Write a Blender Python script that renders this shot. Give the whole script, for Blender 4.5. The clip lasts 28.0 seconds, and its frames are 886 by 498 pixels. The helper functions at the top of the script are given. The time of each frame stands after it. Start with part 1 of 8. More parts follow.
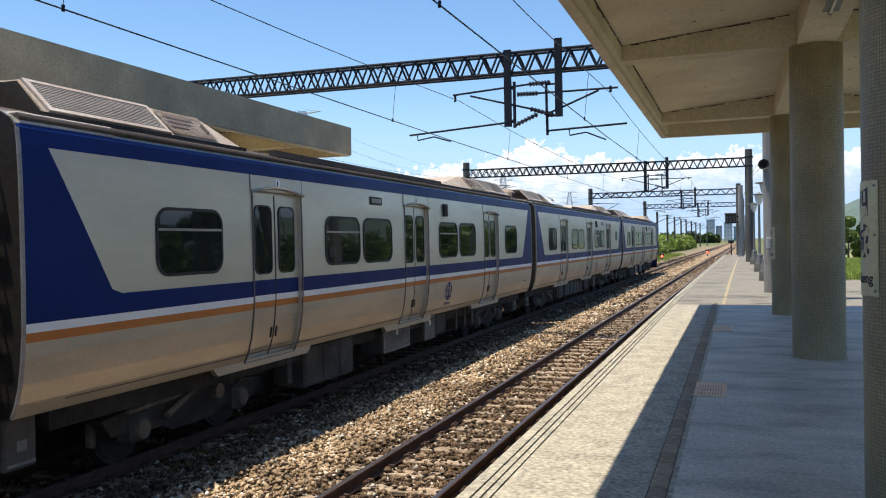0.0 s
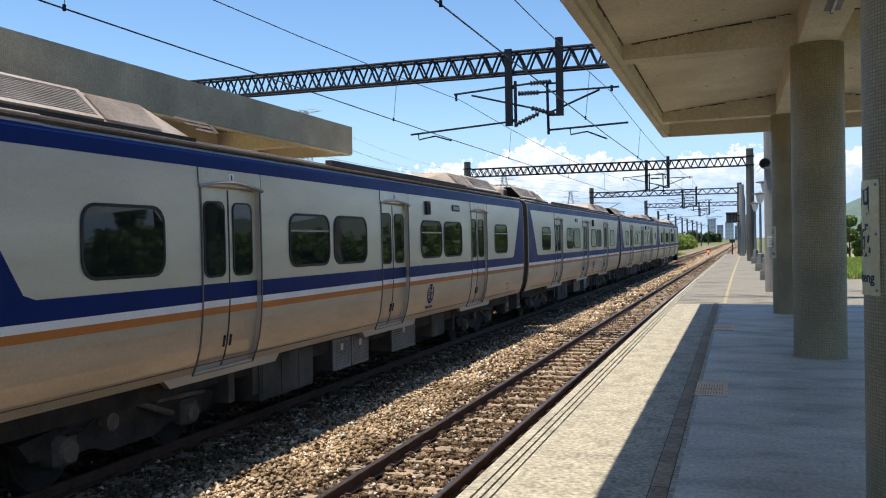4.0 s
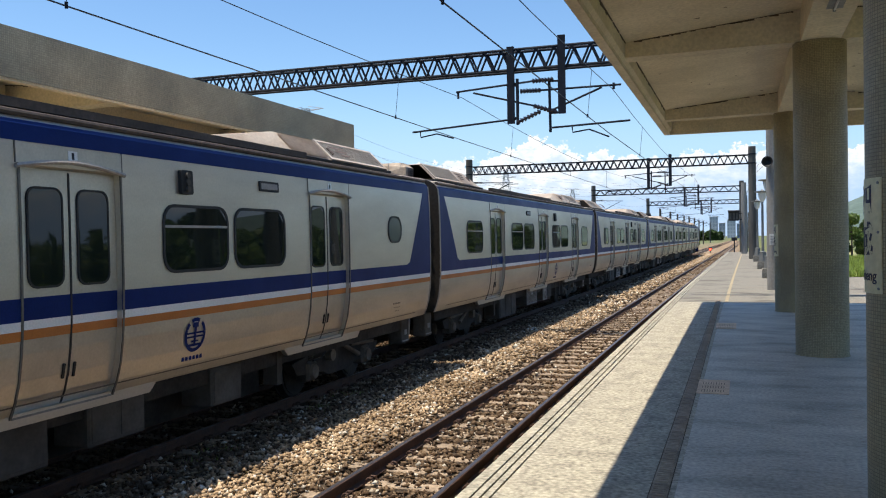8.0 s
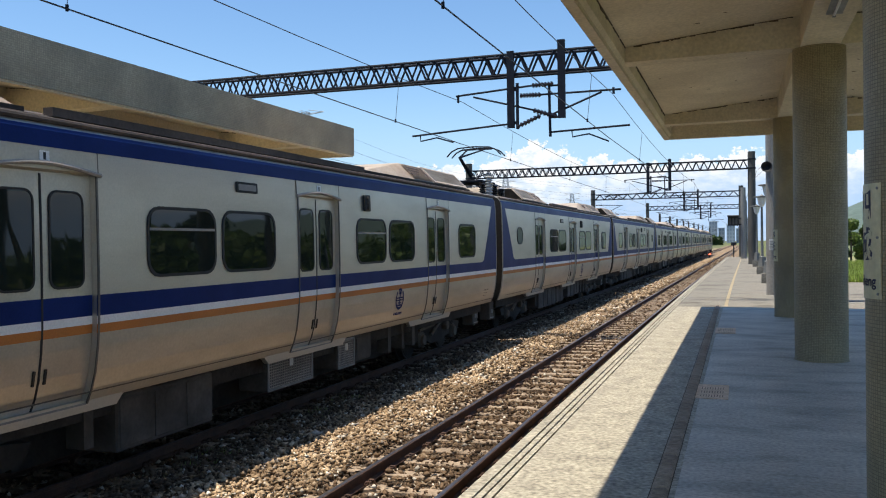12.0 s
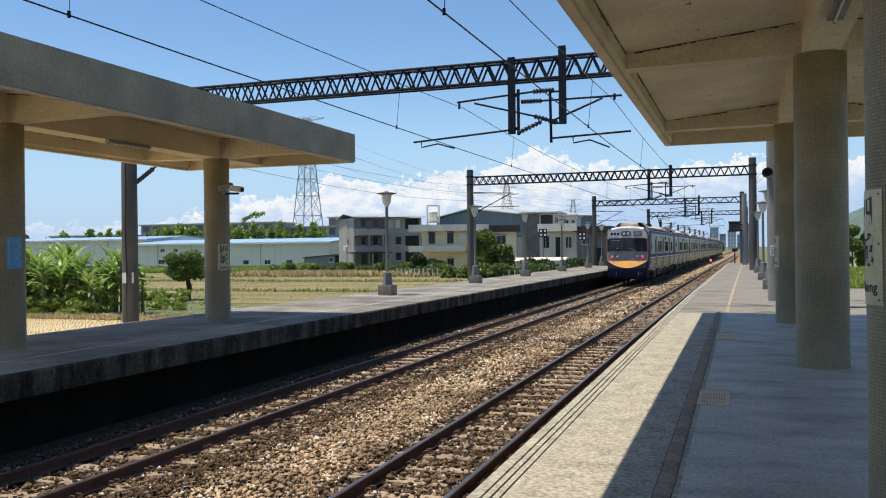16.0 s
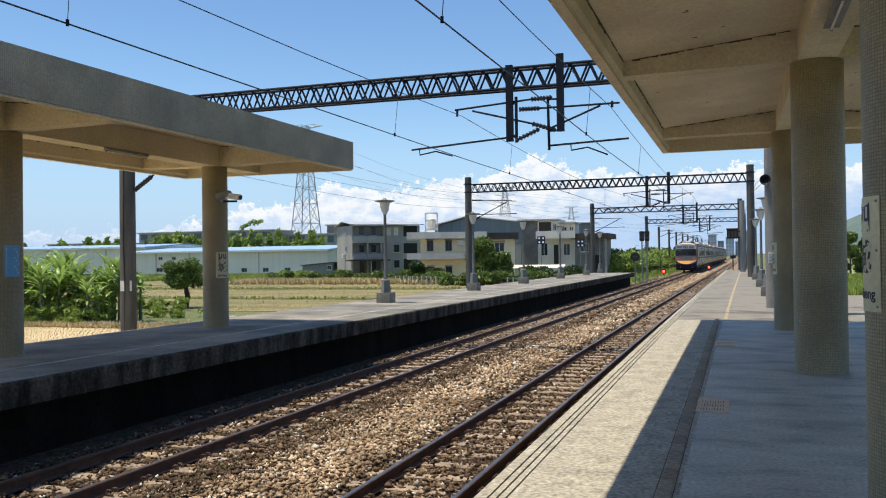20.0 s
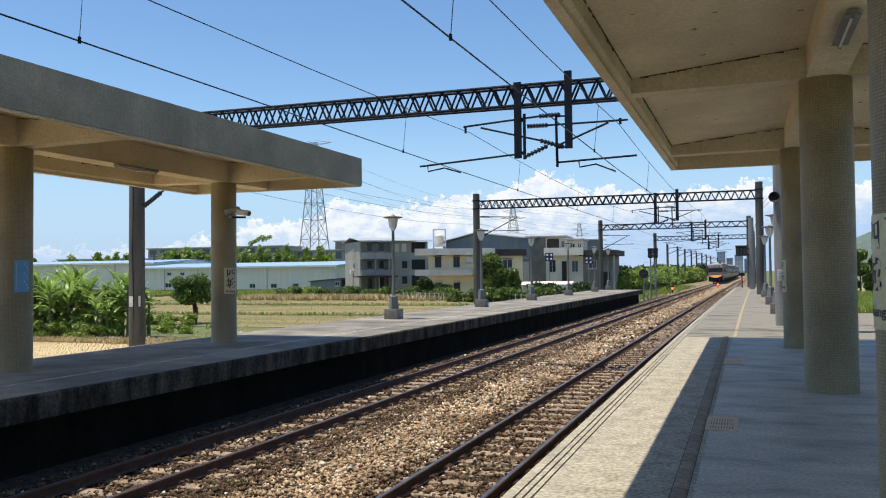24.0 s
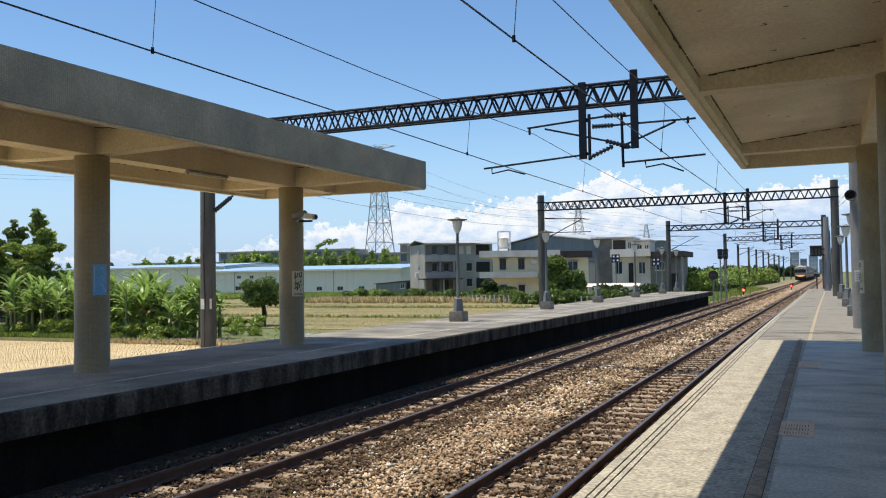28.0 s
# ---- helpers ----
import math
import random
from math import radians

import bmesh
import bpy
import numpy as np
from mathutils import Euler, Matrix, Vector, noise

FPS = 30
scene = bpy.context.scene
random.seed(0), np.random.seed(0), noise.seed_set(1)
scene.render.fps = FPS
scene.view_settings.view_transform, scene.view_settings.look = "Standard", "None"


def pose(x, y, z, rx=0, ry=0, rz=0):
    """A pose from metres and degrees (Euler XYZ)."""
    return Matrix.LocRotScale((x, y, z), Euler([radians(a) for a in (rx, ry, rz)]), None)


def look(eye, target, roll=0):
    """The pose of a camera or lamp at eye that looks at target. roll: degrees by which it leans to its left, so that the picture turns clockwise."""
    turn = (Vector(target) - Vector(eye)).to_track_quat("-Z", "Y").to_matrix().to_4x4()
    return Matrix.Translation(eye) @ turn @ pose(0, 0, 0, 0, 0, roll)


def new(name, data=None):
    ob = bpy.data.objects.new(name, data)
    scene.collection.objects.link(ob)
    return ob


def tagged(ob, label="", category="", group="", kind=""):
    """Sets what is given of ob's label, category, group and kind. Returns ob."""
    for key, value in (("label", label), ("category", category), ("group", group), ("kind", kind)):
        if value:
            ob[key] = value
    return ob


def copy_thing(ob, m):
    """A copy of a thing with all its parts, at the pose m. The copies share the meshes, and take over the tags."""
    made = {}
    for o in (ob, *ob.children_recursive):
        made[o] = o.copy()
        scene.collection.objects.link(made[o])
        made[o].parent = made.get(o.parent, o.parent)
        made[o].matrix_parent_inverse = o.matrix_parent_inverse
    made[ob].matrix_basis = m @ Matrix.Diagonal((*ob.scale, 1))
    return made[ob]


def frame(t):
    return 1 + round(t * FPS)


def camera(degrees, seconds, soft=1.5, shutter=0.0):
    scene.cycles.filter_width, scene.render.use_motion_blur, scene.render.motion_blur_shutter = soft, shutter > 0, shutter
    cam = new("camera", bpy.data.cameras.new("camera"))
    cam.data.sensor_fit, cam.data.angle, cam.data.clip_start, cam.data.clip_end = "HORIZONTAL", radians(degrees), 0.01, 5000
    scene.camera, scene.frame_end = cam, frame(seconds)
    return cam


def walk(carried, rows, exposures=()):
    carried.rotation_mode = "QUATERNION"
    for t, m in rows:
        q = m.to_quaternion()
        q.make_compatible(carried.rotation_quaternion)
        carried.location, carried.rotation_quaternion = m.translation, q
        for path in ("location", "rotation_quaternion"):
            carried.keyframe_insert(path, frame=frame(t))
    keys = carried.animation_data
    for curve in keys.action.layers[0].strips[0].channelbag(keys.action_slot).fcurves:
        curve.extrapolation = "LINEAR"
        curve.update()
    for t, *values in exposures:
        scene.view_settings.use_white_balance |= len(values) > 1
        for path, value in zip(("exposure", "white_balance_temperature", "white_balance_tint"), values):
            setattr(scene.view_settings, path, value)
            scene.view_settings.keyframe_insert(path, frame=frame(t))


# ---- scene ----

# ------------------------------------------------------------ camera
EYE = Vector((0.0, 0.0, 1.6))
RAIL = -0.945            # top of the rails; the platforms lie at 0
BED = -1.13              # top of the ballast
FIELD = -1.2             # farmland beside the line

cam = camera(55.18, 28.0, soft=1.1, shutter=0.0)


def aim(yaw, tilt, roll):
    a, b = radians(yaw), radians(tilt)
    way = Vector((-math.sin(a) * math.cos(b), math.cos(a) * math.cos(b), math.sin(b)))
    return look(EYE, EYE + way * 10, roll)


# seconds, yaw to the left of the track, tilt, lean
TURNS = [
    (0.0, 19.06, -0.429, -0.92), (0.5, 19.045, -0.197, -0.85), (1.0, 18.989, -0.036, -0.85), (1.5, 18.955, -0.002, -0.88),
    (2.0, 18.956, -0.06, -0.87), (2.5, 18.997, -0.199, -0.84), (3.0, 19.128, -0.285, -0.9), (3.5, 19.116, -0.378, -0.93),
    (5.5, 19.298, -0.71, -0.89), (6.0, 19.353, -0.74, -0.9), (6.5, 19.272, -0.689, -0.86), (7.0, 19.226, -0.549, -0.82),
    (7.5, 19.19, -0.488, -0.83), (8.0, 19.255, -0.625, -0.88), (8.5, 19.356, -0.772, -0.87), (9.0, 19.335, -0.788, -0.85),
    (9.5, 19.289, -0.691, -0.86), (10.0, 19.189, -0.565, -0.9), (10.5, 19.197, -0.512, -0.89), (11.0, 19.209, -0.516, -0.82),
    (11.5, 19.202, -0.493, -0.74), (12.0, 19.214, -0.362, -0.68), (12.5, 19.148, -0.248, -0.67), (14.5, 19.156, 0.013, -0.68),
    (15.0, 19.246, 0.039, -0.65), (15.5, 19.268, 0.032, -0.66), (16.0, 19.276, 0.04, -0.66), (16.5, 19.323, 0.129, -0.66),
    (17.0, 19.314, 0.213, -0.65), (17.5, 19.274, 0.311, -0.65), (18.0, 19.222, 0.448, -0.67), (18.5, 19.211, 0.601, -0.72),
    (19.0, 19.209, 0.653, -0.74), (19.5, 19.154, 0.6, -0.75), (20.0, 19.155, 0.543, -0.76), (20.5, 19.155, 0.543, -0.76),
    (21.0, 19.154, 0.6, -0.75), (21.5, 19.1, 0.719, -0.72), (23.5, 19.476, 1.552, -0.6), (24.0, 19.682, 1.658, -0.59),
    (24.5, 19.943, 1.702, -0.63), (25.0, 20.41, 1.74, -0.71), (25.5, 20.965, 1.604, -0.81), (26.0, 21.374, 1.45, -0.86),
    (26.5, 21.767, 1.433, -0.84), (27.0, 22.268, 1.524, -0.81), (27.5, 22.985, 1.703, -0.78), (28.0, 24.039, 1.866, -0.8),
]
walk(cam, [(t, aim(y, p, r)) for t, y, p, r in TURNS], exposures=((0.0, 0.65), (1.0, 0.46), (2.0, 0.55), (3.5, 0.63), (7.0, 0.62), (11.0, 0.61), (14.5, 0.36), (17.0, 0.37), (20.0, 0.42), (28.0, 0.42)))

# ------------------------------------------------------------ light
SUN_FROM = Vector((-0.203, -0.09, 1.0)).normalized()
world = bpy.data.worlds.new("sky")
scene.world = world
world.use_nodes = True
wn = world.node_tree
wn.nodes.clear()
sky = wn.nodes.new("ShaderNodeTexSky")
sky.sky_type = "NISHITA"
sky.sun_disc = False
sky.sun_elevation = math.asin(SUN_FROM.z)
sky.sun_rotation = math.atan2(SUN_FROM.x, SUN_FROM.y)
sky.air_density, sky.dust_density, sky.ozone_density, sky.altitude = 1.0, 0.2, 3.0, 10
back = wn.nodes.new("ShaderNodeBackground")
back.inputs["Strength"].default_value = 0.115
wout = wn.nodes.new("ShaderNodeOutputWorld")
vivid = wn.nodes.new("ShaderNodeHueSaturation")
vivid.inputs["Saturation"].default_value = 1.13
wn.links.new(sky.outputs[0], vivid.inputs["Color"])
wn.links.new(vivid.outputs[0], back.inputs[0])
wn.links.new(back.outputs[0], wout.inputs[0])

sun = new("sun", bpy.data.lights.new("sun", "SUN"))
sun.data.energy = 4.2
sun.data.angle = radians(0.53)
sun.data.color = (1.0, 0.91, 0.76)
sun.matrix_world = look(SUN_FROM * 50, (0, 0, 0))

# ------------------------------------------------------------ materials
MATS = {}


def nodes_of(name):
    m = bpy.data.materials.new(name)
    m.use_nodes = True
    nt = m.node_tree
    return m, nt, nt.nodes["Principled BSDF"]


def mat(name, a, b=None, rough=0.7, metal=0.0, big=0.8, fine=30.0, amount=0.5, bump=0.2, depth=0.01,
        spec=0.5, streak=None, random_tint=0.0, space="Object", island=False, c=None, emit=None, thin=0.0):
    """Two colours mixed by stains, a fine grain on top, fine relief; streak stretches the stains along an axis."""
    if name in MATS:
        return MATS[name]
    m, nt, p = nodes_of(name)
    L = nt.links.new
    b = b or tuple(v * 0.8 for v in a)
    tc = nt.nodes.new("ShaderNodeTexCoord")
    mp = nt.nodes.new("ShaderNodeMapping")
    if streak:
        mp.inputs["Scale"].default_value = streak
    L(tc.outputs[space], mp.inputs[0])
    n1 = nt.nodes.new("ShaderNodeTexNoise")
    n1.inputs["Scale"].default_value, n1.inputs["Detail"].default_value, n1.inputs["Roughness"].default_value = big, 6, 0.62
    L(mp.outputs[0], n1.inputs["Vector"])
    n2 = nt.nodes.new("ShaderNodeTexNoise")
    n2.inputs["Scale"].default_value, n2.inputs["Detail"].default_value = fine, 4
    L(tc.outputs[space], n2.inputs["Vector"])
    ramp = nt.nodes.new("ShaderNodeValToRGB")
    ramp.color_ramp.elements[0].position, ramp.color_ramp.elements[1].position = 0.36, 0.66
    ramp.color_ramp.elements[0].color, ramp.color_ramp.elements[1].color = (*a, 1), (*b, 1)
    if c:
        e = ramp.color_ramp.elements.new(0.52)
        e.color = (*c, 1)
    L(n1.outputs[0], ramp.inputs[0])
    grain = nt.nodes.new("ShaderNodeMapRange")
    grain.inputs["From Min"].default_value, grain.inputs["From Max"].default_value = 0.3, 0.7
    grain.inputs["To Min"].default_value, grain.inputs["To Max"].default_value = 1 - 0.5 * amount, 1 + 0.35 * amount
    L(n2.outputs[0], grain.inputs[0])
    mul = nt.nodes.new("ShaderNodeVectorMath")
    mul.operation = "SCALE"
    L(ramp.outputs[0], mul.inputs[0])
    last = grain.outputs[0]
    if random_tint:
        src = nt.nodes.new("ShaderNodeNewGeometry").outputs["Random Per Island"] if island else nt.nodes.new("ShaderNodeObjectInfo").outputs["Random"]
        rr = nt.nodes.new("ShaderNodeMapRange")
        rr.inputs["To Min"].default_value, rr.inputs["To Max"].default_value = 1 - random_tint, 1 + random_tint
        L(src, rr.inputs[0])
        mm = nt.nodes.new("ShaderNodeMath")
        mm.operation = "MULTIPLY"
        L(last, mm.inputs[0])
        L(rr.outputs[0], mm.inputs[1])
        last = mm.outputs[0]
    L(last, mul.inputs["Scale"])
    L(mul.outputs[0], p.inputs["Base Color"])
    rg = nt.nodes.new("ShaderNodeMapRange")
    rg.inputs["To Min"].default_value, rg.inputs["To Max"].default_value = max(0.03, rough - 0.1), min(1, rough + 0.1)
    L(n1.outputs[0], rg.inputs[0])
    L(rg.outputs[0], p.inputs["Roughness"])
    p.inputs["Metallic"].default_value = metal
    p.inputs["Specular IOR Level"].default_value = spec
    if bump:
        bp = nt.nodes.new("ShaderNodeBump")
        bp.inputs["Strength"].default_value, bp.inputs["Distance"].default_value = bump, depth
        L(n2.outputs[0], bp.inputs["Height"])
        L(bp.outputs[0], p.inputs["Normal"])
    if emit:
        p.inputs["Emission Color"].default_value = (*emit[:3], 1)
        p.inputs["Emission Strength"].default_value = emit[3]
    if thin:
        # thin leaves let part of the light through
        tl = nt.nodes.new("ShaderNodeBsdfTranslucent")
        mx = nt.nodes.new("ShaderNodeMixShader")
        mx.inputs[0].default_value = thin
        L(mul.outputs[0], tl.inputs["Color"])
        L(p.outputs[0], mx.inputs[1])
        L(tl.outputs[0], mx.inputs[2])
        L(mx.outputs[0], nt.nodes["Material Output"].inputs["Surface"])
    MATS[name] = m
    return m


def tile_mat(name, a, b, grout, size=0.05, gap=0.1, rough=0.5):
    """Small mosaic tiles in metres of the surface's own UV, with grime."""
    m, nt, p = nodes_of(name)
    L = nt.links.new
    tc = nt.nodes.new("ShaderNodeTexCoord")
    br = nt.nodes.new("ShaderNodeTexBrick")
    br.offset = 0.0
    br.inputs["Color1"].default_value, br.inputs["Color2"].default_value, br.inputs["Mortar"].default_value = (*a, 1), (*b, 1), (*grout, 1)
    br.inputs["Scale"].default_value = 1.0
    br.inputs["Brick Width"].default_value, br.inputs["Row Height"].default_value = size, size
    br.inputs["Mortar Size"].default_value, br.inputs["Mortar Smooth"].default_value = size * gap, 0.3
    L(tc.outputs["UV"], br.inputs["Vector"])
    n1 = nt.nodes.new("ShaderNodeTexNoise")
    n1.inputs["Scale"].default_value, n1.inputs["Detail"].default_value = 1.3, 7
    L(tc.outputs["Object"], n1.inputs["Vector"])
    mr = nt.nodes.new("ShaderNodeMapRange")
    mr.inputs["From Min"].default_value, mr.inputs["From Max"].default_value = 0.3, 0.7
    mr.inputs["To Min"].default_value, mr.inputs["To Max"].default_value = 0.72, 1.15
    L(n1.outputs[0], mr.inputs[0])
    mul = nt.nodes.new("ShaderNodeVectorMath")
    mul.operation = "SCALE"
    L(br.outputs["Color"], mul.inputs[0])
    L(mr.outputs[0], mul.inputs["Scale"])
    L(mul.outputs[0], p.inputs["Base Color"])
    p.inputs["Roughness"].default_value = rough
    bp = nt.nodes.new("ShaderNodeBump")
    bp.inputs["Strength"].default_value, bp.inputs["Distance"].default_value, bp.invert = 0.5, 0.004, True
    L(br.outputs["Fac"], bp.inputs["Height"])
    L(bp.outputs[0], p.inputs["Normal"])
    return m


def plain(name, a, rough=0.5, metal=0.0, spec=0.5, emit=None):
    return mat(name, a, tuple(v * 0.88 for v in a), rough=rough, metal=metal, spec=spec, big=3.0, fine=60, amount=0.25, bump=0.05, depth=0.004, emit=emit)


def glass_mat(name, tint=(0.02, 0.024, 0.024), rough=0.04, spec=0.45):
    m, nt, p = nodes_of(name)
    L = nt.links.new
    tc = nt.nodes.new("ShaderNodeTexCoord")
    n = nt.nodes.new("ShaderNodeTexNoise")
    n.inputs["Scale"].default_value = 1.2
    L(tc.outputs["Object"], n.inputs["Vector"])
    bp = nt.nodes.new("ShaderNodeBump")
    bp.inputs["Strength"].default_value, bp.inputs["Distance"].default_value = 0.15, 0.02
    L(n.outputs[0], bp.inputs["Height"])
    L(bp.outputs[0], p.inputs["Normal"])
    p.inputs["Base Color"].default_value = (*tint, 1)
    p.inputs["Roughness"].default_value = rough
    p.inputs["Specular IOR Level"].default_value = spec
    return m


CONCRETE = mat("platform_concrete", (0.44, 0.40, 0.31), (0.28, 0.255, 0.20), rough=0.85, big=4.5, fine=26, amount=1.0, bump=0.4, c=(0.37, 0.335, 0.26), streak=(1, 0.8, 1))
CONCRETE_RAIN = mat("rain_weathered_concrete", (0.22, 0.19, 0.15), (0.10, 0.087, 0.069), rough=0.9, big=1.1, fine=20, amount=0.7, bump=0.3, c=(0.235, 0.218, 0.178), streak=(0.6, 0.9, 1))
# smoother than the slab, and paled to brighten the floor in canopy shade
SCREED = mat("trowelled_screed", (0.55, 0.51, 0.43), (0.29, 0.27, 0.228), rough=0.6, big=1.3, fine=30, amount=0.6, bump=0.3, c=(0.44, 0.405, 0.34), streak=(0.65, 1.25, 1))
CONCRETE_OLD = mat("weathered_platform_concrete", (0.34, 0.30, 0.245), (0.13, 0.114, 0.093), rough=0.9, big=0.7, fine=22, amount=0.7, bump=0.4, c=(0.20, 0.187, 0.155), streak=(0.8, 0.8, 1))
# almost black: the deep shade below the overhanging edge is painted in
SHADED_WALL = mat("shade_black_platform_wall", (0.012, 0.0105, 0.009), (0.024, 0.02, 0.016), rough=0.98, spec=0.05, big=1.4, fine=18, amount=0.6, bump=0.4, streak=(1, 1, 0.35))
MAST_DARK = mat("weathered_dark_mast", (0.115, 0.11, 0.098), (0.055, 0.053, 0.05), rough=0.85, big=1.2, fine=30, amount=0.4, bump=0.25, streak=(2, 2, 0.3))
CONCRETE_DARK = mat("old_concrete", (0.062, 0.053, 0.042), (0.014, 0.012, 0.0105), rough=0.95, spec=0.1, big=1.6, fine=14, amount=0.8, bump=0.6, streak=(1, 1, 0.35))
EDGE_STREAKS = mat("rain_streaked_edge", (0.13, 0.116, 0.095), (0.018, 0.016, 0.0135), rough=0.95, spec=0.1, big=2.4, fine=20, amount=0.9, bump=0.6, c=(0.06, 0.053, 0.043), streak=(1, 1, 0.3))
POLE_CONCRETE = mat("spun_concrete", (0.30, 0.29, 0.27), (0.19, 0.183, 0.172), rough=0.85, big=1.2, fine=30, amount=0.4, bump=0.25, streak=(2, 2, 0.3))
PAINTED = mat("cream_painted_concrete", (0.73, 0.645, 0.48), (0.58, 0.50, 0.362), rough=0.8, big=0.6, fine=22, amount=0.3, bump=0.2, c=(0.64, 0.56, 0.41))
CRACK = mat("damp_stain", (0.06, 0.045, 0.028), (0.15, 0.11, 0.065), rough=0.9, big=8, fine=40)
TILE_COL = tile_mat("column_mosaic", (0.38, 0.31, 0.175), (0.285, 0.23, 0.125), (0.19, 0.15, 0.083), size=0.021, gap=0.12)
TILE_FASCIA = tile_mat("fascia_mosaic", (0.44, 0.36, 0.225), (0.34, 0.28, 0.175), (0.26, 0.21, 0.13), size=0.032)
RAIL_SIDE = mat("rusty_rail", (0.11, 0.055, 0.035), (0.07, 0.04, 0.03), rough=0.85, big=5, fine=60, amount=0.5, bump=0.3, depth=0.003)
RAIL_TOP = mat("polished_rail_head", (0.24, 0.215, 0.215), (0.16, 0.14, 0.14), rough=0.38, metal=0.9, big=3, fine=40, amount=0.3, bump=0.05)
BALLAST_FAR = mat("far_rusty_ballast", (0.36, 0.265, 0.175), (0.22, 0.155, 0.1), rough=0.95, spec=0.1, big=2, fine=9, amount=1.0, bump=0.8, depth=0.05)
SLEEPER = mat("weathered_sleeper", (0.36, 0.27, 0.19), (0.22, 0.165, 0.115), rough=0.9, big=2.5, fine=25, amount=0.6, bump=0.5, random_tint=0.2)
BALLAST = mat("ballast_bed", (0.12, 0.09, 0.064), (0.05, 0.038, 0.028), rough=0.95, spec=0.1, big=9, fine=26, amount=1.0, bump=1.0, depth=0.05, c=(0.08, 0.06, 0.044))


def stone_mat(name, tones, dust, patch=1.1):
    """Crushed stone: each piece takes a tone of its own, dust gathers in patches."""
    m, nt, p = nodes_of(name)
    L = nt.links.new
    ramp = nt.nodes.new("ShaderNodeValToRGB")
    while len(ramp.color_ramp.elements) < len(tones):
        ramp.color_ramp.elements.new(0.5)
    for e, (at, c) in zip(ramp.color_ramp.elements, tones):
        e.position, e.color = at, (*c, 1)
    L(nt.nodes.new("ShaderNodeNewGeometry").outputs["Random Per Island"], ramp.inputs[0])
    tc = nt.nodes.new("ShaderNodeTexCoord")
    n1 = nt.nodes.new("ShaderNodeTexNoise")
    n1.inputs["Scale"].default_value, n1.inputs["Detail"].default_value = patch, 6
    L(tc.outputs["Object"], n1.inputs["Vector"])
    mr = nt.nodes.new("ShaderNodeMapRange")
    mr.inputs["From Min"].default_value, mr.inputs["From Max"].default_value = 0.42, 0.66
    mr.inputs["To Max"].default_value = 0.8
    L(n1.outputs[0], mr.inputs[0])
    mx = nt.nodes.new("ShaderNodeMix")
    mx.data_type = "RGBA"
    mx.inputs[7].default_value = (*dust, 1)
    L(mr.outputs[0], mx.inputs[0])
    L(ramp.outputs[0], mx.inputs[6])
    n2 = nt.nodes.new("ShaderNodeTexNoise")
    n2.inputs["Scale"].default_value = 45
    L(tc.outputs["Object"], n2.inputs["Vector"])
    g = nt.nodes.new("ShaderNodeMapRange")
    g.inputs["From Min"].default_value, g.inputs["From Max"].default_value = 0.3, 0.7
    g.inputs["To Min"].default_value, g.inputs["To Max"].default_value = 0.75, 1.2
    L(n2.outputs[0], g.inputs[0])
    sc = nt.nodes.new("ShaderNodeVectorMath")
    sc.operation = "SCALE"
    L(mx.outputs[2], sc.inputs[0])
    L(g.outputs[0], sc.inputs["Scale"])
    L(sc.outputs[0], p.inputs["Base Color"])
    p.inputs["Roughness"].default_value, p.inputs["Specular IOR Level"].default_value = 0.9, 0.2
    return m


STONES = stone_mat("ballast_stone", ((0.0, (0.13, 0.09, 0.056)), (0.25, (0.38, 0.265, 0.16)), (0.7, (0.60, 0.44, 0.28)), (0.9, (0.68, 0.54, 0.375)), (0.96, (0.85, 0.79, 0.69))), (0.16, 0.104, 0.058), 0.8)
# dark stones: rust dust, plus shade painted in beside the left track
STONES_TRACK = stone_mat("rusty_and_shade_dark_stone", ((0.0, (0.035, 0.022, 0.014)), (0.3, (0.115, 0.073, 0.044)), (0.75, (0.21, 0.14, 0.085)), (0.94, (0.34, 0.255, 0.17)), (0.98, (0.70, 0.64, 0.54))), (0.055, 0.035, 0.021))
STEEL = mat("galvanised_steel", (0.30, 0.31, 0.31), (0.2, 0.205, 0.205), rough=0.5, metal=0.4, big=3, fine=30, amount=0.3, bump=0.05)
DARK_STEEL = mat("painted_dark_steel", (0.018, 0.023, 0.034), (0.012, 0.015, 0.022), rough=0.8, spec=0.15, big=3, fine=30, amount=0.3, bump=0.05)
INSULATOR = mat("brown_porcelain", (0.03, 0.026, 0.03), (0.02, 0.018, 0.022), rough=0.25, big=3, bump=0.02)
INSULATOR_GREY = plain("grey_porcelain", (0.42, 0.43, 0.42), 0.3)
WIRE = plain("copper_wire", (0.03, 0.027, 0.025), 0.5, 0.3)
WHITE = mat("white_paint", (0.74, 0.73, 0.69), (0.6, 0.59, 0.55), rough=0.6, big=4, fine=30, amount=0.3, bump=0.05)
YELLOW = mat("worn_yellow_paint", (0.46, 0.35, 0.19), (0.30, 0.25, 0.17), rough=0.8, big=5, fine=40, amount=0.6)
BLACK = plain("black_rubber", (0.014, 0.014, 0.015), 0.6)

# ------------------------------------------------------------ mesh helpers


def link_mesh(name, me, material, parent=None, label=""):
    ob = new(name, me)
    if material and not me.materials:
        me.materials.append(material)
    if parent:
        ob.parent = parent
    if label:
        tagged(ob, label)
    return ob


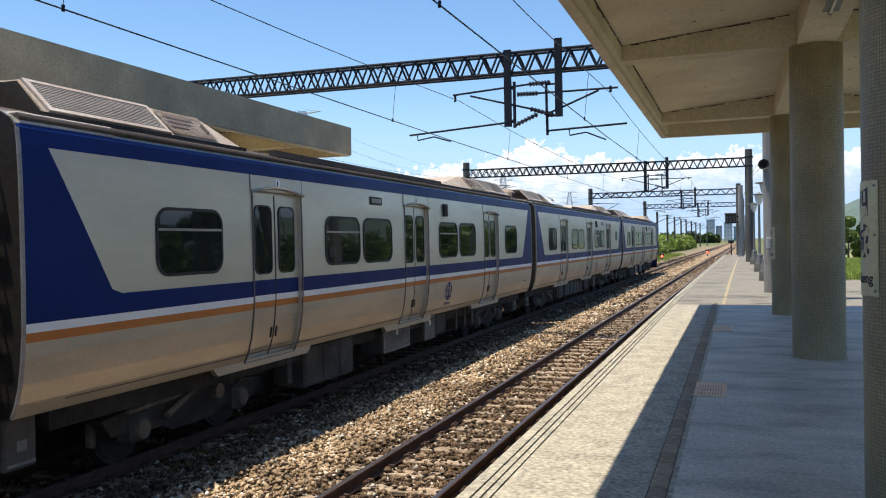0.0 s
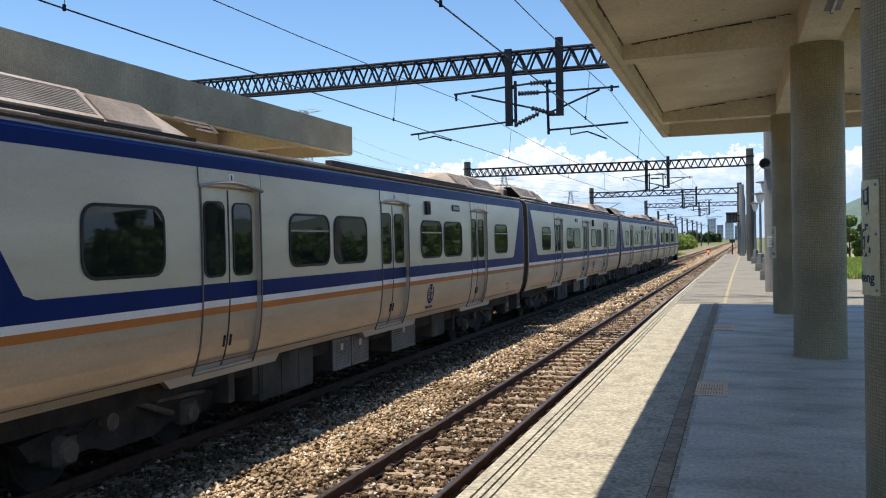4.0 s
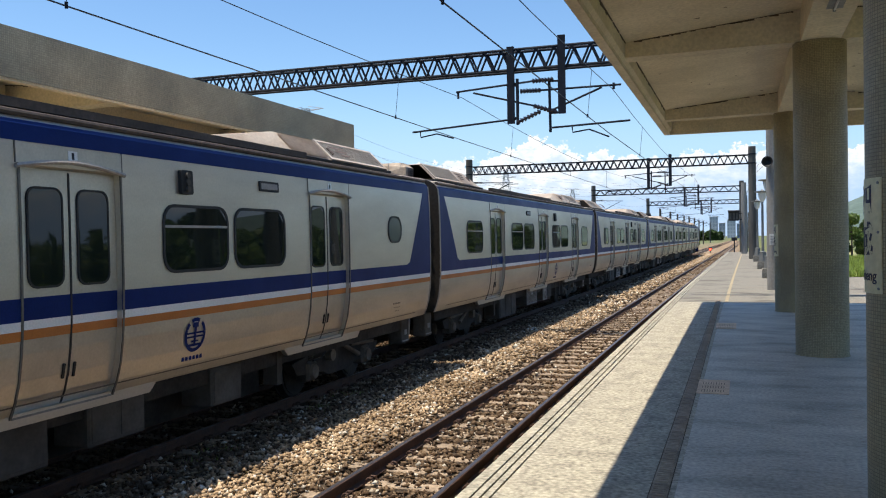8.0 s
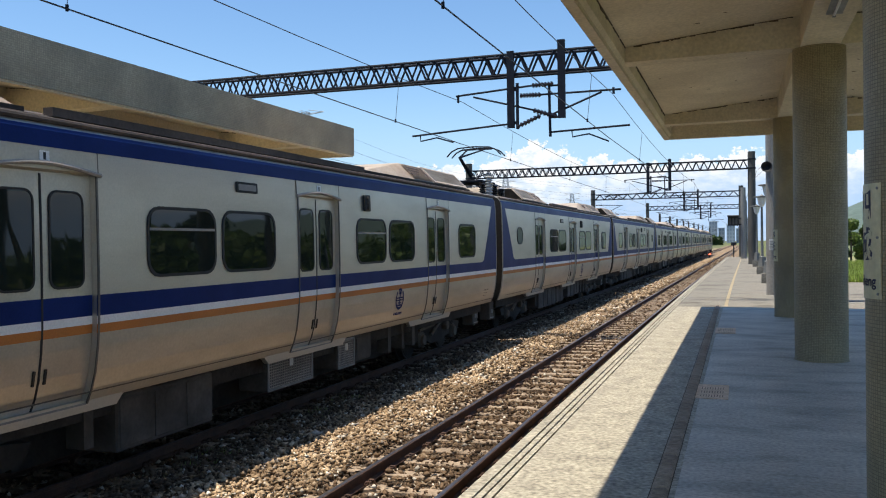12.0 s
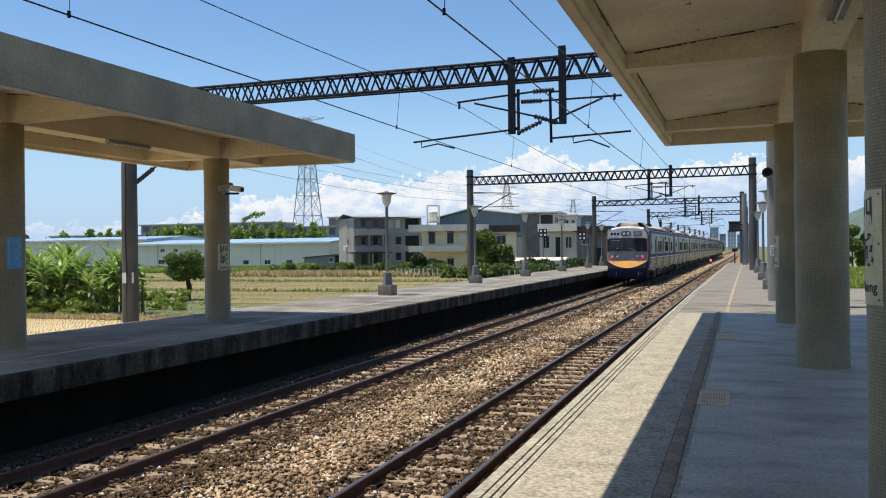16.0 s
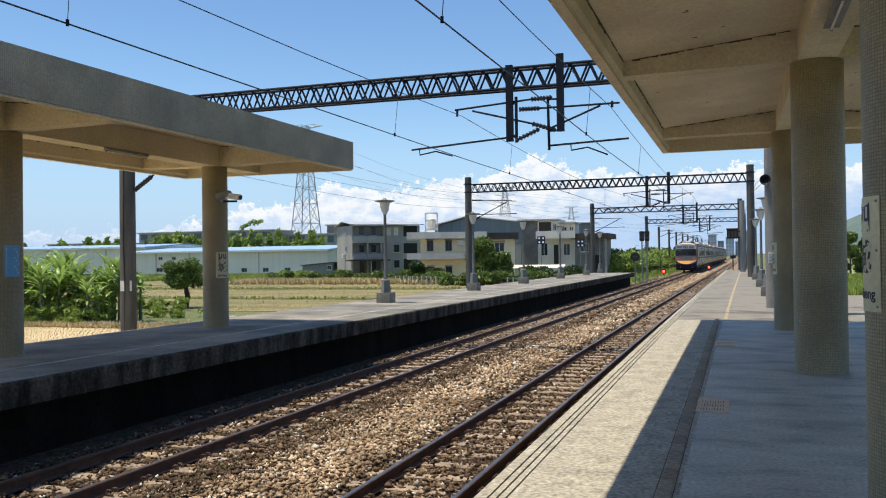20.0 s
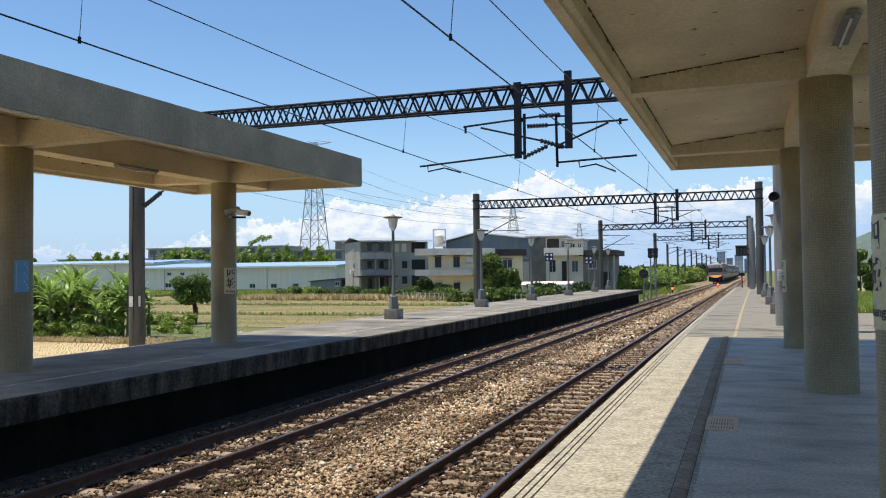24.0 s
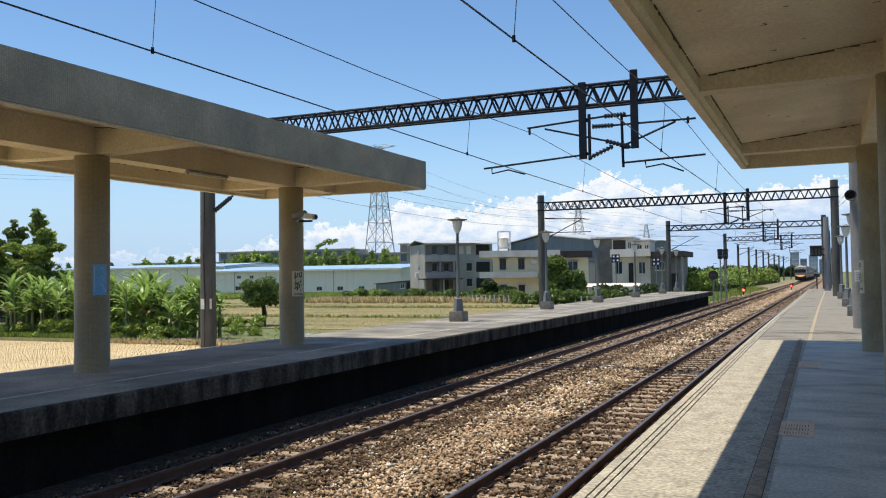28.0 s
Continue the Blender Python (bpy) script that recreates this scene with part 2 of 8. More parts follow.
def part(name, bm, material, parent=None, label="", smooth=False, uv=False):
    """Links a bmesh as one mesh object under a thing or a part."""
    if uv:
        box_uv(bm)
    me = bpy.data.meshes.new(name)
    bm.normal_update()
    if smooth:
        for f in bm.faces:
            f.smooth = True
    bm.to_mesh(me)
    bm.free()
    if smooth:
        me.set_sharp_from_angle(angle=radians(38))
    return link_mesh(name, me, material, parent, label)


def base(name, x=0, y=0, z=0, rz=0, label="", category="", group="", kind=""):
    ob = new(name)
    ob.empty_display_size = 0.2
    ob.matrix_world = pose(x, y, z, 0, 0, rz)
    return tagged(ob, label, category, group, kind)


def box_uv(bm):
    lay = bm.loops.layers.uv.verify()
    bm.normal_update()
    for f in bm.faces:
        n = f.normal
        k = max(range(3), key=lambda i: abs(n[i]))
        u, v = ((1, 2), (0, 2), (0, 1))[k]
        for lp in f.loops:
            lp[lay].uv = (lp.vert.co[u], lp.vert.co[v])


def add_box(bm, x0, x1, y0, y1, z0, z1, bevel=0.0):
    vs = [bm.verts.new(c) for c in ((x0, y0, z0), (x1, y0, z0), (x1, y1, z0), (x0, y1, z0), (x0, y0, z1), (x1, y0, z1), (x1, y1, z1), (x0, y1, z1))]
    fs = [bm.faces.new([vs[i] for i in q]) for q in ((0, 3, 2, 1), (4, 5, 6, 7), (0, 1, 5, 4), (1, 2, 6, 5), (2, 3, 7, 6), (3, 0, 4, 7))]
    if bevel:
        es = list({e for f in fs for e in f.edges})
        bmesh.ops.bevel(bm, geom=es, offset=bevel, segments=1, affect="EDGES", profile=0.5)
    return vs


def boxm(x0, x1, y0, y1, z0, z1, bevel=0.0):
    bm = bmesh.new()
    add_box(bm, x0, x1, y0, y1, z0, z1, bevel)
    return bm


def add_tube(bm, a, b, r0, r1=None, seg=10, caps=True):
    a, b = Vector(a), Vector(b)
    r1 = r0 if r1 is None else r1
    d = (b - a)
    q = d.to_track_quat("Z", "Y").to_matrix()
    ring = []
    for c, r in ((a, r0), (b, r1)):
        ring.append([bm.verts.new(c + q @ Vector((r * math.cos(2 * math.pi * i / seg), r * math.sin(2 * math.pi * i / seg), 0))) for i in range(seg)])
    for i in range(seg):
        j = (i + 1) % seg
        bm.faces.new((ring[0][i], ring[0][j], ring[1][j], ring[1][i]))
    if caps:
        bm.faces.new(ring[0][::-1])
        bm.faces.new(ring[1])


def tubem(a, b, r0, r1=None, seg=10):
    bm = bmesh.new()
    add_tube(bm, a, b, r0, r1, seg)
    return bm


def add_path(bm, pts, r, seg=6):
    """One unbroken tube along the points."""
    ps = [Vector(p) for p in pts]
    rings = []
    for i, p in enumerate(ps):
        d = (ps[min(i + 1, len(ps) - 1)] - ps[max(i - 1, 0)])
        q = d.to_track_quat("Z", "Y").to_matrix()
        rings.append([bm.verts.new(p + q @ Vector((r * math.cos(2 * math.pi * k / seg), r * math.sin(2 * math.pi * k / seg), 0))) for k in range(seg)])
    for a, b in zip(rings, rings[1:]):
        for k in range(seg):
            j = (k + 1) % seg
            bm.faces.new((a[k], a[j], b[j], b[k]))
    bm.faces.new(rings[0][::-1])
    bm.faces.new(rings[-1])


def add_lathe(bm, prof, seg=16, centre=(0, 0, 0)):
    """prof: (radius, height) pairs from bottom to top."""
    cx, cy, cz = centre
    rings = [[bm.verts.new((cx + r * math.cos(2 * math.pi * i / seg), cy + r * math.sin(2 * math.pi * i / seg), cz + h)) for i in range(seg)] for r, h in prof]
    for a, b in zip(rings, rings[1:]):
        for i in range(seg):
            j = (i + 1) % seg
            bm.faces.new((a[i], a[j], b[j], b[i]))
    bm.faces.new(rings[0][::-1])
    bm.faces.new(rings[-1])


def lathem(prof, seg=16, centre=(0, 0, 0)):
    bm = bmesh.new()
    add_lathe(bm, prof, seg, centre)
    return bm


def add_prism(bm, poly, axis, lo, hi):
    """poly: 2D points in the plane across axis ('x': (y,z), 'y': (x,z), 'z': (x,y))."""
    def at(p, v):
        return {"x": (v, p[0], p[1]), "y": (p[0], v, p[1]), "z": (p[0], p[1], v)}[axis]
    a = [bm.verts.new(at(p, lo)) for p in poly]
    b = [bm.verts.new(at(p, hi)) for p in poly]
    n = len(poly)
    for i in range(n):
        j = (i + 1) % n
        bm.faces.new((a[i], a[j], b[j], b[i]))
    bm.faces.new(a[::-1])
    bm.faces.new(b)
    bmesh.ops.recalc_face_normals(bm, faces=bm.faces)


def prismm(poly, axis, lo, hi):
    bm = bmesh.new()
    add_prism(bm, poly, axis, lo, hi)
    return bm


def raw(name, verts, faces, material, parent=None, label=""):
    me = bpy.data.meshes.new(name)
    me.from_pydata([tuple(v) for v in verts], [], [tuple(f) for f in faces])
    me.update()
    return link_mesh(name, me, material, parent, label)


def bend(y):
    """The slight right-hand curve of the line beyond the platforms."""
    return 0.0055 * (math.sqrt((y - 25) ** 2 + 225) + (y - 25))


def ribbon(name, poly, ys, material, parent=None, label="", curved=True, uv=False):
    """Sweeps a closed (x, z) outline along the line."""
    bm = bmesh.new()
    rings = [[bm.verts.new((x + (bend(y) if curved else 0), y, z)) for x, z in poly] for y in ys]
    n = len(poly)
    for a, b in zip(rings, rings[1:]):
        for i in range(n):
            j = (i + 1) % n
            bm.faces.new((a[i], a[j], b[j], b[i]))
    bm.faces.new(rings[0])
    bm.faces.new(rings[-1][::-1])
    bmesh.ops.recalc_face_normals(bm, faces=bm.faces)
    return part(name, bm, material, parent, label, uv=uv)


def text_mesh(body, size, spacing=1.0):
    cu = bpy.data.curves.new("lettering", "FONT")
    cu.body, cu.size, cu.align_x, cu.align_y, cu.space_line = body, size, "CENTER", "CENTER", spacing
    cu.extrude = 0.001
    cu.offset = size * 0.018
    ob = new("lettering", cu)
    me = bpy.data.meshes.new_from_object(ob.evaluated_get(bpy.context.evaluated_depsgraph_get()))
    bpy.data.objects.remove(ob)
    me.materials.clear()
    return me


def span(a, b, step):
    n = max(1, round((b - a) / step))
    return [a + (b - a) * i / n for i in range(n + 1)]

# ------------------------------------------------------------ ground and track
GRASS_GROUND = mat("grassy_soil", (0.10, 0.13, 0.04), (0.20, 0.17, 0.08), rough=0.95, big=0.08, fine=3.0, amount=0.7, bump=0.5, depth=0.08, c=(0.13, 0.15, 0.05))
bm = bmesh.new()
xs = [-3000, -900, -300, -150, -90, -60, -40, -25, -15, -9, 6, 30, 90, 300, 900, 3000]
ys = [-900, -200, -60, -15, 10, 30, 60, 90, 140, 220, 400, 900, 2000, 4000]
gv = [[bm.verts.new((x, y, FIELD - 0.02)) for x in xs] for y in ys]
for i in range(len(ys) - 1):
    for j in range(len(xs) - 1):
        bm.faces.new((gv[i][j], gv[i][j + 1], gv[i + 1][j + 1], gv[i + 1][j]))
ground = part("ground", bm, GRASS_GROUND)
tagged(ground, "flat green and dry farmland soil beside the line", "ground", kind="structure")

ys_bed = span(-15, 70, 5) + span(80, 460, 20)
bed_poly = [(-9.9, FIELD - 0.3), (-9.9, BED - 0.02), (-8.9, BED - 0.02), (-8.4, BED), (-6.75, BED), (-6.2, BED + 0.05), (-5.5, BED + 0.075), (-4.9, BED + 0.05), (-4.3, BED), (-2.6, BED), (-2.2, BED - 0.03), (-1.45, BED - 0.03), (-1.45, FIELD - 0.3)]
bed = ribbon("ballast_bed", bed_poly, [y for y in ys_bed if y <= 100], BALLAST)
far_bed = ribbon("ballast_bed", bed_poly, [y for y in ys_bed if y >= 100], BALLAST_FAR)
tagged(far_bed, "rusty brown ballast of the line far off", "ballast", kind="structure")
tagged(bed, "brown crushed stone ballast bed under two railway tracks", "ballast", kind="structure")

TRACKS = {"left": -7.585, "right": -3.475}
rail_prof = [(-0.063, -0.15), (0.063, -0.15), (0.063, -0.138), (0.010, -0.118), (0.010, -0.045), (0.033, -0.034), (0.033, -0.006), (0.026, 0), (-0.026, 0), (-0.033, -0.006), (-0.033, -0.034), (-0.010, -0.045), (-0.010, -0.118), (-0.063, -0.138)]
ys_rail = span(-15, 70, 2.5) + span(75, 460, 8)
track_ob = {}
for side, cx in TRACKS.items():
    tr = base("railway_track", 0, 0, 0, label="narrow gauge railway track with rusty rails on weathered sleepers", category="track", kind="structure")
    track_ob[side] = tr
    for gx in (-0.566, 0.566):
        rail = ribbon("rail", [(cx + gx + x, RAIL + z) for x, z in rail_prof], ys_rail, RAIL_SIDE, tr)
        ribbon("running_surface", [(cx + gx - 0.024, RAIL + 0.0005), (cx + gx + 0.024, RAIL + 0.0005), (cx + gx + 0.022, RAIL + 0.003), (cx + gx - 0.022, RAIL + 0.003)], ys_rail, RAIL_TOP, rail, "worn shiny rail head")

# ------------------------------------------------------------ platforms
R_EDGE, L_EDGE, L_BACK = -1.71, -9.25, -13.4
ys_plat = span(-12, 60, 4) + [66, 72, 79, 85.6]


def strip(x0, x1, z0, z1):
    return [(x0, z0), (x1, z0), (x1, z1), (x0, z1)]


plat_r = base("platform_right", label="concrete railway platform with grooved edge, half in shade", category="platform", kind="structure")
ribbon("platform_slab", strip(-1.493, -0.421, -0.3, 0.0), span(-12, 21.4, 4), CONCRETE, plat_r)
ribbon("platform_floor", strip(-0.42, 3.3, -0.3, 0.0), span(-12, 21.4, 4), SCREED, plat_r, "smooth trowelled grey screed floor, paled to lift the shade on it")
ribbon("platform_slab", strip(-1.493, 3.3, -0.3, 0.0), [21.412] + [y for y in ys_plat if y > 22], CONCRETE_RAIN, plat_r, "rain-weathered open platform")
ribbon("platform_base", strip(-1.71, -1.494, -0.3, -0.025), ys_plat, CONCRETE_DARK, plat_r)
for x0, x1 in ((-1.71, -1.628), (-1.612, -1.568), (-1.552, -1.508)):
    ribbon("edge_strip", strip(x0, x1, -0.024, 0.0), ys_plat, CONCRETE, plat_r)
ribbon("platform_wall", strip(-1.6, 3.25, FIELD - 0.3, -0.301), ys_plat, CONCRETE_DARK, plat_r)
YEL_Y = [y for y in ys_plat if y > 22] 
ribbon("yellow_line", strip(-0.405, -0.325, 0.0, 0.004), [21.6] + YEL_Y, YELLOW, plat_r, "worn yellow safety line")

ys_left = span(-12, 64, 4) + [70, 76.5]
plat_l = base("platform_left", label="old concrete railway platform with overhanging dark stained edge slab", category="platform", kind="structure")
ribbon("platform_slab", [(L_EDGE - 0.06, -0.36), (L_EDGE - 0.06, 0.0), (L_BACK, 0.0), (L_BACK, -0.36)], ys_left, CONCRETE_OLD, plat_l)
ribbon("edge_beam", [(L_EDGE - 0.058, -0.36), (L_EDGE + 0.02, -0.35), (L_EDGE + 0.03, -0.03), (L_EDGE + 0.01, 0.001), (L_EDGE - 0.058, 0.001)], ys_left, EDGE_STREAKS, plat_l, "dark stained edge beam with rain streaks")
ribbon("platform_wall", strip(L_BACK + 0.05, L_EDGE - 0.35, FIELD - 0.3, -0.361), ys_left, SHADED_WALL, plat_l)
ribbon("white_line", strip(-10.44, -10.36, 0.0, 0.004), ys_left, mat("faded_white_line", (0.55, 0.53, 0.48), (0.26, 0.245, 0.215), rough=0.9, big=2.5, fine=30, amount=0.6), plat_l, "faded white safety line")
# ------------------------------------------------------------ canopies on round columns


def column(x, y, top, r=0.33, label="thick round column clad in olive mosaic tiles"):
    ob = base("column", x, y, 0, label=label, category="column", group="platform columns")
    bm = bmesh.new()
    seg = 40
    lay = bm.loops.layers.uv.verify()
    hs = [0.0, 0.02, top]
    rr = [r + 0.012, r, r]
    rings = [[bm.verts.new((q * math.cos(2 * math.pi * i / seg), q * math.sin(2 * math.pi * i / seg), h)) for i in range(seg)] for q, h in zip(rr, hs)]
    for k in range(len(hs) - 1):
        for i in range(seg):
            j = (i + 1) % seg
            f = bm.faces.new((rings[k][i], rings[k][j], rings[k + 1][j], rings[k + 1][i]))
            f.smooth = True
            for lp, (u, v) in zip(f.loops, ((i, hs[k]), (i + 1, hs[k]), (i + 1, hs[k + 1]), (i, hs[k + 1]))):
                lp[lay].uv = (2 * math.pi * r * u / seg, v)
    part("shaft", bm, TILE_COL, ob)
    return ob


def canopy(name, x0, x1, y0, y1, zb, zt, xc, zcol, rows, label):
    ob = base(name, label=label, category="canopy", group="platform canopies")
    th = 0.13
    ze, zm = zb + 0.30, zb + 0.55      # slab underside at the edge and over the columns

    def under(x):
        return zm - (zm - ze) * abs(x - xc) / (x1 - th - xc)
    slab = [(x0 + th, under(x0 + th)), (xc, zm), (x1 - th, under(x1 - th)), (x1 - th, zt - 0.15), (xc, zt + 0.05), (x0 + th, zt - 0.15)]
    part("roof_slab", prismm(slab, "y", y0 + th, y1 - th), PAINTED, ob)
    for nm, b in (("fascia", (x0, x0 + th, y0, y1)), ("fascia", (x1 - th, x1, y0, y1)), ("fascia", (x0 + th, x1 - th, y1 - th, y1)), ("fascia", (x0 + th, x1 - th, y0, y0 + th))):
        part(nm, boxm(*b, zb + 0.04, zt), PAINTED, ob, "cream painted edge beam")
        c = (b[0] - (0.02 if b[0] == x0 else 0), b[1] + (0.02 if b[1] == x1 else 0), b[2] - (0.02 if b[2] == y0 else 0), b[3] + (0.02 if b[3] == y1 else 0))
        if b[0] == x0:
            c = (c[0], x0, c[2], c[3])
        elif b[1] == x1:
            c = (x1, c[1], c[2], c[3])
        elif b[3] == y1:
            c = (x0, x1, y1, c[3])
        else:
            c = (x0, x1, c[2], y0)
        part("fascia_tiles", boxm(*c, zb + 0.03, zt + 0.015), TILE_FASCIA, ob, "grey-brown mosaic tiled fascia", uv=True)
        part("fascia_soffit", boxm(b[0] + 0.004, b[1] - 0.004, b[2] + 0.004, b[3] - 0.004, zb, zb + 0.0405), PAINTED, ob)
    part("long_beam", boxm(xc - 0.24, xc + 0.24, y0 + th, y1 - th, zcol, zm + 0.02), PAINTED, ob)
    for y in rows:
        for s, xe in ((-1, x0 + th), (1, x1 - th)):
            bm = bmesh.new()
            xa = xc + s * 0.242
            add_prism(bm, [(xa, under(xa) + 0.02), (xa, zcol + 0.01), (xe, zb + 0.09), (xe, under(xe) + 0.02)], "y", y - 0.17, y + 0.17)
            part("cross_beam", bm, PAINTED, ob)
    for s, xe in ((-1, x0 + th), (1, x1 - th)):
        part("edge_rib", prismm([(xe, zb + 0.06), (xe - s * 0.05, zb + 0.10), (xe - s * 0.05, under(xe) + 0.03), (xe, under(xe) + 0.03)], "y", y0 + th, y1 - th), PAINTED, ob)
    rng = random.Random(5)
    bm = bmesh.new()
    for y in list(rows):
        for xa, xb in ((x0 + 0.3, xc - 0.25), (xc + 0.25, x1 - 0.3)):
            for dy in (-0.172, 0.172):
                x = xa
                while x < xb:
                    w = rng.uniform(0.02, 0.11)
                    if rng.random() < 0.86:
                        xm = min(x + w, xb)
                        za = under((x + xm) / 2)
                        add_box(bm, x, xm, y + dy - 0.006, y + dy + 0.006, za - 0.006 - 0.022 * rng.random() ** 2, za + 0.012)
                    x += w
    for xe in (x0 + th + 0.056, x1 - th - 0.056):
        y = y0 + 0.4
        while y < y1 - 0.4:
            w = rng.uniform(0.03, 0.16)
            if rng.random() < 0.88:
                add_box(bm, xe - 0.006, xe + 0.006, y, min(y + w, y1 - 0.4), under(xe) - 0.008 - 0.04 * rng.random() ** 3, under(xe) + 0.01)
            y += w
    cr = part("damp_crack", bm, CRACK, ob, "dark damp cracks along the beams")
    tagged(cr, kind="stuff")
    # rust spots of the bars showing through the soffit
    bm = bmesh.new()
    for i in range(70):
        x, y = rng.uniform(x0 + 0.4, x1 - 0.4), rng.uniform(2, y1 - 0.6)
        if any(abs(y - q) < 0.25 for q in rows) or abs(x - xc) < 0.35:
            continue
        w = rng.uniform(0.02, 0.09)
        add_box(bm, x, x + w, y, y + 0.012, under(x + w / 2) - 0.004, under(x) + 0.01)
    tagged(part("rust_spot", bm, CRACK, ob, "small rust spots on the soffit"), kind="stuff")
    return ob


L_CAN = dict(x0=-14.05, x1=-9.10, y0=-9.0, y1=19.35, zb=3.80, zt=4.50, xc=-11.92, zcol=3.84, rows=(-7.45, -1.2, 5.05, 11.3, 17.55))
R_CAN = dict(x0=-1.66, x1=3.66, y0=-8.5, y1=21.0, zb=4.02, zt=4.72, xc=1.03, zcol=4.12, rows=(-8.0, -1.25, 5.5, 12.27, 19.05))
canopy("platform_canopy", label="flat concrete platform canopy, cream underside and tiled fascia", **L_CAN)
canopy("platform_canopy", label="flat concrete platform canopy overhead with cream stained soffit", **R_CAN)
for y in L_CAN["rows"]:
    column(L_CAN["xc"], y, L_CAN["zcol"], 0.30)
for y in R_CAN["rows"]:
    column(R_CAN["xc"], y, R_CAN["zcol"], 0.33)


def tube_light(x, y, z, rz, label):
    ob = base("tube_light", x, y, z, rz, label=label, category="ceiling light", group="canopy tube lights")
    part("housing", boxm(-0.62, 0.62, -0.05, 0.05, -0.05, 0.0, 0.01), STEEL, ob)
    part("reflector", prismm([(-0.085, -0.06), (0.085, -0.06), (0.04, -0.03), (-0.04, -0.03)], "x", -0.61, 0.61), STEEL, ob, "dull rusty metal reflector")
    part("lamp_tube", tubem((-0.6, 0, -0.075), (0.6, 0, -0.075), 0.014, seg=8), WHITE, ob)
    for s in (-0.6, 0.6):
        part("lamp_holder", boxm(s - 0.012, s + 0.012, -0.016, 0.016, -0.095, -0.05), STEEL, ob)


tube_light(-11.64, 14.1, 3.838, 90, "bare fluorescent batten light under the canopy, off")
tube_light(1.01, 9.58, 4.118, 90, "rusty fluorescent batten light under the canopy beam, off")

# ------------------------------------------------------------ commuter train
CAR = 20.65
STEEL_BODY = mat("stainless_body", (0.63, 0.585, 0.50), (0.545, 0.50, 0.42), rough=0.4, metal=0.75, big=0.7, fine=45, amount=0.12, bump=0.012, depth=0.004, streak=(1, 0.6, 2.5))
BLUE = mat("blue_livery", (0.008, 0.026, 0.145), (0.006, 0.02, 0.115), rough=0.42, big=1.2, fine=50, amount=0.2, bump=0.03, spec=0.1)
# paler than the upper steel: dust, and light off the ballast painted in
LOWER = mat("dusty_bounce_lit_lower_body", (0.68, 0.645, 0.565), (0.55, 0.52, 0.45), rough=0.4, metal=0.85, big=0.9, fine=30, amount=0.15, bump=0.012, streak=(1, 0.5, 2.0))
ORANGE = mat("orange_livery", (0.55, 0.19, 0.035), (0.48, 0.16, 0.03), rough=0.5, big=1.5, fine=50, amount=0.2, bump=0.03)
SMILE = mat("yellow_orange_front", (0.80, 0.36, 0.06), (0.70, 0.30, 0.05), rough=0.5, big=2, fine=50, amount=0.15, bump=0.03)
LIVERY_WHITE = mat("white_livery", (0.90, 0.89, 0.87), (0.82, 0.81, 0.78), rough=0.5, big=1.5, fine=50, amount=0.2, bump=0.03)
FRONT_WHITE = mat("grimy_white_front", (0.62, 0.60, 0.56), (0.48, 0.455, 0.42), rough=0.5, big=1.6, fine=30, amount=0.3, bump=0.04, streak=(3, 3, 0.6))
FRONT_GREY = mat("grey_front_panel", (0.30, 0.285, 0.27), (0.22, 0.21, 0.2), rough=0.5, big=2, fine=40, amount=0.3, bump=0.04)
ROOF = mat("sooty_roof", (0.10, 0.075, 0.06), (0.055, 0.042, 0.035), rough=0.8, big=1.2, fine=18, amount=0.6, bump=0.2)
EAVE = mat("grey_gutter", (0.40, 0.37, 0.34), (0.26, 0.23, 0.2), rough=0.6, big=2, fine=30, amount=0.4, bump=0.1, streak=(1, 0.4, 1))
COOLER = mat("rust_stained_cooler", (0.52, 0.44, 0.35), (0.34, 0.24, 0.165), rough=0.65, big=0.9, fine=22, amount=0.4, bump=0.12)
GRILLE = mat("dirty_grille", (0.17, 0.12, 0.10), (0.10, 0.075, 0.065), rough=0.7, big=2, fine=40, amount=0.4)
UNDER = mat("underframe_grime", (0.045, 0.038, 0.032), (0.017, 0.0145, 0.012), rough=0.85, big=2, fine=20, amount=0.6, bump=0.3)
UNDER_BOX = mat("grey_equipment_box", (0.125, 0.115, 0.102), (0.065, 0.058, 0.05), rough=0.8, spec=0.2, big=1.5, fine=24, amount=0.4, bump=0.1)
BOGIE_GREY = mat("dusty_bogie_casting", (0.20, 0.17, 0.135), (0.10, 0.083, 0.066), rough=0.85, spec=0.15, big=3, fine=24, amount=0.5, bump=0.2)
END_WALL = mat("sooty_end_and_cooler_shade", (0.05, 0.043, 0.036), (0.03, 0.026, 0.022), rough=0.7, spec=0.2, big=1.2, fine=16, amount=0.5, bump=0.1, streak=(1, 1, 0.4))
CREAM_EAVE = mat("sooty_cream_eave", (0.62, 0.54, 0.46), (0.42, 0.33, 0.26), rough=0.55, big=1.6, fine=24, amount=0.4, bump=0.1, streak=(1, 0.5, 1))
APRON = mat("grimy_blue_apron", (0.007, 0.009, 0.034), (0.013, 0.012, 0.02), rough=0.6, big=1.4, fine=24, amount=0.5, bump=0.05, spec=0.1, streak=(1.5, 1, 0.6))
BELLOWS = mat("dark_bellows", (0.018, 0.016, 0.015), (0.011, 0.01, 0.01), spec=0.1, rough=0.85, big=2, fine=20)
CAR_GLASS = glass_mat("tinted_car_window", (0.012, 0.017, 0.015), 0.03, 0.35)
DOOR_STEEL = mat("door_steel", (0.62, 0.585, 0.51), (0.50, 0.47, 0.405), rough=0.38, metal=0.78, big=1.2, fine=40, amount=0.15, bump=0.012)
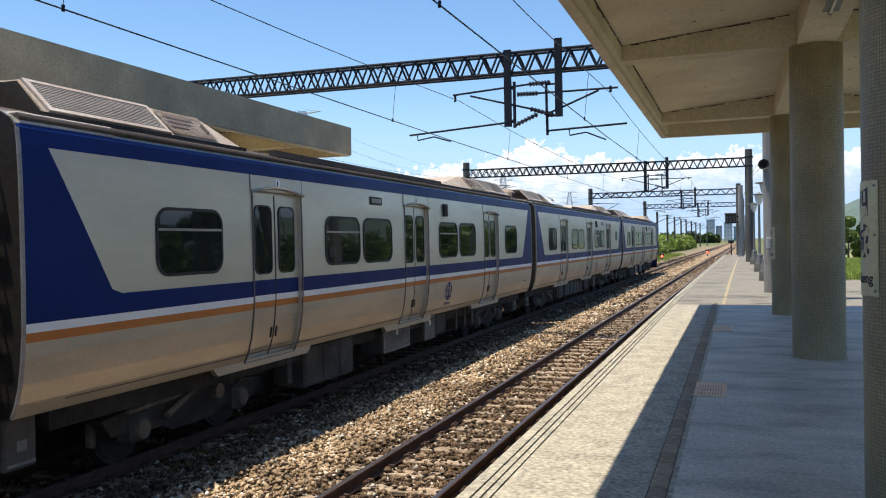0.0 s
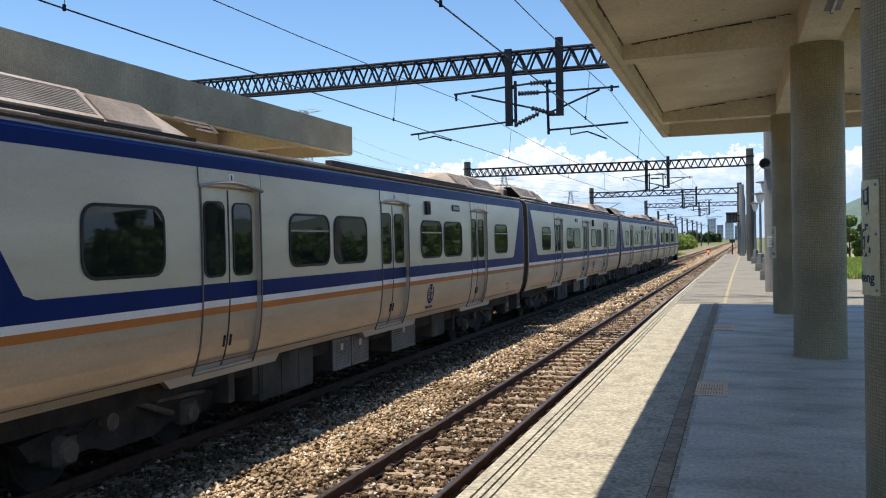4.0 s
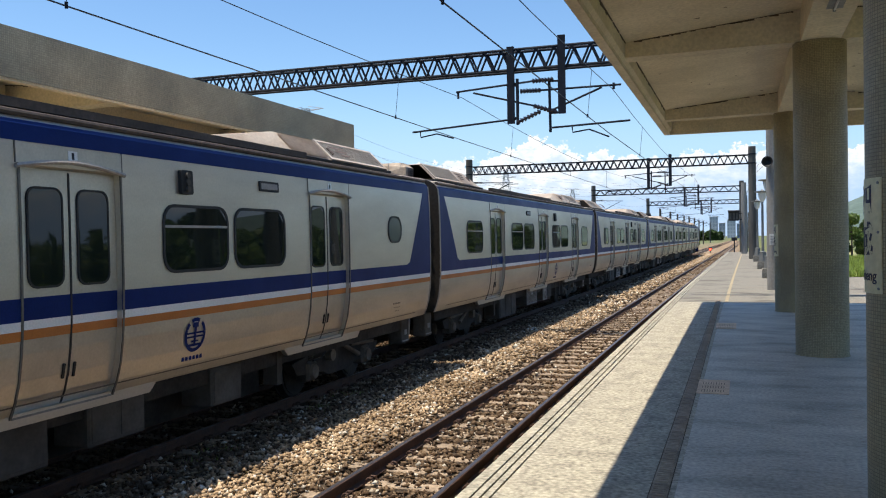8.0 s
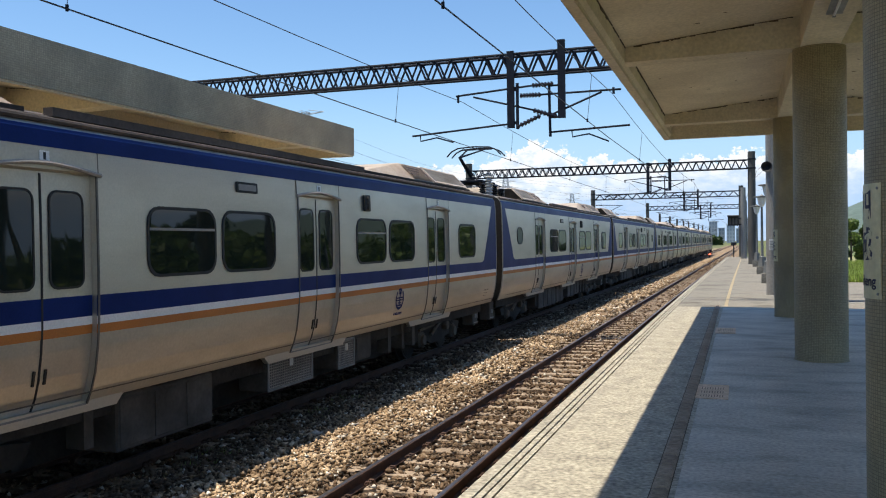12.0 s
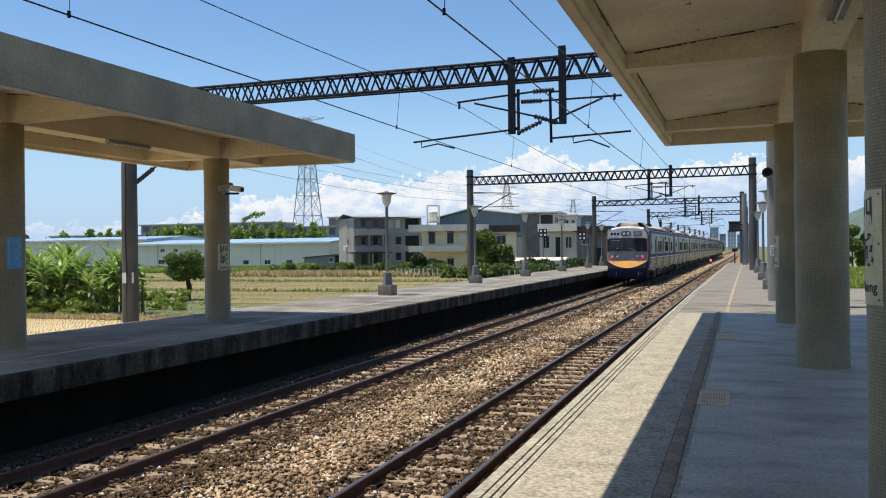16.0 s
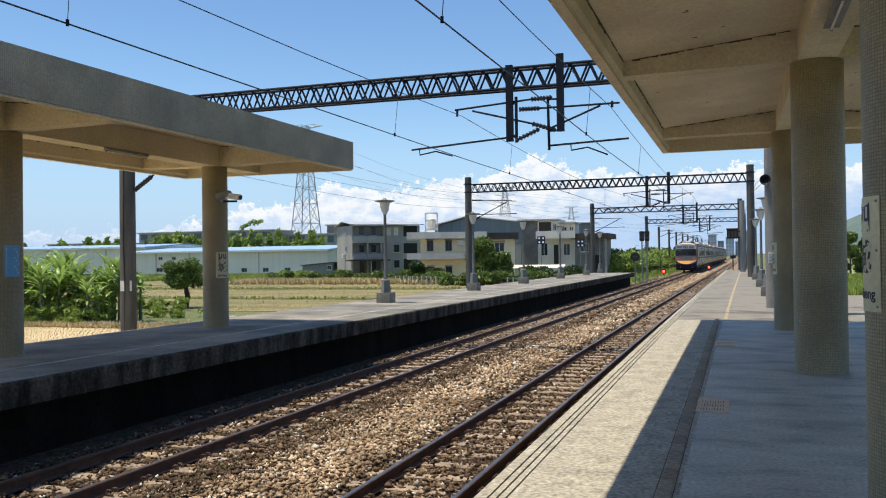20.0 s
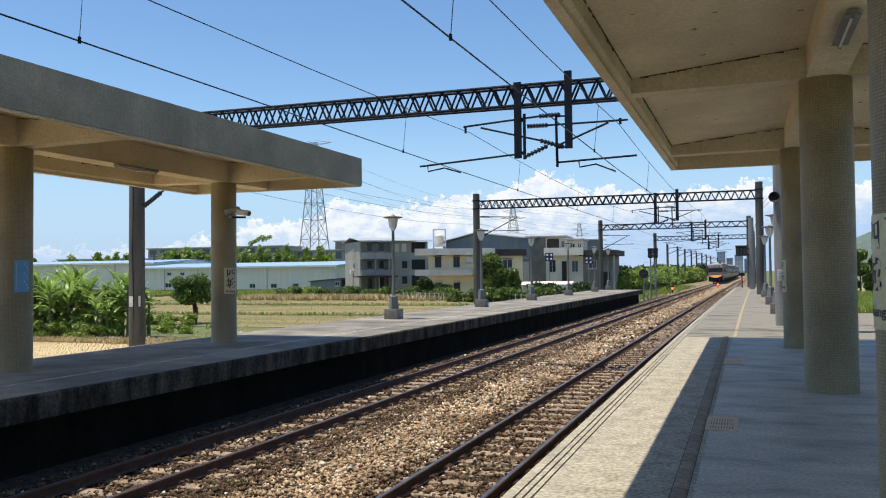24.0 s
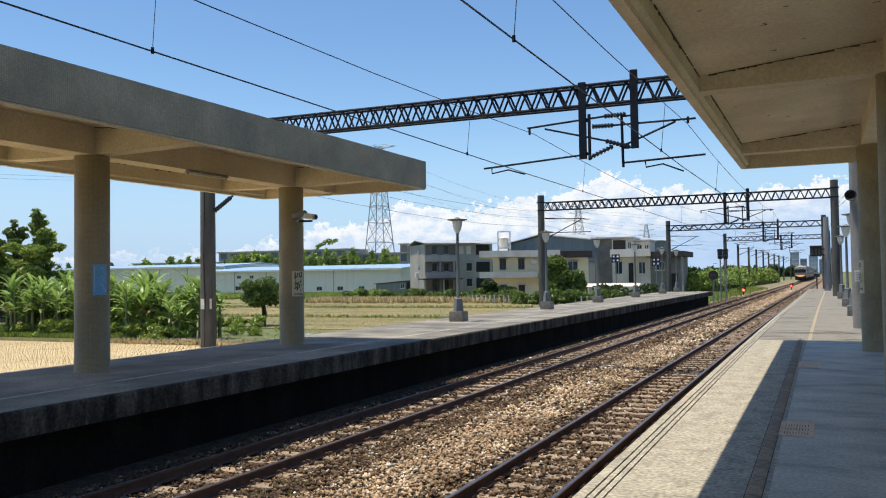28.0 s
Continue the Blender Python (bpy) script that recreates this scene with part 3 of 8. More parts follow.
DOOR_POST = mat("dull_door_post", (0.17, 0.16, 0.145), (0.11, 0.105, 0.095), rough=0.5, metal=0.4, big=2, fine=30, amount=0.3)
LENS = plain("clear_lamp_lens", (0.55, 0.53, 0.48), 0.15)
RED_LENS = plain("lit_red_tail_lamp", (0.5, 0.02, 0.03), 0.2, emit=(1.0, 0.03, 0.05, 1.6))

PROFILE = [(1.27, 0.98), (1.335, 1.12), (1.385, 1.3), (1.42, 1.55), (1.438, 1.8), (1.443, 2.2), (1.44, 2.8), (1.432, 3.2), (1.4292, 3.27), (1.4284, 3.29), (1.42, 3.5), (1.40, 3.66), (1.34, 3.75)]
ROOF_LINE = [(1.34, 3.75), (1.2, 3.83), (0.9, 3.91), (0.5, 3.96), (0.0, 3.98)]


def wall_x(z):
    for (xa, za), (xb, zb) in zip(PROFILE, PROFILE[1:]):
        if za <= z <= zb:
            return xa + (xb - xa) * (z - za) / (zb - za)
    return PROFILE[0][0] if z < PROFILE[0][1] else PROFILE[-1][0]


def skin(s, zs, u0, u1, lift):
    """A strip on the car's side s between heights zs, from u0(z) to u1(z) along it, lifted off the wall."""
    bm = bmesh.new()
    f0 = u0 if callable(u0) else (lambda z: u0)
    f1 = u1 if callable(u1) else (lambda z: u1)
    rows = []
    for z in zs:
        x = s * (wall_x(z) + lift)
        rows.append((bm.verts.new((x, f0(z), z)), bm.verts.new((x, f1(z), z))))
    for a, b in zip(rows, rows[1:]):
        bm.faces.new((a[0], a[1], b[1], b[0]) if s > 0 else (a[1], a[0], b[0], b[1]))
    # closed rim, so that the strip has thickness
    es = [e for e in bm.edges if e.is_boundary]
    ret = bmesh.ops.extrude_edge_only(bm, edges=es)
    bmesh.ops.translate(bm, verts=[v for v in ret["geom"] if isinstance(v, bmesh.types.BMVert)], vec=(-s * (lift + 0.004 if lift > 0 else 0.008), 0, 0))
    return bm


def zrange(a, b):
    return [a] + [z for _, z in PROFILE if a + 0.02 < z < b - 0.02] + [b]


def rounded(u0, u1, z0, z1, r, n=4):
    pts = []
    for cu, cz, a0 in ((u1 - r, z1 - r, 0), (u0 + r, z1 - r, 90), (u0 + r, z0 + r, 180), (u1 - r, z0 + r, 270)):
        for i in range(n + 1):
            a = radians(a0 + 90 * i / n)
            pts.append((cu + r * math.cos(a), cz + r * math.sin(a)))
    return pts


def side_panel(s, poly, lift, depth=0.012):
    """A flat panel with the outline poly (u, z) set on side s."""
    bm = bmesh.new()
    vs = [bm.verts.new((s * (wall_x(z) + lift), u, z)) for u, z in poly]
    f = bm.faces.new(vs)
    ret = bmesh.ops.extrude_face_region(bm, geom=[f])
    bmesh.ops.translate(bm, verts=[v for v in ret["geom"] if isinstance(v, bmesh.types.BMVert)], vec=(-s * depth, 0, 0))
    bmesh.ops.recalc_face_normals(bm, faces=bm.faces)
    return bm


def side_ring(s, outer, inner, lift, depth=0.012):
    bm = bmesh.new()
    a = [bm.verts.new((s * (wall_x(z) + lift), u, z)) for u, z in outer]
    b = [bm.verts.new((s * (wall_x(z) + lift), u, z)) for u, z in inner]
    c = [bm.verts.new((v.co.x - s * depth, v.co.y, v.co.z)) for v in a]
    d = [bm.verts.new((v.co.x - s * depth, v.co.y, v.co.z)) for v in b]
    n = len(a)
    for i in range(n):
        j = (i + 1) % n
        for q in ((a[i], a[j], b[j], b[i]), (c[i], c[j], a[j], a[i]), (b[i], b[j], d[j], d[i])):
            bm.faces.new(q)
    bmesh.ops.recalc_face_normals(bm, faces=bm.faces)
    return bm


def car_window(car, s, u0, u1, z0=2.21, z1=3.0, r=0.2, split=True):
    w = part("window", side_ring(s, rounded(u0, u1, z0, z1, r), rounded(u0 + 0.035, u1 - 0.035, z0 + 0.035, z1 - 0.035, r - 0.03), 0.014, 0.02), BLACK, car, "dark rubber-framed window")
    part("pane", side_panel(s, rounded(u0 + 0.03, u1 - 0.03, z0 + 0.03, z1 - 0.03, r - 0.03), 0.007, 0.01), CAR_GLASS, w)
    if split:
        part("vent_bar", side_panel(s, [(u0 + 0.035, z1 - 0.27), (u1 - 0.035, z1 - 0.27), (u1 - 0.035, z1 - 0.24), (u0 + 0.035, z1 - 0.24)], 0.014, 0.008), EAVE, w)


RECESS = 0.075
DOORS = [(4.21, 5.52), (9.68, 10.98), (15.13, 16.44)]


def car_door(car, s, u0, u1):
    """Two sliding leaves set back in the body's door recess."""
    mid = (u0 + u1) / 2
    k = -RECESS
    for a, b, hz in ((u0 + 0.004, mid - 0.01, -0.07), (mid + 0.01, u1 - 0.004, 0.07)):
        leaf = part("door_leaf", skin(s, zrange(0.99, 3.25), a, b, k + 0.014), DOOR_STEEL, car, "stainless sliding door leaf")
        wu0, wu1 = a + 0.13, b - 0.1
        if hz > 0:
            wu0, wu1 = a + 0.1, b - 0.13
        part("door_window", side_panel(s, rounded(wu0, wu1, 2.17, 3.08, 0.09), k + 0.024, 0.014), CAR_GLASS, leaf)
        part("window_gasket", side_ring(s, rounded(wu0 - 0.022, wu1 + 0.022, 2.148, 3.102, 0.11), rounded(wu0, wu1, 2.17, 3.08, 0.09), k + 0.028, 0.016), BLACK, leaf)
        part("door_stripe", skin(s, [1.86, 2.07], a, b, k + 0.018), BLUE, leaf)
        part("door_stripe", skin(s, [1.775, 1.86], a, b, k + 0.018), LIVERY_WHITE, leaf)
        part("door_stripe", skin(s, [1.685, 1.775], a, b, k + 0.018), ORANGE, leaf)
        hu = mid + hz
        part("door_handle", side_panel(s, rounded(hu - 0.014, hu + 0.014, 1.25, 1.4, 0.012), k + 0.03, 0.02), BLACK, leaf)
    part("door_seal", skin(s, zrange(0.99, 3.25), mid - 0.012, mid + 0.012, k + 0.02), BLACK, car)
    for a in (u0 - 0.016, u1 + 0.016):
        part("door_post", skin(s, zrange(0.96, 3.3), a - 0.012, a + 0.012, 0.014), DOOR_POST, car)
    # arched drip rail over the door
    bm = bmesh.new()
    n = 10
    pts = []
    for i in range(n + 1):
        u = u0 - 0.06 + (u1 - u0 + 0.12) * i / n
        z = 3.27 + 0.075 * math.sin(math.pi * i / n)
        pts.append((s * (wall_x(z) + 0.025), u, z))
    add_path(bm, pts, 0.024, 6)
    part("drip_rail", bm, EAVE, car)
    part("door_hood", skin(s, [3.3, 3.49], u0 - 0.04, u1 + 0.04, 0.007), DOOR_STEEL, car, "plain steel header plate")
    for a in (u0 - 0.045, u1 + 0.045):
        part("hood_seam", skin(s, [3.3, 3.5], a - 0.006, a + 0.006, 0.009), DOOR_POST, car)
    part("door_step", boxm(min(s * 1.08, s * 1.245), max(s * 1.08, s * 1.245), u0 - 0.02, u1 + 0.02, 0.92, 0.975), UNDER, car, "scuffed dark door sill")
    part("sill_plate", boxm(min(s * 1.246, s * 1.28), max(s * 1.246, s * 1.28), u0, u1, 0.955, 0.975), STEEL, car)


def equipment(car, s, u0, u1, z0, z1, grille=False, name="equipment_box"):
    x1 = s * 1.08
    x0 = s * 0.6
    ob = part(name, boxm(min(x0, x1), max(x0, x1), u0, u1, z0, z1, 0.02), UNDER_BOX, car)
    if grille:
        bm = bmesh.new()
        fx = s * 1.085
        n = 11
        for i in range(n):
            z = z0 + 0.05 + (z1 - z0 - 0.1) * i / (n - 1)
            add_box(bm, min(fx, fx + s * 0.01), max(fx, fx + s * 0.01), u0 + 0.05, u1 - 0.05, z - 0.006, z + 0.006)
        m = round((u1 - u0) / 0.055)
        for i in range(m):
            u = u0 + 0.05 + (u1 - u0 - 0.1) * i / (m - 1)
            add_box(bm, min(fx + s * 0.002, fx + s * 0.011), max(fx + s * 0.002, fx + s * 0.011), u - 0.006, u + 0.006, z0 + 0.05, z1 - 0.05)
        part("mesh_back", boxm(min(x1 + s * 0.001, x1 + s * 0.004), max(x1 + s * 0.001, x1 + s * 0.004), u0 + 0.04, u1 - 0.04, z0 + 0.04, z1 - 0.04), BLACK, ob)
        part("grille", bm, EAVE, ob)
        bm = bmesh.new()
        for a, b, c, d in ((u0, u1, z0, z0 + 0.035), (u0, u1, z1 - 0.035, z1), (u0, u0 + 0.035, z0 + 0.036, z1 - 0.036), (u1 - 0.035, u1, z0 + 0.036, z1 - 0.036)):
            add_box(bm, min(fx, fx + s * 0.016), max(fx, fx + s * 0.016), a, b, c, d)
        part("grille_frame", bm, STEEL, ob)
        m = (u0 + u1) / 2
        part("tag", boxm(min(fx + s * 0.012, fx + s * 0.018), max(fx + s * 0.012, fx + s * 0.018), m - 0.05, m + 0.05, z1 - 0.2, z1 - 0.09), WHITE, ob)
    else:
        k = max(1, round((u1 - u0) / 0.6))
        for i in range(k):
            a = u0 + (u1 - u0) * i / k + 0.04
            b = u0 + (u1 - u0) * (i + 1) / k - 0.04
            part("box_door", boxm(min(x1, x1 + s * 0.014), max(x1, x1 + s * 0.014), a, b, z0 + 0.05, z1 - 0.05, 0.006), UNDER_BOX, ob)
    return ob


def bogie(car, u):
    for s in (-1, 1):
        fr = part("bogie_frame", prismm([(u - 1.65, 0.62), (u - 1.5, 0.42), (u - 0.6, 0.36), (u - 0.4, 0.28), (u + 0.4, 0.28), (u + 0.6, 0.36), (u + 1.5, 0.42), (u + 1.65, 0.62), (u + 0.9, 0.72), (u - 0.9, 0.72)], "x", min(s * 0.72, s * 0.9), max(s * 0.72, s * 0.9)), UNDER, car)
        bm = bmesh.new()
        for k in (-0.2, 0.2):
            add_lathe(bm, [(0.16, 0.72), (0.2, 0.76), (0.18, 0.82), (0.2, 0.88), (0.16, 0.94)], 12, (s * 0.81, u + k, 0))
        part("air_spring", bm, BLACK, fr)
        for k in (-1.05, 1.05):
            bm = bmesh.new()
            for x0, x1, r in ((0.47, 0.6, 0.43), (0.45, 0.47, 0.455), (0.6, 0.62, 0.38)):
                add_tube(bm, (s * x0, u + k, 0.43), (s * x1, u + k, 0.43), r, r, 24)
            w = part("wheel", bm, UNDER, car, "steel railway wheel")
            part("axle_box", boxm(min(s * 0.7, s * 0.95), max(s * 0.7, s * 0.95), u + k - 0.17, u + k + 0.17, 0.27, 0.6, 0.04), UNDER_BOX, w)
            bm = bmesh.new()
            for i in range(4):
                z = 0.62 + i * 0.05
                add_lathe(bm, [(0.11, z), (0.125, z + 0.02), (0.11, z + 0.04)], 10, (s * 0.82, u + k, 0))
            part("coil_spring", bm, UNDER, fr)
    for s in (-1, 1):
        for k in (-1.05, 1.05):
            part("axle_cap", tubem((s * 0.95, u + k, 0.43), (s * 1.0, u + k, 0.43), 0.13, 0.11, 16), BOGIE_GREY, car, "dusty round axle end cap")
            part("brake_block", boxm(min(s * 0.62, s * 0.72), max(s * 0.62, s * 0.72), u + k - 0.56, u + k - 0.47, 0.3, 0.58, 0.02), BOGIE_GREY, car)
        part("damper", tubem((s * 0.98, u - 0.62, 0.5), (s * 0.98, u + 0.1, 0.78), 0.045, 0.03, 10), BOGIE_GREY, car)
        part("brake_cylinder", tubem((s * 0.86, u + 0.45, 0.62), (s * 1.02, u + 0.45, 0.62), 0.1, seg=12), BOGIE_GREY, car)
        part("anchor_rod", tubem((s * 0.96, u - 1.3, 0.66), (s * 0.96, u - 0.35, 0.7), 0.03, seg=8), BOGIE_GREY, car)
        bm = bmesh.new()
        add_path(bm, [(s * 0.97, u + 0.2, 0.92), (s * 1.0, u + 0.5, 0.8), (s * 0.98, u + 0.85, 0.62), (s * 0.95, u + 1.05, 0.6)], 0.018, 6)
        part("cable", bm, BLACK, car)
    for k in (-1.05, 1.05):
        part("axle", tubem((-0.5, u + k, 0.43), (0.5, u + k, 0.43), 0.07, seg=8), UNDER, car)


def roof_cooler(car, u0, u1, ramp, flip=False):
    """Roof cooling unit: upright end towards the car's end, sloping cover towards its middle."""
    h0, h1 = 3.9, 4.27
    bm = bmesh.new()
    e0, e1 = (ramp, 0.05) if flip else (0.05, ramp)
    lo = [(-1.1, u0), (1.1, u0), (1.1, u1), (-1.1, u1)]
    hi = [(-0.72, u0 + e0), (0.72, u0 + e0), (0.72, u1 - e1), (-0.72, u1 - e1)]
    a = [bm.verts.new((x, y, h0)) for x, y in lo]
    b = [bm.verts.new((x, y, h1)) for x, y in hi]
    for i in range(4):
        j = (i + 1) % 4
        bm.faces.new((a[i], a[j], b[j], b[i]))
    bm.faces.new(a[::-1])
    bm.faces.new(b)
    bmesh.ops.bevel(bm, geom=bm.edges[:], offset=0.018, segments=2, affect="EDGES", profile=0.5)
    unit = part("roof_cooler", bm, COOLER, car, "rust-stained beige roof cooling unit", smooth=True)
    part("base_frame", boxm(-1.14, 1.14, u0 - 0.12, u1 + 0.05, 3.8, 3.899), UNDER, unit, "dark base frame")
    # dark plate that paints in the shadow on the upright end
    ue, d = (u1, 1) if flip else (u0, -1)
    bm = bmesh.new()
    q = [(-1.06, 3.92, 0.002), (1.06, 3.92, 0.002), (0.72, 4.25, -0.042), (-0.72, 4.25, -0.042)]
    bm.faces.new([bm.verts.new((x, ue + d * (o + 0.012), z)) for x, z, o in q])
    bmesh.ops.solidify(bm, geom=bm.faces[:], thickness=0.006)
    part("end_plate", bm, END_WALL, unit, "dark end plate with its shadow painted in")
    ca, cb = (u0 + ramp + 0.04, u1 - 0.06) if flip else (u0 + 0.06, u1 - ramp - 0.04)
    cut = ca + (cb - ca) * (0.34 if flip else 0.66)
    va, vb = (cut, cb) if flip else (ca, cut)
    pa, pb = (ca, cut - 0.06) if flip else (cut + 0.06, cb)
    for s in (-1, 1):
        n = Vector((0.37 * s, 0, 0.38)).normalized()

        def on(v, t, off):
            return Vector((s * (1.1 - 0.38 * t), v, h0 + (h1 - h0) * t)) + n * off
        bm = bmesh.new()
        bm.faces.new([bm.verts.new(q) for q in (on(va, 0.1, 0.01), on(vb, 0.1, 0.01), on(vb, 0.92, 0.01), on(va, 0.92, 0.01))])
        part("grille", bm, GRILLE, unit, "dark slatted intake grille")
        bm = bmesh.new()
        m = 13
        for i in range(m):
            t = 0.15 + 0.73 * i / (m - 1)
            add_tube(bm, on(va + 0.05, t, 0.016), on(vb - 0.05, t, 0.016), 0.009, seg=4)
        part("slat", bm, EAVE, unit)
        bm = bmesh.new()
        for v0, v1, t0, t1 in ((va, vb, 0.03, 0.12), (va, vb, 0.9, 0.985), (va, va + 0.07, 0.12, 0.9), (vb - 0.07, vb, 0.12, 0.9)):
            q0 = [bm.verts.new(on(v, t, 0.03)) for v, t in ((v0, t0), (v1, t0), (v1, t1), (v0, t1))]
            q1 = [bm.verts.new(on(v, t, 0.0)) for v, t in ((v0, t0), (v1, t0), (v1, t1), (v0, t1))]
            bm.faces.new(q0)
            for i in range(4):
                j = (i + 1) % 4
                bm.faces.new((q0[i], q1[i], q1[j], q0[j]))
        bmesh.ops.recalc_face_normals(bm, faces=bm.faces)
        part("grille_frame", bm, CREAM_EAVE, unit)
        # plain cover panel beside the grille, with a stencilled label
        bm = bmesh.new()
        q0 = [bm.verts.new(on(v, t, 0.018)) for v, t in ((pa, 0.08), (pb, 0.08), (pb, 0.93), (pa, 0.93))]
        bm.faces.new(q0)
        bmesh.ops.solidify(bm, geom=bm.faces[:], thickness=0.012)
        cp = part("cover_panel", bm, CREAM_EAVE, unit, "pale cover panel")
        bm = bmesh.new()
        for k in range(3):
            w = (pb - pa) * (0.62 - 0.12 * k)
            bm.faces.new([bm.verts.new(on(v, t, 0.026)) for v, t in ((pa + 0.1, 0.66 - 0.17 * k), (pa + 0.1 + w, 0.66 - 0.17 * k), (pa + 0.1 + w, 0.75 - 0.17 * k), (pa + 0.1, 0.75 - 0.17 * k))])
        part("label_bar", bm, GRILLE, cp)
        hd = pb - 0.1 if not flip else pa + 0.1
        part("handle", tubem(on(hd, 0.3, 0.03), on(hd, 0.6, 0.03), 0.02, seg=6), GRILLE, cp)
    return unit


def vent_hood(car, u0, u1):
    """Small chamfered hood with louvres in its sides."""
    um = u0 + 0.3 * (u1 - u0)
    bm = bmesh.new()
    add_prism(bm, [(-0.62, 3.88), (0.62, 3.88), (0.62, 4.16), (0.46, 4.27), (-0.46, 4.27), (-0.62, 4.16)], "y", u0, u1)
    for v in bm.verts:
        if v.co.z > 4.2 and abs(v.co.y - u0) < 1e-4:
            v.co.y = um
        elif v.co.z > 4.1 and abs(v.co.y - u0) < 1e-4:
            v.co.y = u0 + 0.04
    hood = part("vent_hood", bm, COOLER, car, "small cream roof vent hood with sides painted brown for shade")
    for s in (-1, 1):
        # brown plates paint in the shadow on the hood's sides
        part("side_plate", boxm(min(s * 0.621, s * 0.63), max(s * 0.621, s * 0.63), um, u1 - 0.01, 3.9, 4.15), GRILLE, hood, "brown side plate with its shade painted in")
        for k in range(4):
            part("louvre", boxm(min(s * 0.63, s * 0.645), max(s * 0.63, s * 0.645), um + 0.1, u1 - 0.06, 3.94 + k * 0.045, 3.96 + k * 0.045), BLACK, hood)
    return hood


def pantograph(car, u, s):
    """Single-arm current collector on four ribbed insulators; s is the way the knee points."""
    p = part("pantograph_frame", boxm(-0.6, 0.6, u - 0.7, u + 0.7, 4.3, 4.36, 0.01), DARK_STEEL, car)
    prof = []
    for i in range(7):
        prof += [(0.07, i * 0.055), (0.125, i * 0.055 + 0.02), (0.07, i * 0.055 + 0.04)]
    for x, v in ((0.6, u - 0.6), (0.6, u + 0.6), (-0.6, u - 0.6), (-0.6, u + 0.6)):
        bm = bmesh.new()
        add_lathe(bm, prof, 14, (x, v, 3.9))
        part("insulator", bm, INSULATOR, p, "ribbed brown insulator")
    bm = bmesh.new()
    add_lathe(bm, [(a * 0.95, b * 1.5) for a, b in prof] + [(0.09, 0.62)], 14, (0.95, u - s * 1.15, 3.86))
    part("surge_arrester", bm, INSULATOR_GREY, car, "tall ribbed grey insulator")
    knee = Vector((0, u - s * 0.85, 5.0))
    head = Vector((0, u + s * 0.7, 5.38))
    bm = bmesh.new()
    add_tube(bm, (0, u + s * 0.55, 4.36), knee, 0.055, 0.045, 8)
    add_tube(bm, (0.2, u + s * 0.3, 4.36), knee, 0.02, seg=6)
    part("lower_arm", bm, DARK_STEEL, p)
    bm = bmesh.new()
    for x in (-0.28, 0.28):
        add_tube(bm, knee, head + Vector((x, 0, 0)), 0.03, 0.022, 6)
    add_tube(bm, head + Vector((-0.5, 0, 0)), head + Vector((0.5, 0, 0)), 0.02, seg=6)
    part("upper_arm", bm, DARK_STEEL, p)
    for dv in (-0.22, 0.22):
        bm = bmesh.new()
        pts = [(-0.85, -0.2), (-0.7, -0.05), (-0.5, 0.04), (0, 0.07), (0.5, 0.04), (0.7, -0.05), (0.85, -0.2)]
        add_path(bm, [(x, head.y + dv, head.z + z) for x, z in pts], 0.022, 6)
        part("collector_bow", bm, DARK_STEEL, p)
    for v, x in ((u + 1.0, 0.7), (u + 1.3, 0.4), (u - 1.2, 0.1)):
        bm = bmesh.new()
        add_lathe(bm, [(a, b * 0.8) for a, b in prof], 12, (x, v, 3.9))
        part("insulator", bm, INSULATOR, p)
    bm = bmesh.new()
    add_path(bm, [(0.7, u + 1.0, 4.25), (0.5, u + 1.2, 4.33), (0.1, u + 1.4, 4.3), (0.1, u - 1.2, 4.25), (0.95, u - s * 1.15, 4.5)], 0.018, 5)
    part("roof_cable", bm, DARK_STEEL, p)


def emblem(car, s, u, z):
    """Plain railway badge: a ring with bars, and bars for the number below."""
    bm = bmesh.new()
    n = 22
    for a, b in ((0.8, 1.03),):
        for i in range(n):
            if i in (3, 7):
                continue
            q = []
            for rr, t in ((a, i), (b, i), (b, i + 1), (a, i + 1)):
                an = 2 * math.pi * t / n
                zz = z + 0.2 * rr * math.sin(an)
                q.append(bm.verts.new((s * (wall_x(zz) + 0.01), u + 0.2 * rr * math.cos(an), zz)))
            bm.faces.new(q if s > 0 else q[::-1])
    for a, b, c, d in ((-0.19, 0.19, 0.012, 0.034), (-0.19, 0.19, -0.034, -0.012), (-0.12, 0.12, -0.135, -0.105), (-0.022, 0.022, -0.105, 0.09), (-0.055, 0.055, 0.09, 0.15), (-0.075, 0.075, -0.085, -0.065)):
        q = [bm.verts.new((s * (wall_x(z + zz) + 0.01), u + uu, z + zz)) for uu, zz in ((a, c), (b, c), (b, d), (a, d))]
        bm.faces.new(q if s > 0 else q[::-1])
    part("emblem", bm, BLUE, car, "blue round railway badge")
    bm = bmesh.new()
    for k in range(6):
        zz = z - 0.27
        add_box(bm, min(s * (wall_x(zz) + 0.002), s * (wall_x(zz) + 0.008)), max(s * (wall_x(zz) + 0.002), s * (wall_x(zz) + 0.008)), u - 0.2 + k * 0.07, u - 0.16 + k * 0.07, zz - 0.03, zz + 0.03)
    part("number_bar", bm, BLUE, car)


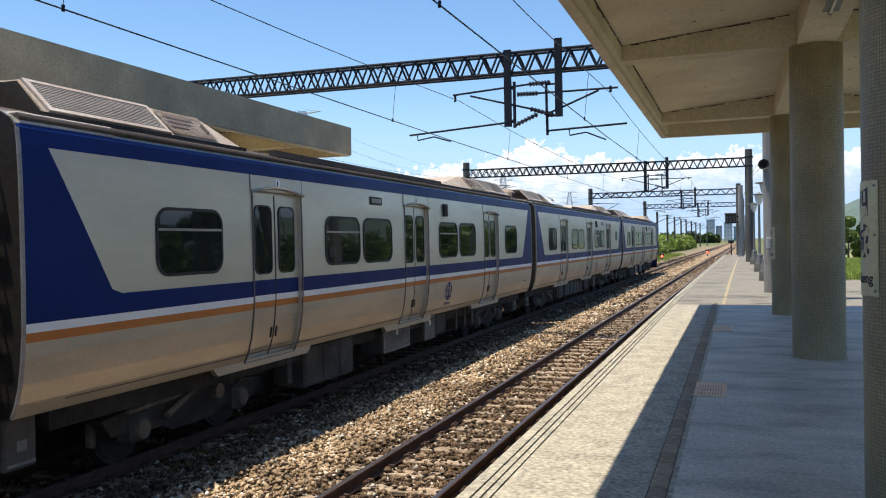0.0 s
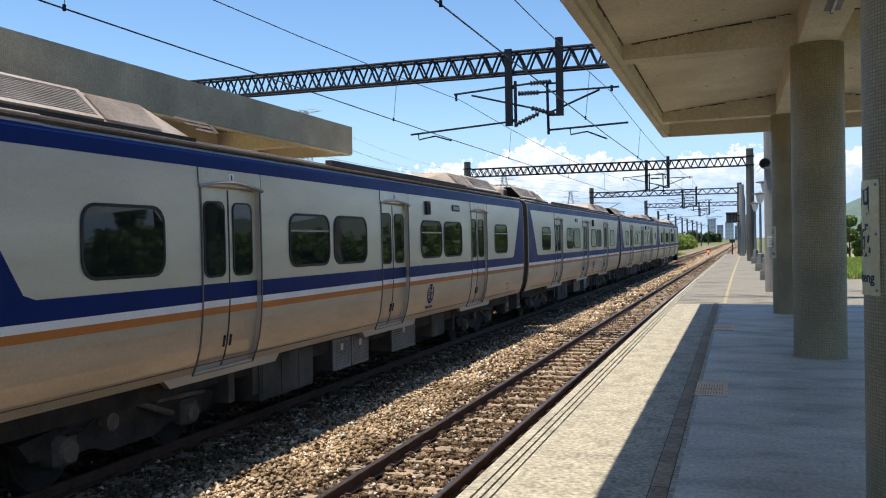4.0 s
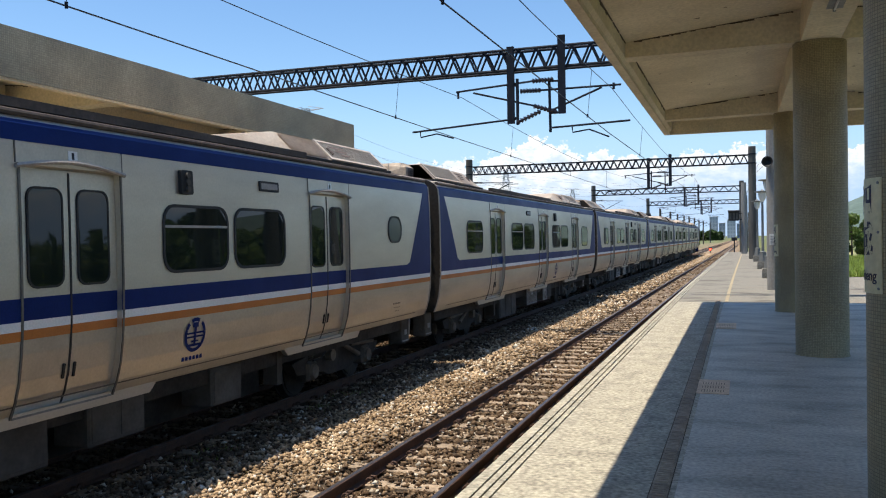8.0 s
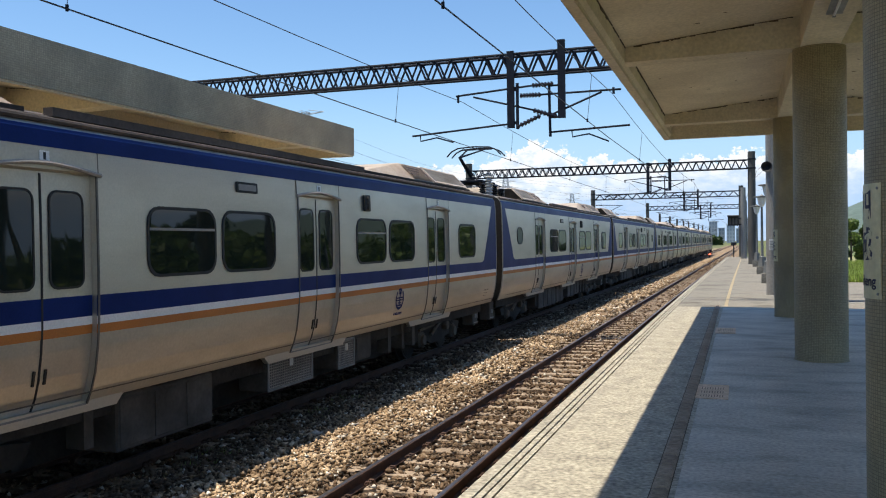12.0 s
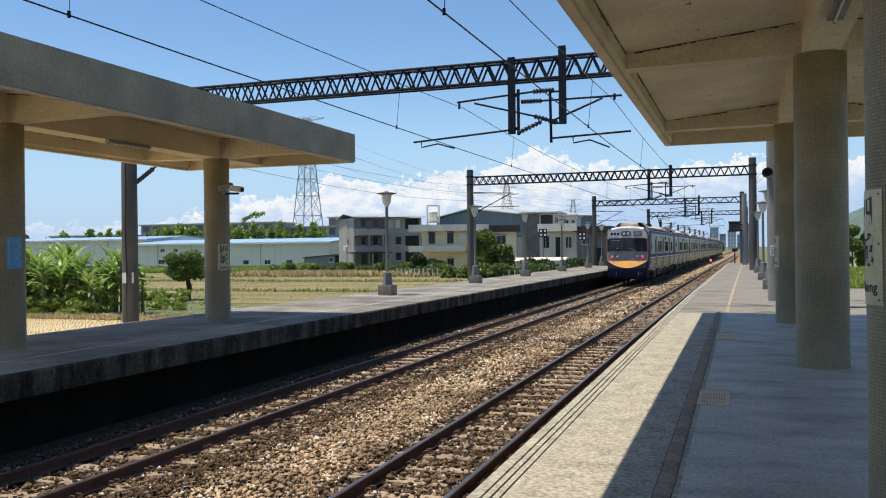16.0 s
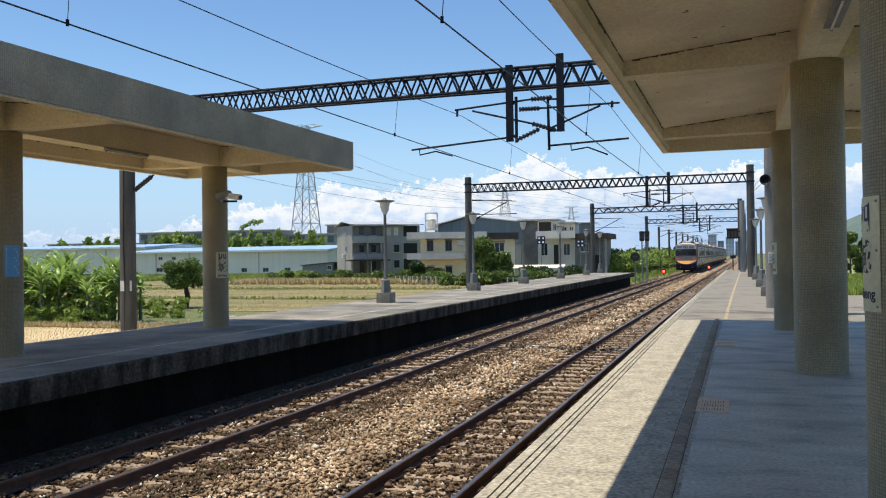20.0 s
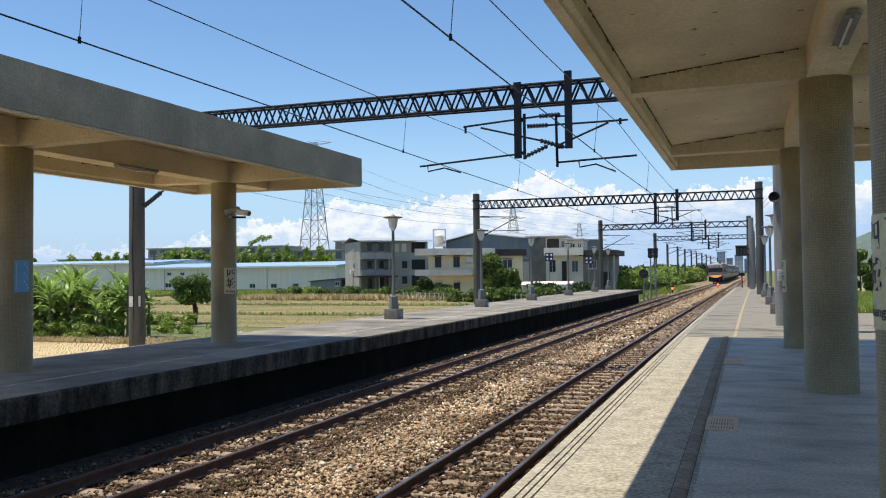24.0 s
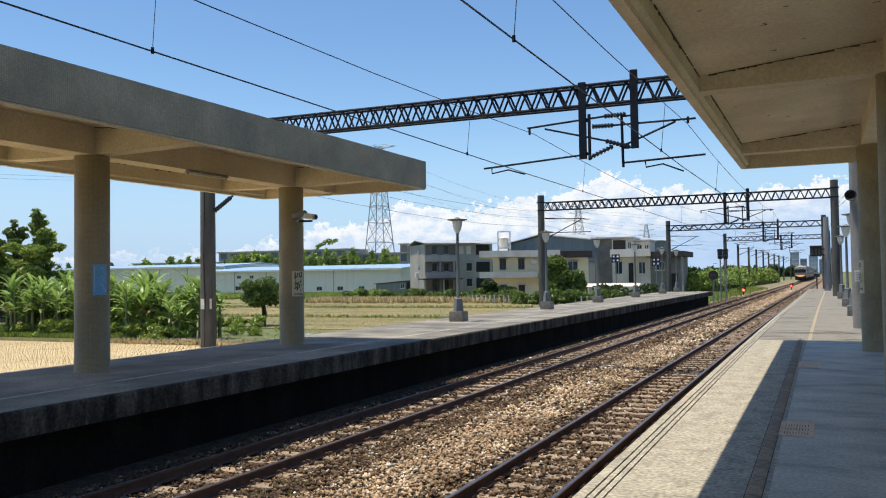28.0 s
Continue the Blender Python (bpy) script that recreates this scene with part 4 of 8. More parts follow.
# cases under the floor: from, to, lower edge, whether meshed; by car type and side
EQUIPMENT = {
    0: {1: ((6.0, 8.7, 0.3, False), (8.85, 10.1, 0.32, False), (11.0, 11.45, 0.4, False), (11.6, 12.2, 0.38, False), (12.3, 13.3, 0.4, False)),
        -1: ((6.9, 7.6, 0.42, False), (8.9, 9.8, 0.4, False), (10.34, 12.99, 0.36, False), (13.17, 14.13, 0.38, False), (14.4, 15.2, 0.36, False))},
    1: {1: ((6.2, 8.0, 0.28, False), (9.33, 10.7, 0.42, True), (11.6, 12.25, 0.42, True), (12.32, 13.0, 0.46, False)),
        -1: ((6.6, 7.4, 0.42, False), (8.53, 9.79, 0.4, True), (10.9, 11.6, 0.4, True), (11.66, 12.34, 0.4, True), (13.0, 14.6, 0.3, False))},
}


def build_car(label, cab=False, round_end=False, panto=False, boxes=0, roof_back=False):
    """Origin on the rails at the rear coupling plane; u runs forward along y."""
    car = base("train_car", label=label, category="train car", group="cars of the train")
    ua, ub = (0.05 if cab else 0.33), CAR - 0.33
    bm = bmesh.new()
    loop = [(x, z) for x, z in PROFILE] + [(x, z) for x, z in ROOF_LINE[1:-1]] + [(0, 3.98)] + [(-x, z) for x, z in reversed(ROOF_LINE[1:-1])] + [(-x, z) for x, z in reversed(PROFILE)]
    stations = [(ua + (0.55 if cab else 0.0), 0)]
    for da, db in DOORS:
        stations += [(da, 0), (da, 1), (db, 1), (db, 0)]
    stations.append((ub, 0))

    def inset(x, z, k):
        return x - math.copysign(RECESS, x) if k and z < 3.28 else x
    rings = [[bm.verts.new((inset(x, z, k), u, z)) for x, z in loop] for u, k in stations]
    n = len(loop)
    for ra, rb in zip(rings, rings[1:]):
        for i in range(n):
            j = (i + 1) % n
            bm.faces.new((ra[i], ra[j], rb[j], rb[i]))
    bm.faces.new(rings[0])
    bm.faces.new(rings[-1][::-1])
    bmesh.ops.remove_doubles(bm, verts=bm.verts[:], dist=1e-5)
    bmesh.ops.recalc_face_normals(bm, faces=bm.faces)
    body = part("body", bm, STEEL_BODY, car, smooth=True)
    # sooty roof skin
    bm = bmesh.new()
    rl = [(x, z + 0.006) for x, z in ROOF_LINE[1:]]
    rl = rl + [(-x, z) for x, z in reversed(rl[:-1])]
    r0 = ua + (0.9 if cab else 0.05)
    A = [bm.verts.new((x, r0, z)) for x, z in rl]
    B = [bm.verts.new((x, ub - 0.05, z)) for x, z in rl]
    for i in range(len(rl) - 1):
        bm.faces.new((A[i + 1], A[i], B[i], B[i + 1]))
    part("roof", bm, ROOF, car, "sooty brown ribbed roof", smooth=True)
    for s in (-1, 1):
        bm = bmesh.new()
        add_tube(bm, (s * 1.345, r0, 3.765), (s * 1.345, ub, 3.765), 0.035, seg=8)
        part("gutter", bm, ROOF, car)
        for ca, cb in ((r0, 2.0 if cab else ua + 1.3), (ub - 1.5, ub)):
            part("eave_cover", skin(s, [3.705, 3.75], ca, cb, 0.012), CREAM_EAVE, car, "sooty cream eave strip")
            part("eave_top", boxm(min(s * 1.0, s * 1.35), max(s * 1.0, s * 1.35), ca, cb, 3.79, 3.815, 0.01), CREAM_EAVE, car)
        part("roof_rail", boxm(min(s * 1.1, s * 1.22), max(s * 1.1, s * 1.22), 5.2 if not panto else 7.7, 12.5, 3.84, 3.93), ROOF, car)
        first = 0.88 if cab else ua
        part("top_band", skin(s, zrange(3.5, 3.7), ua + (0.42 if cab else 0.0), ub, 0.005), BLUE, car)
        doors = DOORS
        segs = []
        lo = first
        for a, b in doors:
            segs.append((lo, a))
            lo = b
        segs.append((lo, ub))
        for a, b in segs:
            part("waist_band", skin(s, [1.86, 2.07], a if (not cab or a > 1) else 1.3, b, 0.005), BLUE, car)
            part("lower_panel", skin(s, zrange(1.0, 1.685), a if (not cab or a > 1) else 1.3, b, 0.003), LOWER, car, "dusty lower body panel with the ballast's reflected light painted in")
            part("white_stripe", skin(s, [1.775, 1.86], a, b, 0.007 if cab else 0.005), LIVERY_WHITE, car)
            part("orange_stripe", skin(s, [1.685, 1.775], a, b, 0.007 if cab else 0.005), ORANGE, car)
        # slanted blue ends
        def slant(z, end):
            k = 0.67 + (1.5 - 0.67) * (3.5 - z) / 1.42
            if z < 2.12:
                k += 0.12
            return ua + k - 0.33 if end == 0 else ub - (k - 0.33)
        zz = [2.07, 2.12, 2.14, 2.5, 2.8, 3.2, 3.5]
        if not cab:
            part("blue_end", skin(s, zz, ua, lambda z: slant(z, 0), 0.005), BLUE, car)
        else:
            part("blue_end", skin(s, zrange(1.0, 1.685), ua + 0.42, lambda z: 1.0 + 0.32 * (z - 1.0), 0.005), BLUE, car)
            part("blue_end", skin(s, [1.685, 2.07], ua + 0.42, 1.32, 0.004), BLUE, car)
            part("blue_end", skin(s, zrange(2.07, 3.5), ua + 0.42, lambda z: 1.42 + 0.52 * (z - 2.07), 0.005), BLUE, car)
        part("blue_end", skin(s, zz, lambda z: slant(z, 1), ub, 0.005), BLUE, car)
        # end corner posts
        for u in ((ub,) if cab else (ua, ub)):
            part("corner_post", skin(s, zrange(1.0, 3.66), u - 0.03, u + 0.012, 0.012), EAVE, car)
        # lower sill line
        part("sill_line", skin(s, [1.075, 1.09], ua + 0.6, ub, 0.005), DOOR_POST, car)
        wins = [(6.29, 7.58), (7.71, 9.0), (11.65, 12.92), (13.07, 14.35)]
        for k, (a, b) in enumerate(wins):
            car_window(car, s, a, b, split=(k in ((0, 2) if s > 0 else (1, 3))))
        car_window(car, s, 17.15, 18.45, split=False)
        if cab:
            w = part("cab_window", side_ring(s, rounded(1.12, 1.74, 2.33, 3.2, 0.11), rounded(1.19, 1.67, 2.4, 3.13, 0.07), 0.022, 0.03), EAVE, car, "cab side window in a light metal frame")
            part("pane", side_panel(s, rounded(1.18, 1.68, 2.39, 3.14, 0.07), 0.01, 0.01), CAR_GLASS, w)
            lv = part("louvre", side_panel(s, [(1.93, 2.4), (2.37, 2.4), (2.37, 2.84), (1.93, 2.84)], 0.008, 0.006), BLACK, car)
            bm = bmesh.new()
            for i in range(8):
                z = 2.43 + i * 0.052
                x = s * (wall_x(z) + 0.012)
                add_box(bm, min(x, x + s * 0.012), max(x, x + s * 0.012), 1.95, 2.35, z, z + 0.026)
            part("louvre_slat", bm, LIVERY_WHITE, lv)
            bm = bmesh.new()
            for k, w0 in enumerate((0.12, 0.12, 0.13)):
                u0 = 1.5 + k * 0.17
                q = [bm.verts.new((s * (wall_x(1.52) + 0.008), u, z)) for u, z in ((u0, 1.42), (u0 + w0, 1.42), (u0 + w0 + 0.03, 1.6), (u0 + 0.03, 1.6))]
                bm.faces.new(q)
            part("operator_mark", bm, UNDER_BOX, car)
        elif round_end:
            w = part("round_window", side_ring(s, rounded(1.9, 2.55, 2.5, 3.0, 0.22, 6), rounded(1.94, 2.51, 2.54, 2.96, 0.19, 6), 0.014, 0.02), BLACK, car, "small round-cornered window")
            part("pane", side_panel(s, rounded(1.93, 2.52, 2.53, 2.97, 0.19, 6), 0.008, 0.01), glass_small, w)
        else:
            car_window(car, s, 2.19, 3.48, split=True)
        for a, b in doors:
            car_door(car, s, a, b)
            # deeper skirt under the doors
            part("door_skirt", prismm([(a - 0.75, 1.0), (a - 0.62, 0.88), (b + 0.45, 0.88), (b + 0.58, 1.0)], "x", min(s * 1.2, s * 1.275), max(s * 1.2, s * 1.275)), STEEL_BODY, car)
        # small plates above the doors
        for i, (a, b) in enumerate(doors):
            m = (a + b) / 2
            part("door_plate", side_panel(s, [(m - 0.06, 3.36), (m + 0.06, 3.36), (m + 0.06, 3.46), (m - 0.06, 3.46)], 0.014, 0.006), LIVERY_WHITE, car)
            part("door_mark", side_panel(s, [(m - 0.015, 3.375), (m + 0.015, 3.375), (m + 0.015, 3.445), (m - 0.015, 3.445)], 0.017, 0.004), BLACK, car)
        iu, lu = (8.05, 12.06) if s > 0 else (6.45, 8.58)
        ind = part("side_indicator", side_panel(s, rounded(iu, iu + 0.5, 3.24, 3.38, 0.02), 0.02, 0.02), BLACK, car, "dark destination display")
        part("display", side_panel(s, rounded(iu + 0.04, iu + 0.46, 3.27, 3.35, 0.01), 0.023, 0.008), FRONT_GREY, ind)
        lamp = part("signal_lamp", side_panel(s, rounded(lu - 0.11, lu + 0.11, 3.12, 3.4, 0.03), 0.05, 0.05), BLACK, car, "black side lamp cluster")
        bm = bmesh.new()
        for z in (3.18, 3.26, 3.34):
            add_tube(bm, (s * (wall_x(z) + 0.045), lu, z), (s * (wall_x(z) + 0.075), lu, z), 0.035, seg=10)
        part("lamp_lens", bm, UNDER_BOX, lamp)
        if not cab:
            emblem(car, s, 12.32 if s > 0 else 8.4, 1.46)
        else:
            emblem(car, s, 13.6, 1.5)
        # equipment under the floor
        for u0, u1, z0, grille in EQUIPMENT[boxes][s]:
            equipment(car, s, u0, u1, z0, 0.92, grille)
        for u in (5.75, 13.9, 14.6, 15.2):
            part("hanger_plate", boxm(min(s * 0.8, s * 1.04), max(s * 0.8, s * 1.04), u, u + 0.14, 0.42, 0.93), UNDER_BOX, car)
        for u in (1.6 if cab else ua + 0.36, ub - 0.5):
            eb = part("end_box", boxm(min(s * 0.7, s * 1.0), max(s * 0.7, s * 1.0), u - 0.2, u + 0.2, 0.42, 0.93, 0.02), UNDER_BOX, car, "grey equipment case under the car end")
            part("latch", boxm(min(s * 1.0, s * 1.015), max(s * 1.0, s * 1.015), u - 0.06, u + 0.06, 0.6, 0.7), STEEL, eb)
            part("case_rim", boxm(min(s * 1.0, s * 1.01), max(s * 1.0, s * 1.01), u - 0.17, u + 0.17, 0.46, 0.49), STEEL, eb)
        # small stencilled data lines near the car's ends
        bm = bmesh.new()
        for k in range(3):
            for c in range(5 - k):
                zz = 1.34 - k * 0.07
                u = (ub - 1.0 if s > 0 else 1.9) + c * 0.075
                xx = s * (wall_x(zz) + 0.004)
                add_box(bm, min(xx, xx + s * 0.003), max(xx, xx + s * 0.003), u, u + 0.05, zz, zz + 0.035)
        part("data_bar", bm, DOOR_POST, car)
    part("underframe", boxm(-1.02, 1.02, ua + 0.7, ub - 0.1, 0.72, 0.985), UNDER, car)
    # added block that keeps sunlit ballast from showing through below the floor
    part("centre_sill", boxm(-0.42, 0.42, 5.4, CAR - 5.4, 0.22, 0.719), UNDER, car, "dark filler block added to close the lit gap under the car")
    for u in (3.55, CAR - 3.55):
        bogie(car, u)
    k = 0.75 if cab else 0.0
    plain_parts = set(car.children)
    if panto:
        vent_hood(car, 2.9, 3.55)
        roof_cooler(car, 3.95, 7.4, 0.55)
    else:
        vent_hood(car, 0.4 + k * 1.05, 0.88 + k * 1.05)
        roof_cooler(car, 0.97 + k * 1.15, 4.5 + 0.5 * k, 0.5)
    roof_cooler(car, 12.7, 18.95, 2.6, True)
    if roof_back:
        # the roof gear faces the same way along the train on cars that run turned round
        turn = pose(0, CAR, 0, 0, 0, 180)
        for o in set(car.children) - plain_parts:
            for q in (o, *o.children):
                q.data.transform(turn)
    # end walls with hand rungs, and the gangway between the cars
    ends = (ub,) if cab else (ua, ub)
    for u in ends:
        d = 1 if u == ub else -1
        ew = part("end_wall", prismm([(x * 0.99, z) for x, z in loop], "y", *sorted((u + d * 0.002, u + d * 0.014))), END_WALL, car, "sooty brown car end with hand rungs")
        for s in (-1, 1):
            for z in (1.3, 1.75, 2.2, 2.65, 3.1, 3.5):
                part("hand_rung", boxm(min(s * 0.88, s * 1.16), max(s * 0.88, s * 1.16), *sorted((u + d * 0.07, u + d * 0.095)), z - 0.011, z + 0.011), LIVERY_WHITE, ew)
                for x in (0.89, 1.13):
                    part("rung_foot", boxm(min(s * x, s * (x + 0.02)), max(s * x, s * (x + 0.02)), *sorted((u + d * 0.014, u + d * 0.07)), z - 0.01, z + 0.01), EAVE, ew)
        part("gangway_bellows", boxm(-0.6, 0.6, *sorted((u + d * 0.014, u + d * 0.325)), 1.0, 3.3), BELLOWS, car, "dark rubber gangway between cars")
        part("coupler", tubem((0, u, 0.75), (0, u + d * 0.33, 0.75), 0.13, seg=12), UNDER, car)
        bm = bmesh.new()
        add_path(bm, [(0.7, u, 0.95), (0.72, u + d * 0.12, 0.5), (0.7, u + d * 0.3, 0.32)], 0.022, 5)
        part("jumper_cable", bm, EAVE, car)
    if panto:
        pantograph(car, 1.9, 1)
    if cab:
        before = set(car.children)
        cab_front(car)
        for o in set(car.children) - before:
            o.location.y += 0.2
    return car


def cab_front(car):
    """Blunt end: white crown, wide windscreen, lamps, yellow smile and blue skirt."""
    def ring(u, k, top):
        pts = [(1.2 * k, 0.55), (1.36 * k, 1.2), (1.42 * k, 1.8), (1.44 * k, 2.4), (1.42 * k, 3.2), (1.36 * k, 3.55), (1.15 * k, top - 0.13), (0.7 * k, top - 0.03), (0, top)]
        return [(x, u, z) for x, z in pts] + [(-x, u, z) for x, z in reversed(pts[:-1])]
    bm = bmesh.new()
    rings = [[bm.verts.new(p) for p in ring(u, k, t)] for u, k, t in ((0.62, 1.0, 3.985), (0.3, 0.995, 3.97), (0.12, 0.985, 3.93), (0.03, 0.965, 3.86))]
    n = len(rings[0])
    for a, b in zip(rings, rings[1:]):
        for i in range(n):
            j = (i + 1) % n
            bm.faces.new((a[i], a[j], b[j], b[i]))
    bm.faces.new(rings[-1])
    bm.faces.new(rings[0][::-1])
    bmesh.ops.recalc_face_normals(bm, faces=bm.faces)
    part("cab_shell", bm, BLUE, car, "dark blue cab end", smooth=True)

    def plate(name, poly, u, th, material, parent=car, label=""):
        return part(name, prismm(poly, "y", u - th, u), material, parent, label)

    top = [(x, 3.86 - 0.13 * (abs(x) / 1.12) ** 2.5) for x in [1.12 - 2.24 * i / 16 for i in range(17)]]
    plate("white_crown", [(-1.32, 3.12), (1.32, 3.12), (1.33, 3.45), (1.26, 3.62)] + top + [(-1.26, 3.62), (-1.33, 3.45)], 0.03, 0.02, FRONT_WHITE, label="grimy white cab crown")
    # crown cap that runs back over the roof edge
    bm = bmesh.new()
    caps = []
    for u, k, t in ((0.62, 1.0, 3.985), (0.3, 0.995, 3.97), (0.12, 0.985, 3.93), (0.014, 0.962, 3.855)):
        pts = [(1.1 * k, t - 0.122), (0.7 * k, t - 0.03), (0.35 * k, t - 0.006), (0, t)]
        pts = pts + [(-x, z) for x, z in reversed(pts[:-1])]
        caps.append([bm.verts.new((x * 1.01, u, z + 0.012)) for x, z in pts])
    for A, B in zip(caps, caps[1:]):
        for i in range(len(A) - 1):
            bm.faces.new((A[i], A[i + 1], B[i + 1], B[i]))
    part("crown_cap", bm, FRONT_WHITE, car, smooth=True)
    for s in (-1, 1):
        pts = [(s * 1.325, 1.62), (s * 1.39, 1.62), (s * 1.40, 2.4), (s * 1.385, 3.3), (s * 1.30, 3.6), (s * 1.25, 3.58), (s * 1.33, 3.28), (s * 1.345, 2.4)]
        plate("edge_stripe", pts, 0.034, 0.024, ORANGE)
    ws = plate("windscreen_frame", rounded(-1.24, 1.24, 2.25, 3.19, 0.07), 0.008, 0.03, BLACK, label="wide dark windscreen")
    plate("windscreen", rounded(-1.2, 1.2, 2.29, 3.15, 0.05), -0.024, 0.008, glass_dark, ws)
    plate("windscreen_sill", [(-1.2, 2.265), (1.2, 2.265), (1.2, 2.29), (-1.2, 2.29)], -0.026, 0.012, STEEL, ws)
    for x in (-0.75, 0.1):
        w = part("wiper", tubem((x + 0.62, -0.04, 2.21), (x, -0.05, 2.51), 0.012, seg=6), STEEL, car)
        part("wiper_pivot", tubem((x + 0.62, 0.0, 2.21), (x + 0.62, -0.05, 2.21), 0.03, seg=8), BLACK, w)
    plate("lamp_panel", [(-1.34, 1.63), (1.34, 1.63), (1.35, 2.25), (-1.35, 2.25)], 0.026, 0.02, FRONT_GREY, label="grey panel with lamps")
    for s in (-1, 1):
        for x, red in ((0.67, False), (1.0, True)):
            r = 0.125
            h = part("lamp_housing", tubem((s * x, 0.01, 1.93), (s * x, -0.05, 1.93), r, r * 0.95, 18), STEEL if red else BLACK, car)
            part("tail_lamp" if red else "headlamp", tubem((s * x, -0.05, 1.93), (s * x, -0.07, 1.93), r * (0.52 if red else 0.7), r * (0.48 if red else 0.64), 16), RED_LENS if red else LENS, h, "glowing red tail lamp" if red else "unlit headlamp")
    top2 = [(1.3 - 2.6 * i / 14) for i in range(15)]
    # the apron leans out below the lamps; the smile lies on its slope
    def lean(z):
        return 0.0 - 0.5 * (1.64 - z)
    bm = bmesh.new()
    add_prism(bm, [(0.3, 1.64), (0.0, 1.64), (-0.25, 1.14), (-0.25, 0.55), (-0.18, 0.38), (0.3, 0.38)], "x", -1.31, 1.31)
    es = [e for e in bm.edges if all(abs(abs(v.co.x) - 1.31) < 1e-4 and v.co.y < 0.2 for v in e.verts)]
    bmesh.ops.bevel(bm, geom=es, offset=0.06, segments=3, affect="EDGES", profile=0.5)
    part("front_skirt", bm, APRON, car, "dark blue apron below the cab", smooth=True)
    bm = bmesh.new()
    up = [bm.verts.new((x, lean(1.63) - 0.012, 1.637)) for x in top2]
    dn = [bm.verts.new((x * 0.97, lean(z) - 0.012, z)) for x, z in ((x, 1.63 - 0.02 - 0.45 * (1 - (x / 1.34) ** 2)) for x in top2)]
    for i in range(14):
        bm.faces.new((up[i], up[i + 1], dn[i + 1], dn[i]))
    ret = bmesh.ops.extrude_face_region(bm, geom=bm.faces[:])
    bmesh.ops.translate(bm, verts=[v for v in ret["geom"] if isinstance(v, bmesh.types.BMVert)], vec=(0, 0.011, -0.004))
    bmesh.ops.recalc_face_normals(bm, faces=bm.faces)
    part("smile_panel", bm, SMILE, car, "yellow-orange smile panel")
    for s in (-0.75, 0.75):
        part("step_iron", tubem((s - 0.03 * s, -0.26, 0.62), (s + 0.03, -0.26, 0.9), 0.02, seg=6), STEEL, car)
    part("apron_slot", boxm(0.75, 1.05, -0.256, -0.249, 0.72, 0.84), BLACK, car)
    # destination lamp and display in the crown
    lh = plate("crown_lamp", rounded(-0.4, 0.26, 3.33, 3.65, 0.15, 6), 0.006, 0.03, BLACK, label="black oval lamp housing in the crown")
    for x in (-0.2, 0.08):
        part("crown_lens", tubem((x, -0.02, 3.49), (x, -0.045, 3.49), 0.11, seg=16), LENS, lh)
    d = plate("front_display", rounded(0.43, 0.98, 3.33, 3.63, 0.02), 0.006, 0.025, BLACK, label="dark front display")
    plate("display", rounded(0.48, 0.93, 3.38, 3.58, 0.01), -0.018, 0.008, FRONT_GREY, d)
    for k in range(3):
        x0 = -1.14 + k * 0.22
        plate("operator_mark", [(x0, 3.4), (x0 + 0.16, 3.4), (x0 + 0.2, 3.56), (x0 + 0.04, 3.56)], 0.008, 0.01, BLUE)
    bm = bmesh.new()
    for k in range(6):
        add_box(bm, -1.05 + k * 0.09, -1.0 + k * 0.09, -0.04, -0.033, 3.0, 3.06)
    part("number_bar", bm, EAVE, car)


glass_small = glass_mat("pale_small_window", (0.10, 0.12, 0.12), 0.2)
glass_dark = glass_mat("dark_windscreen", (0.012, 0.015, 0.018), 0.04)

TAIL = build_car("rear cab car of grey commuter train, blue with yellow smile", cab=True, boxes=1)
ROUND = build_car("grey stainless commuter train car with pantograph and blue stripes", round_end=True, panto=True, boxes=0)
ROUND_BACK = build_car("grey stainless commuter train car with one small round-cornered window", round_end=True, boxes=0, roof_back=True)
PLAIN = build_car("grey stainless commuter train car with blue and orange stripes", boxes=1)
PLAIN_BACK = build_car("grey stainless commuter train car with blue and orange stripes", boxes=1, roof_back=True)
# from the rear: car, and whether it runs turned round
CARS = [(TAIL, False), (ROUND, False), (ROUND_BACK, True), (PLAIN, False), (PLAIN_BACK, True), (copy_thing(PLAIN, Matrix()), False), (copy_thing(ROUND_BACK, Matrix()), True), (copy_thing(TAIL, Matrix()), True)]

# ------------------------------------------------------------ overhead line


def strut(name, parent, a, b, r, material=DARK_STEEL, seg=6, label=""):
    return part(name, tubem(a, b, r, seg=seg), material, parent, label)


def ribbed(name, parent, a, b, r=0.075, material=INSULATOR, n=7):
    a, b = Vector(a), Vector(b)
    bm = bmesh.new()
    for i in range(n):
        c = a.lerp(b, (i + 0.2) / n)
        d = a.lerp(b, (i + 0.8) / n)
        add_tube(bm, c, d, r, r * 0.7, 10)
    add_tube(bm, a, b, r * 0.45, seg=8)
    return part(name, bm, material, parent, "dark ribbed insulator")


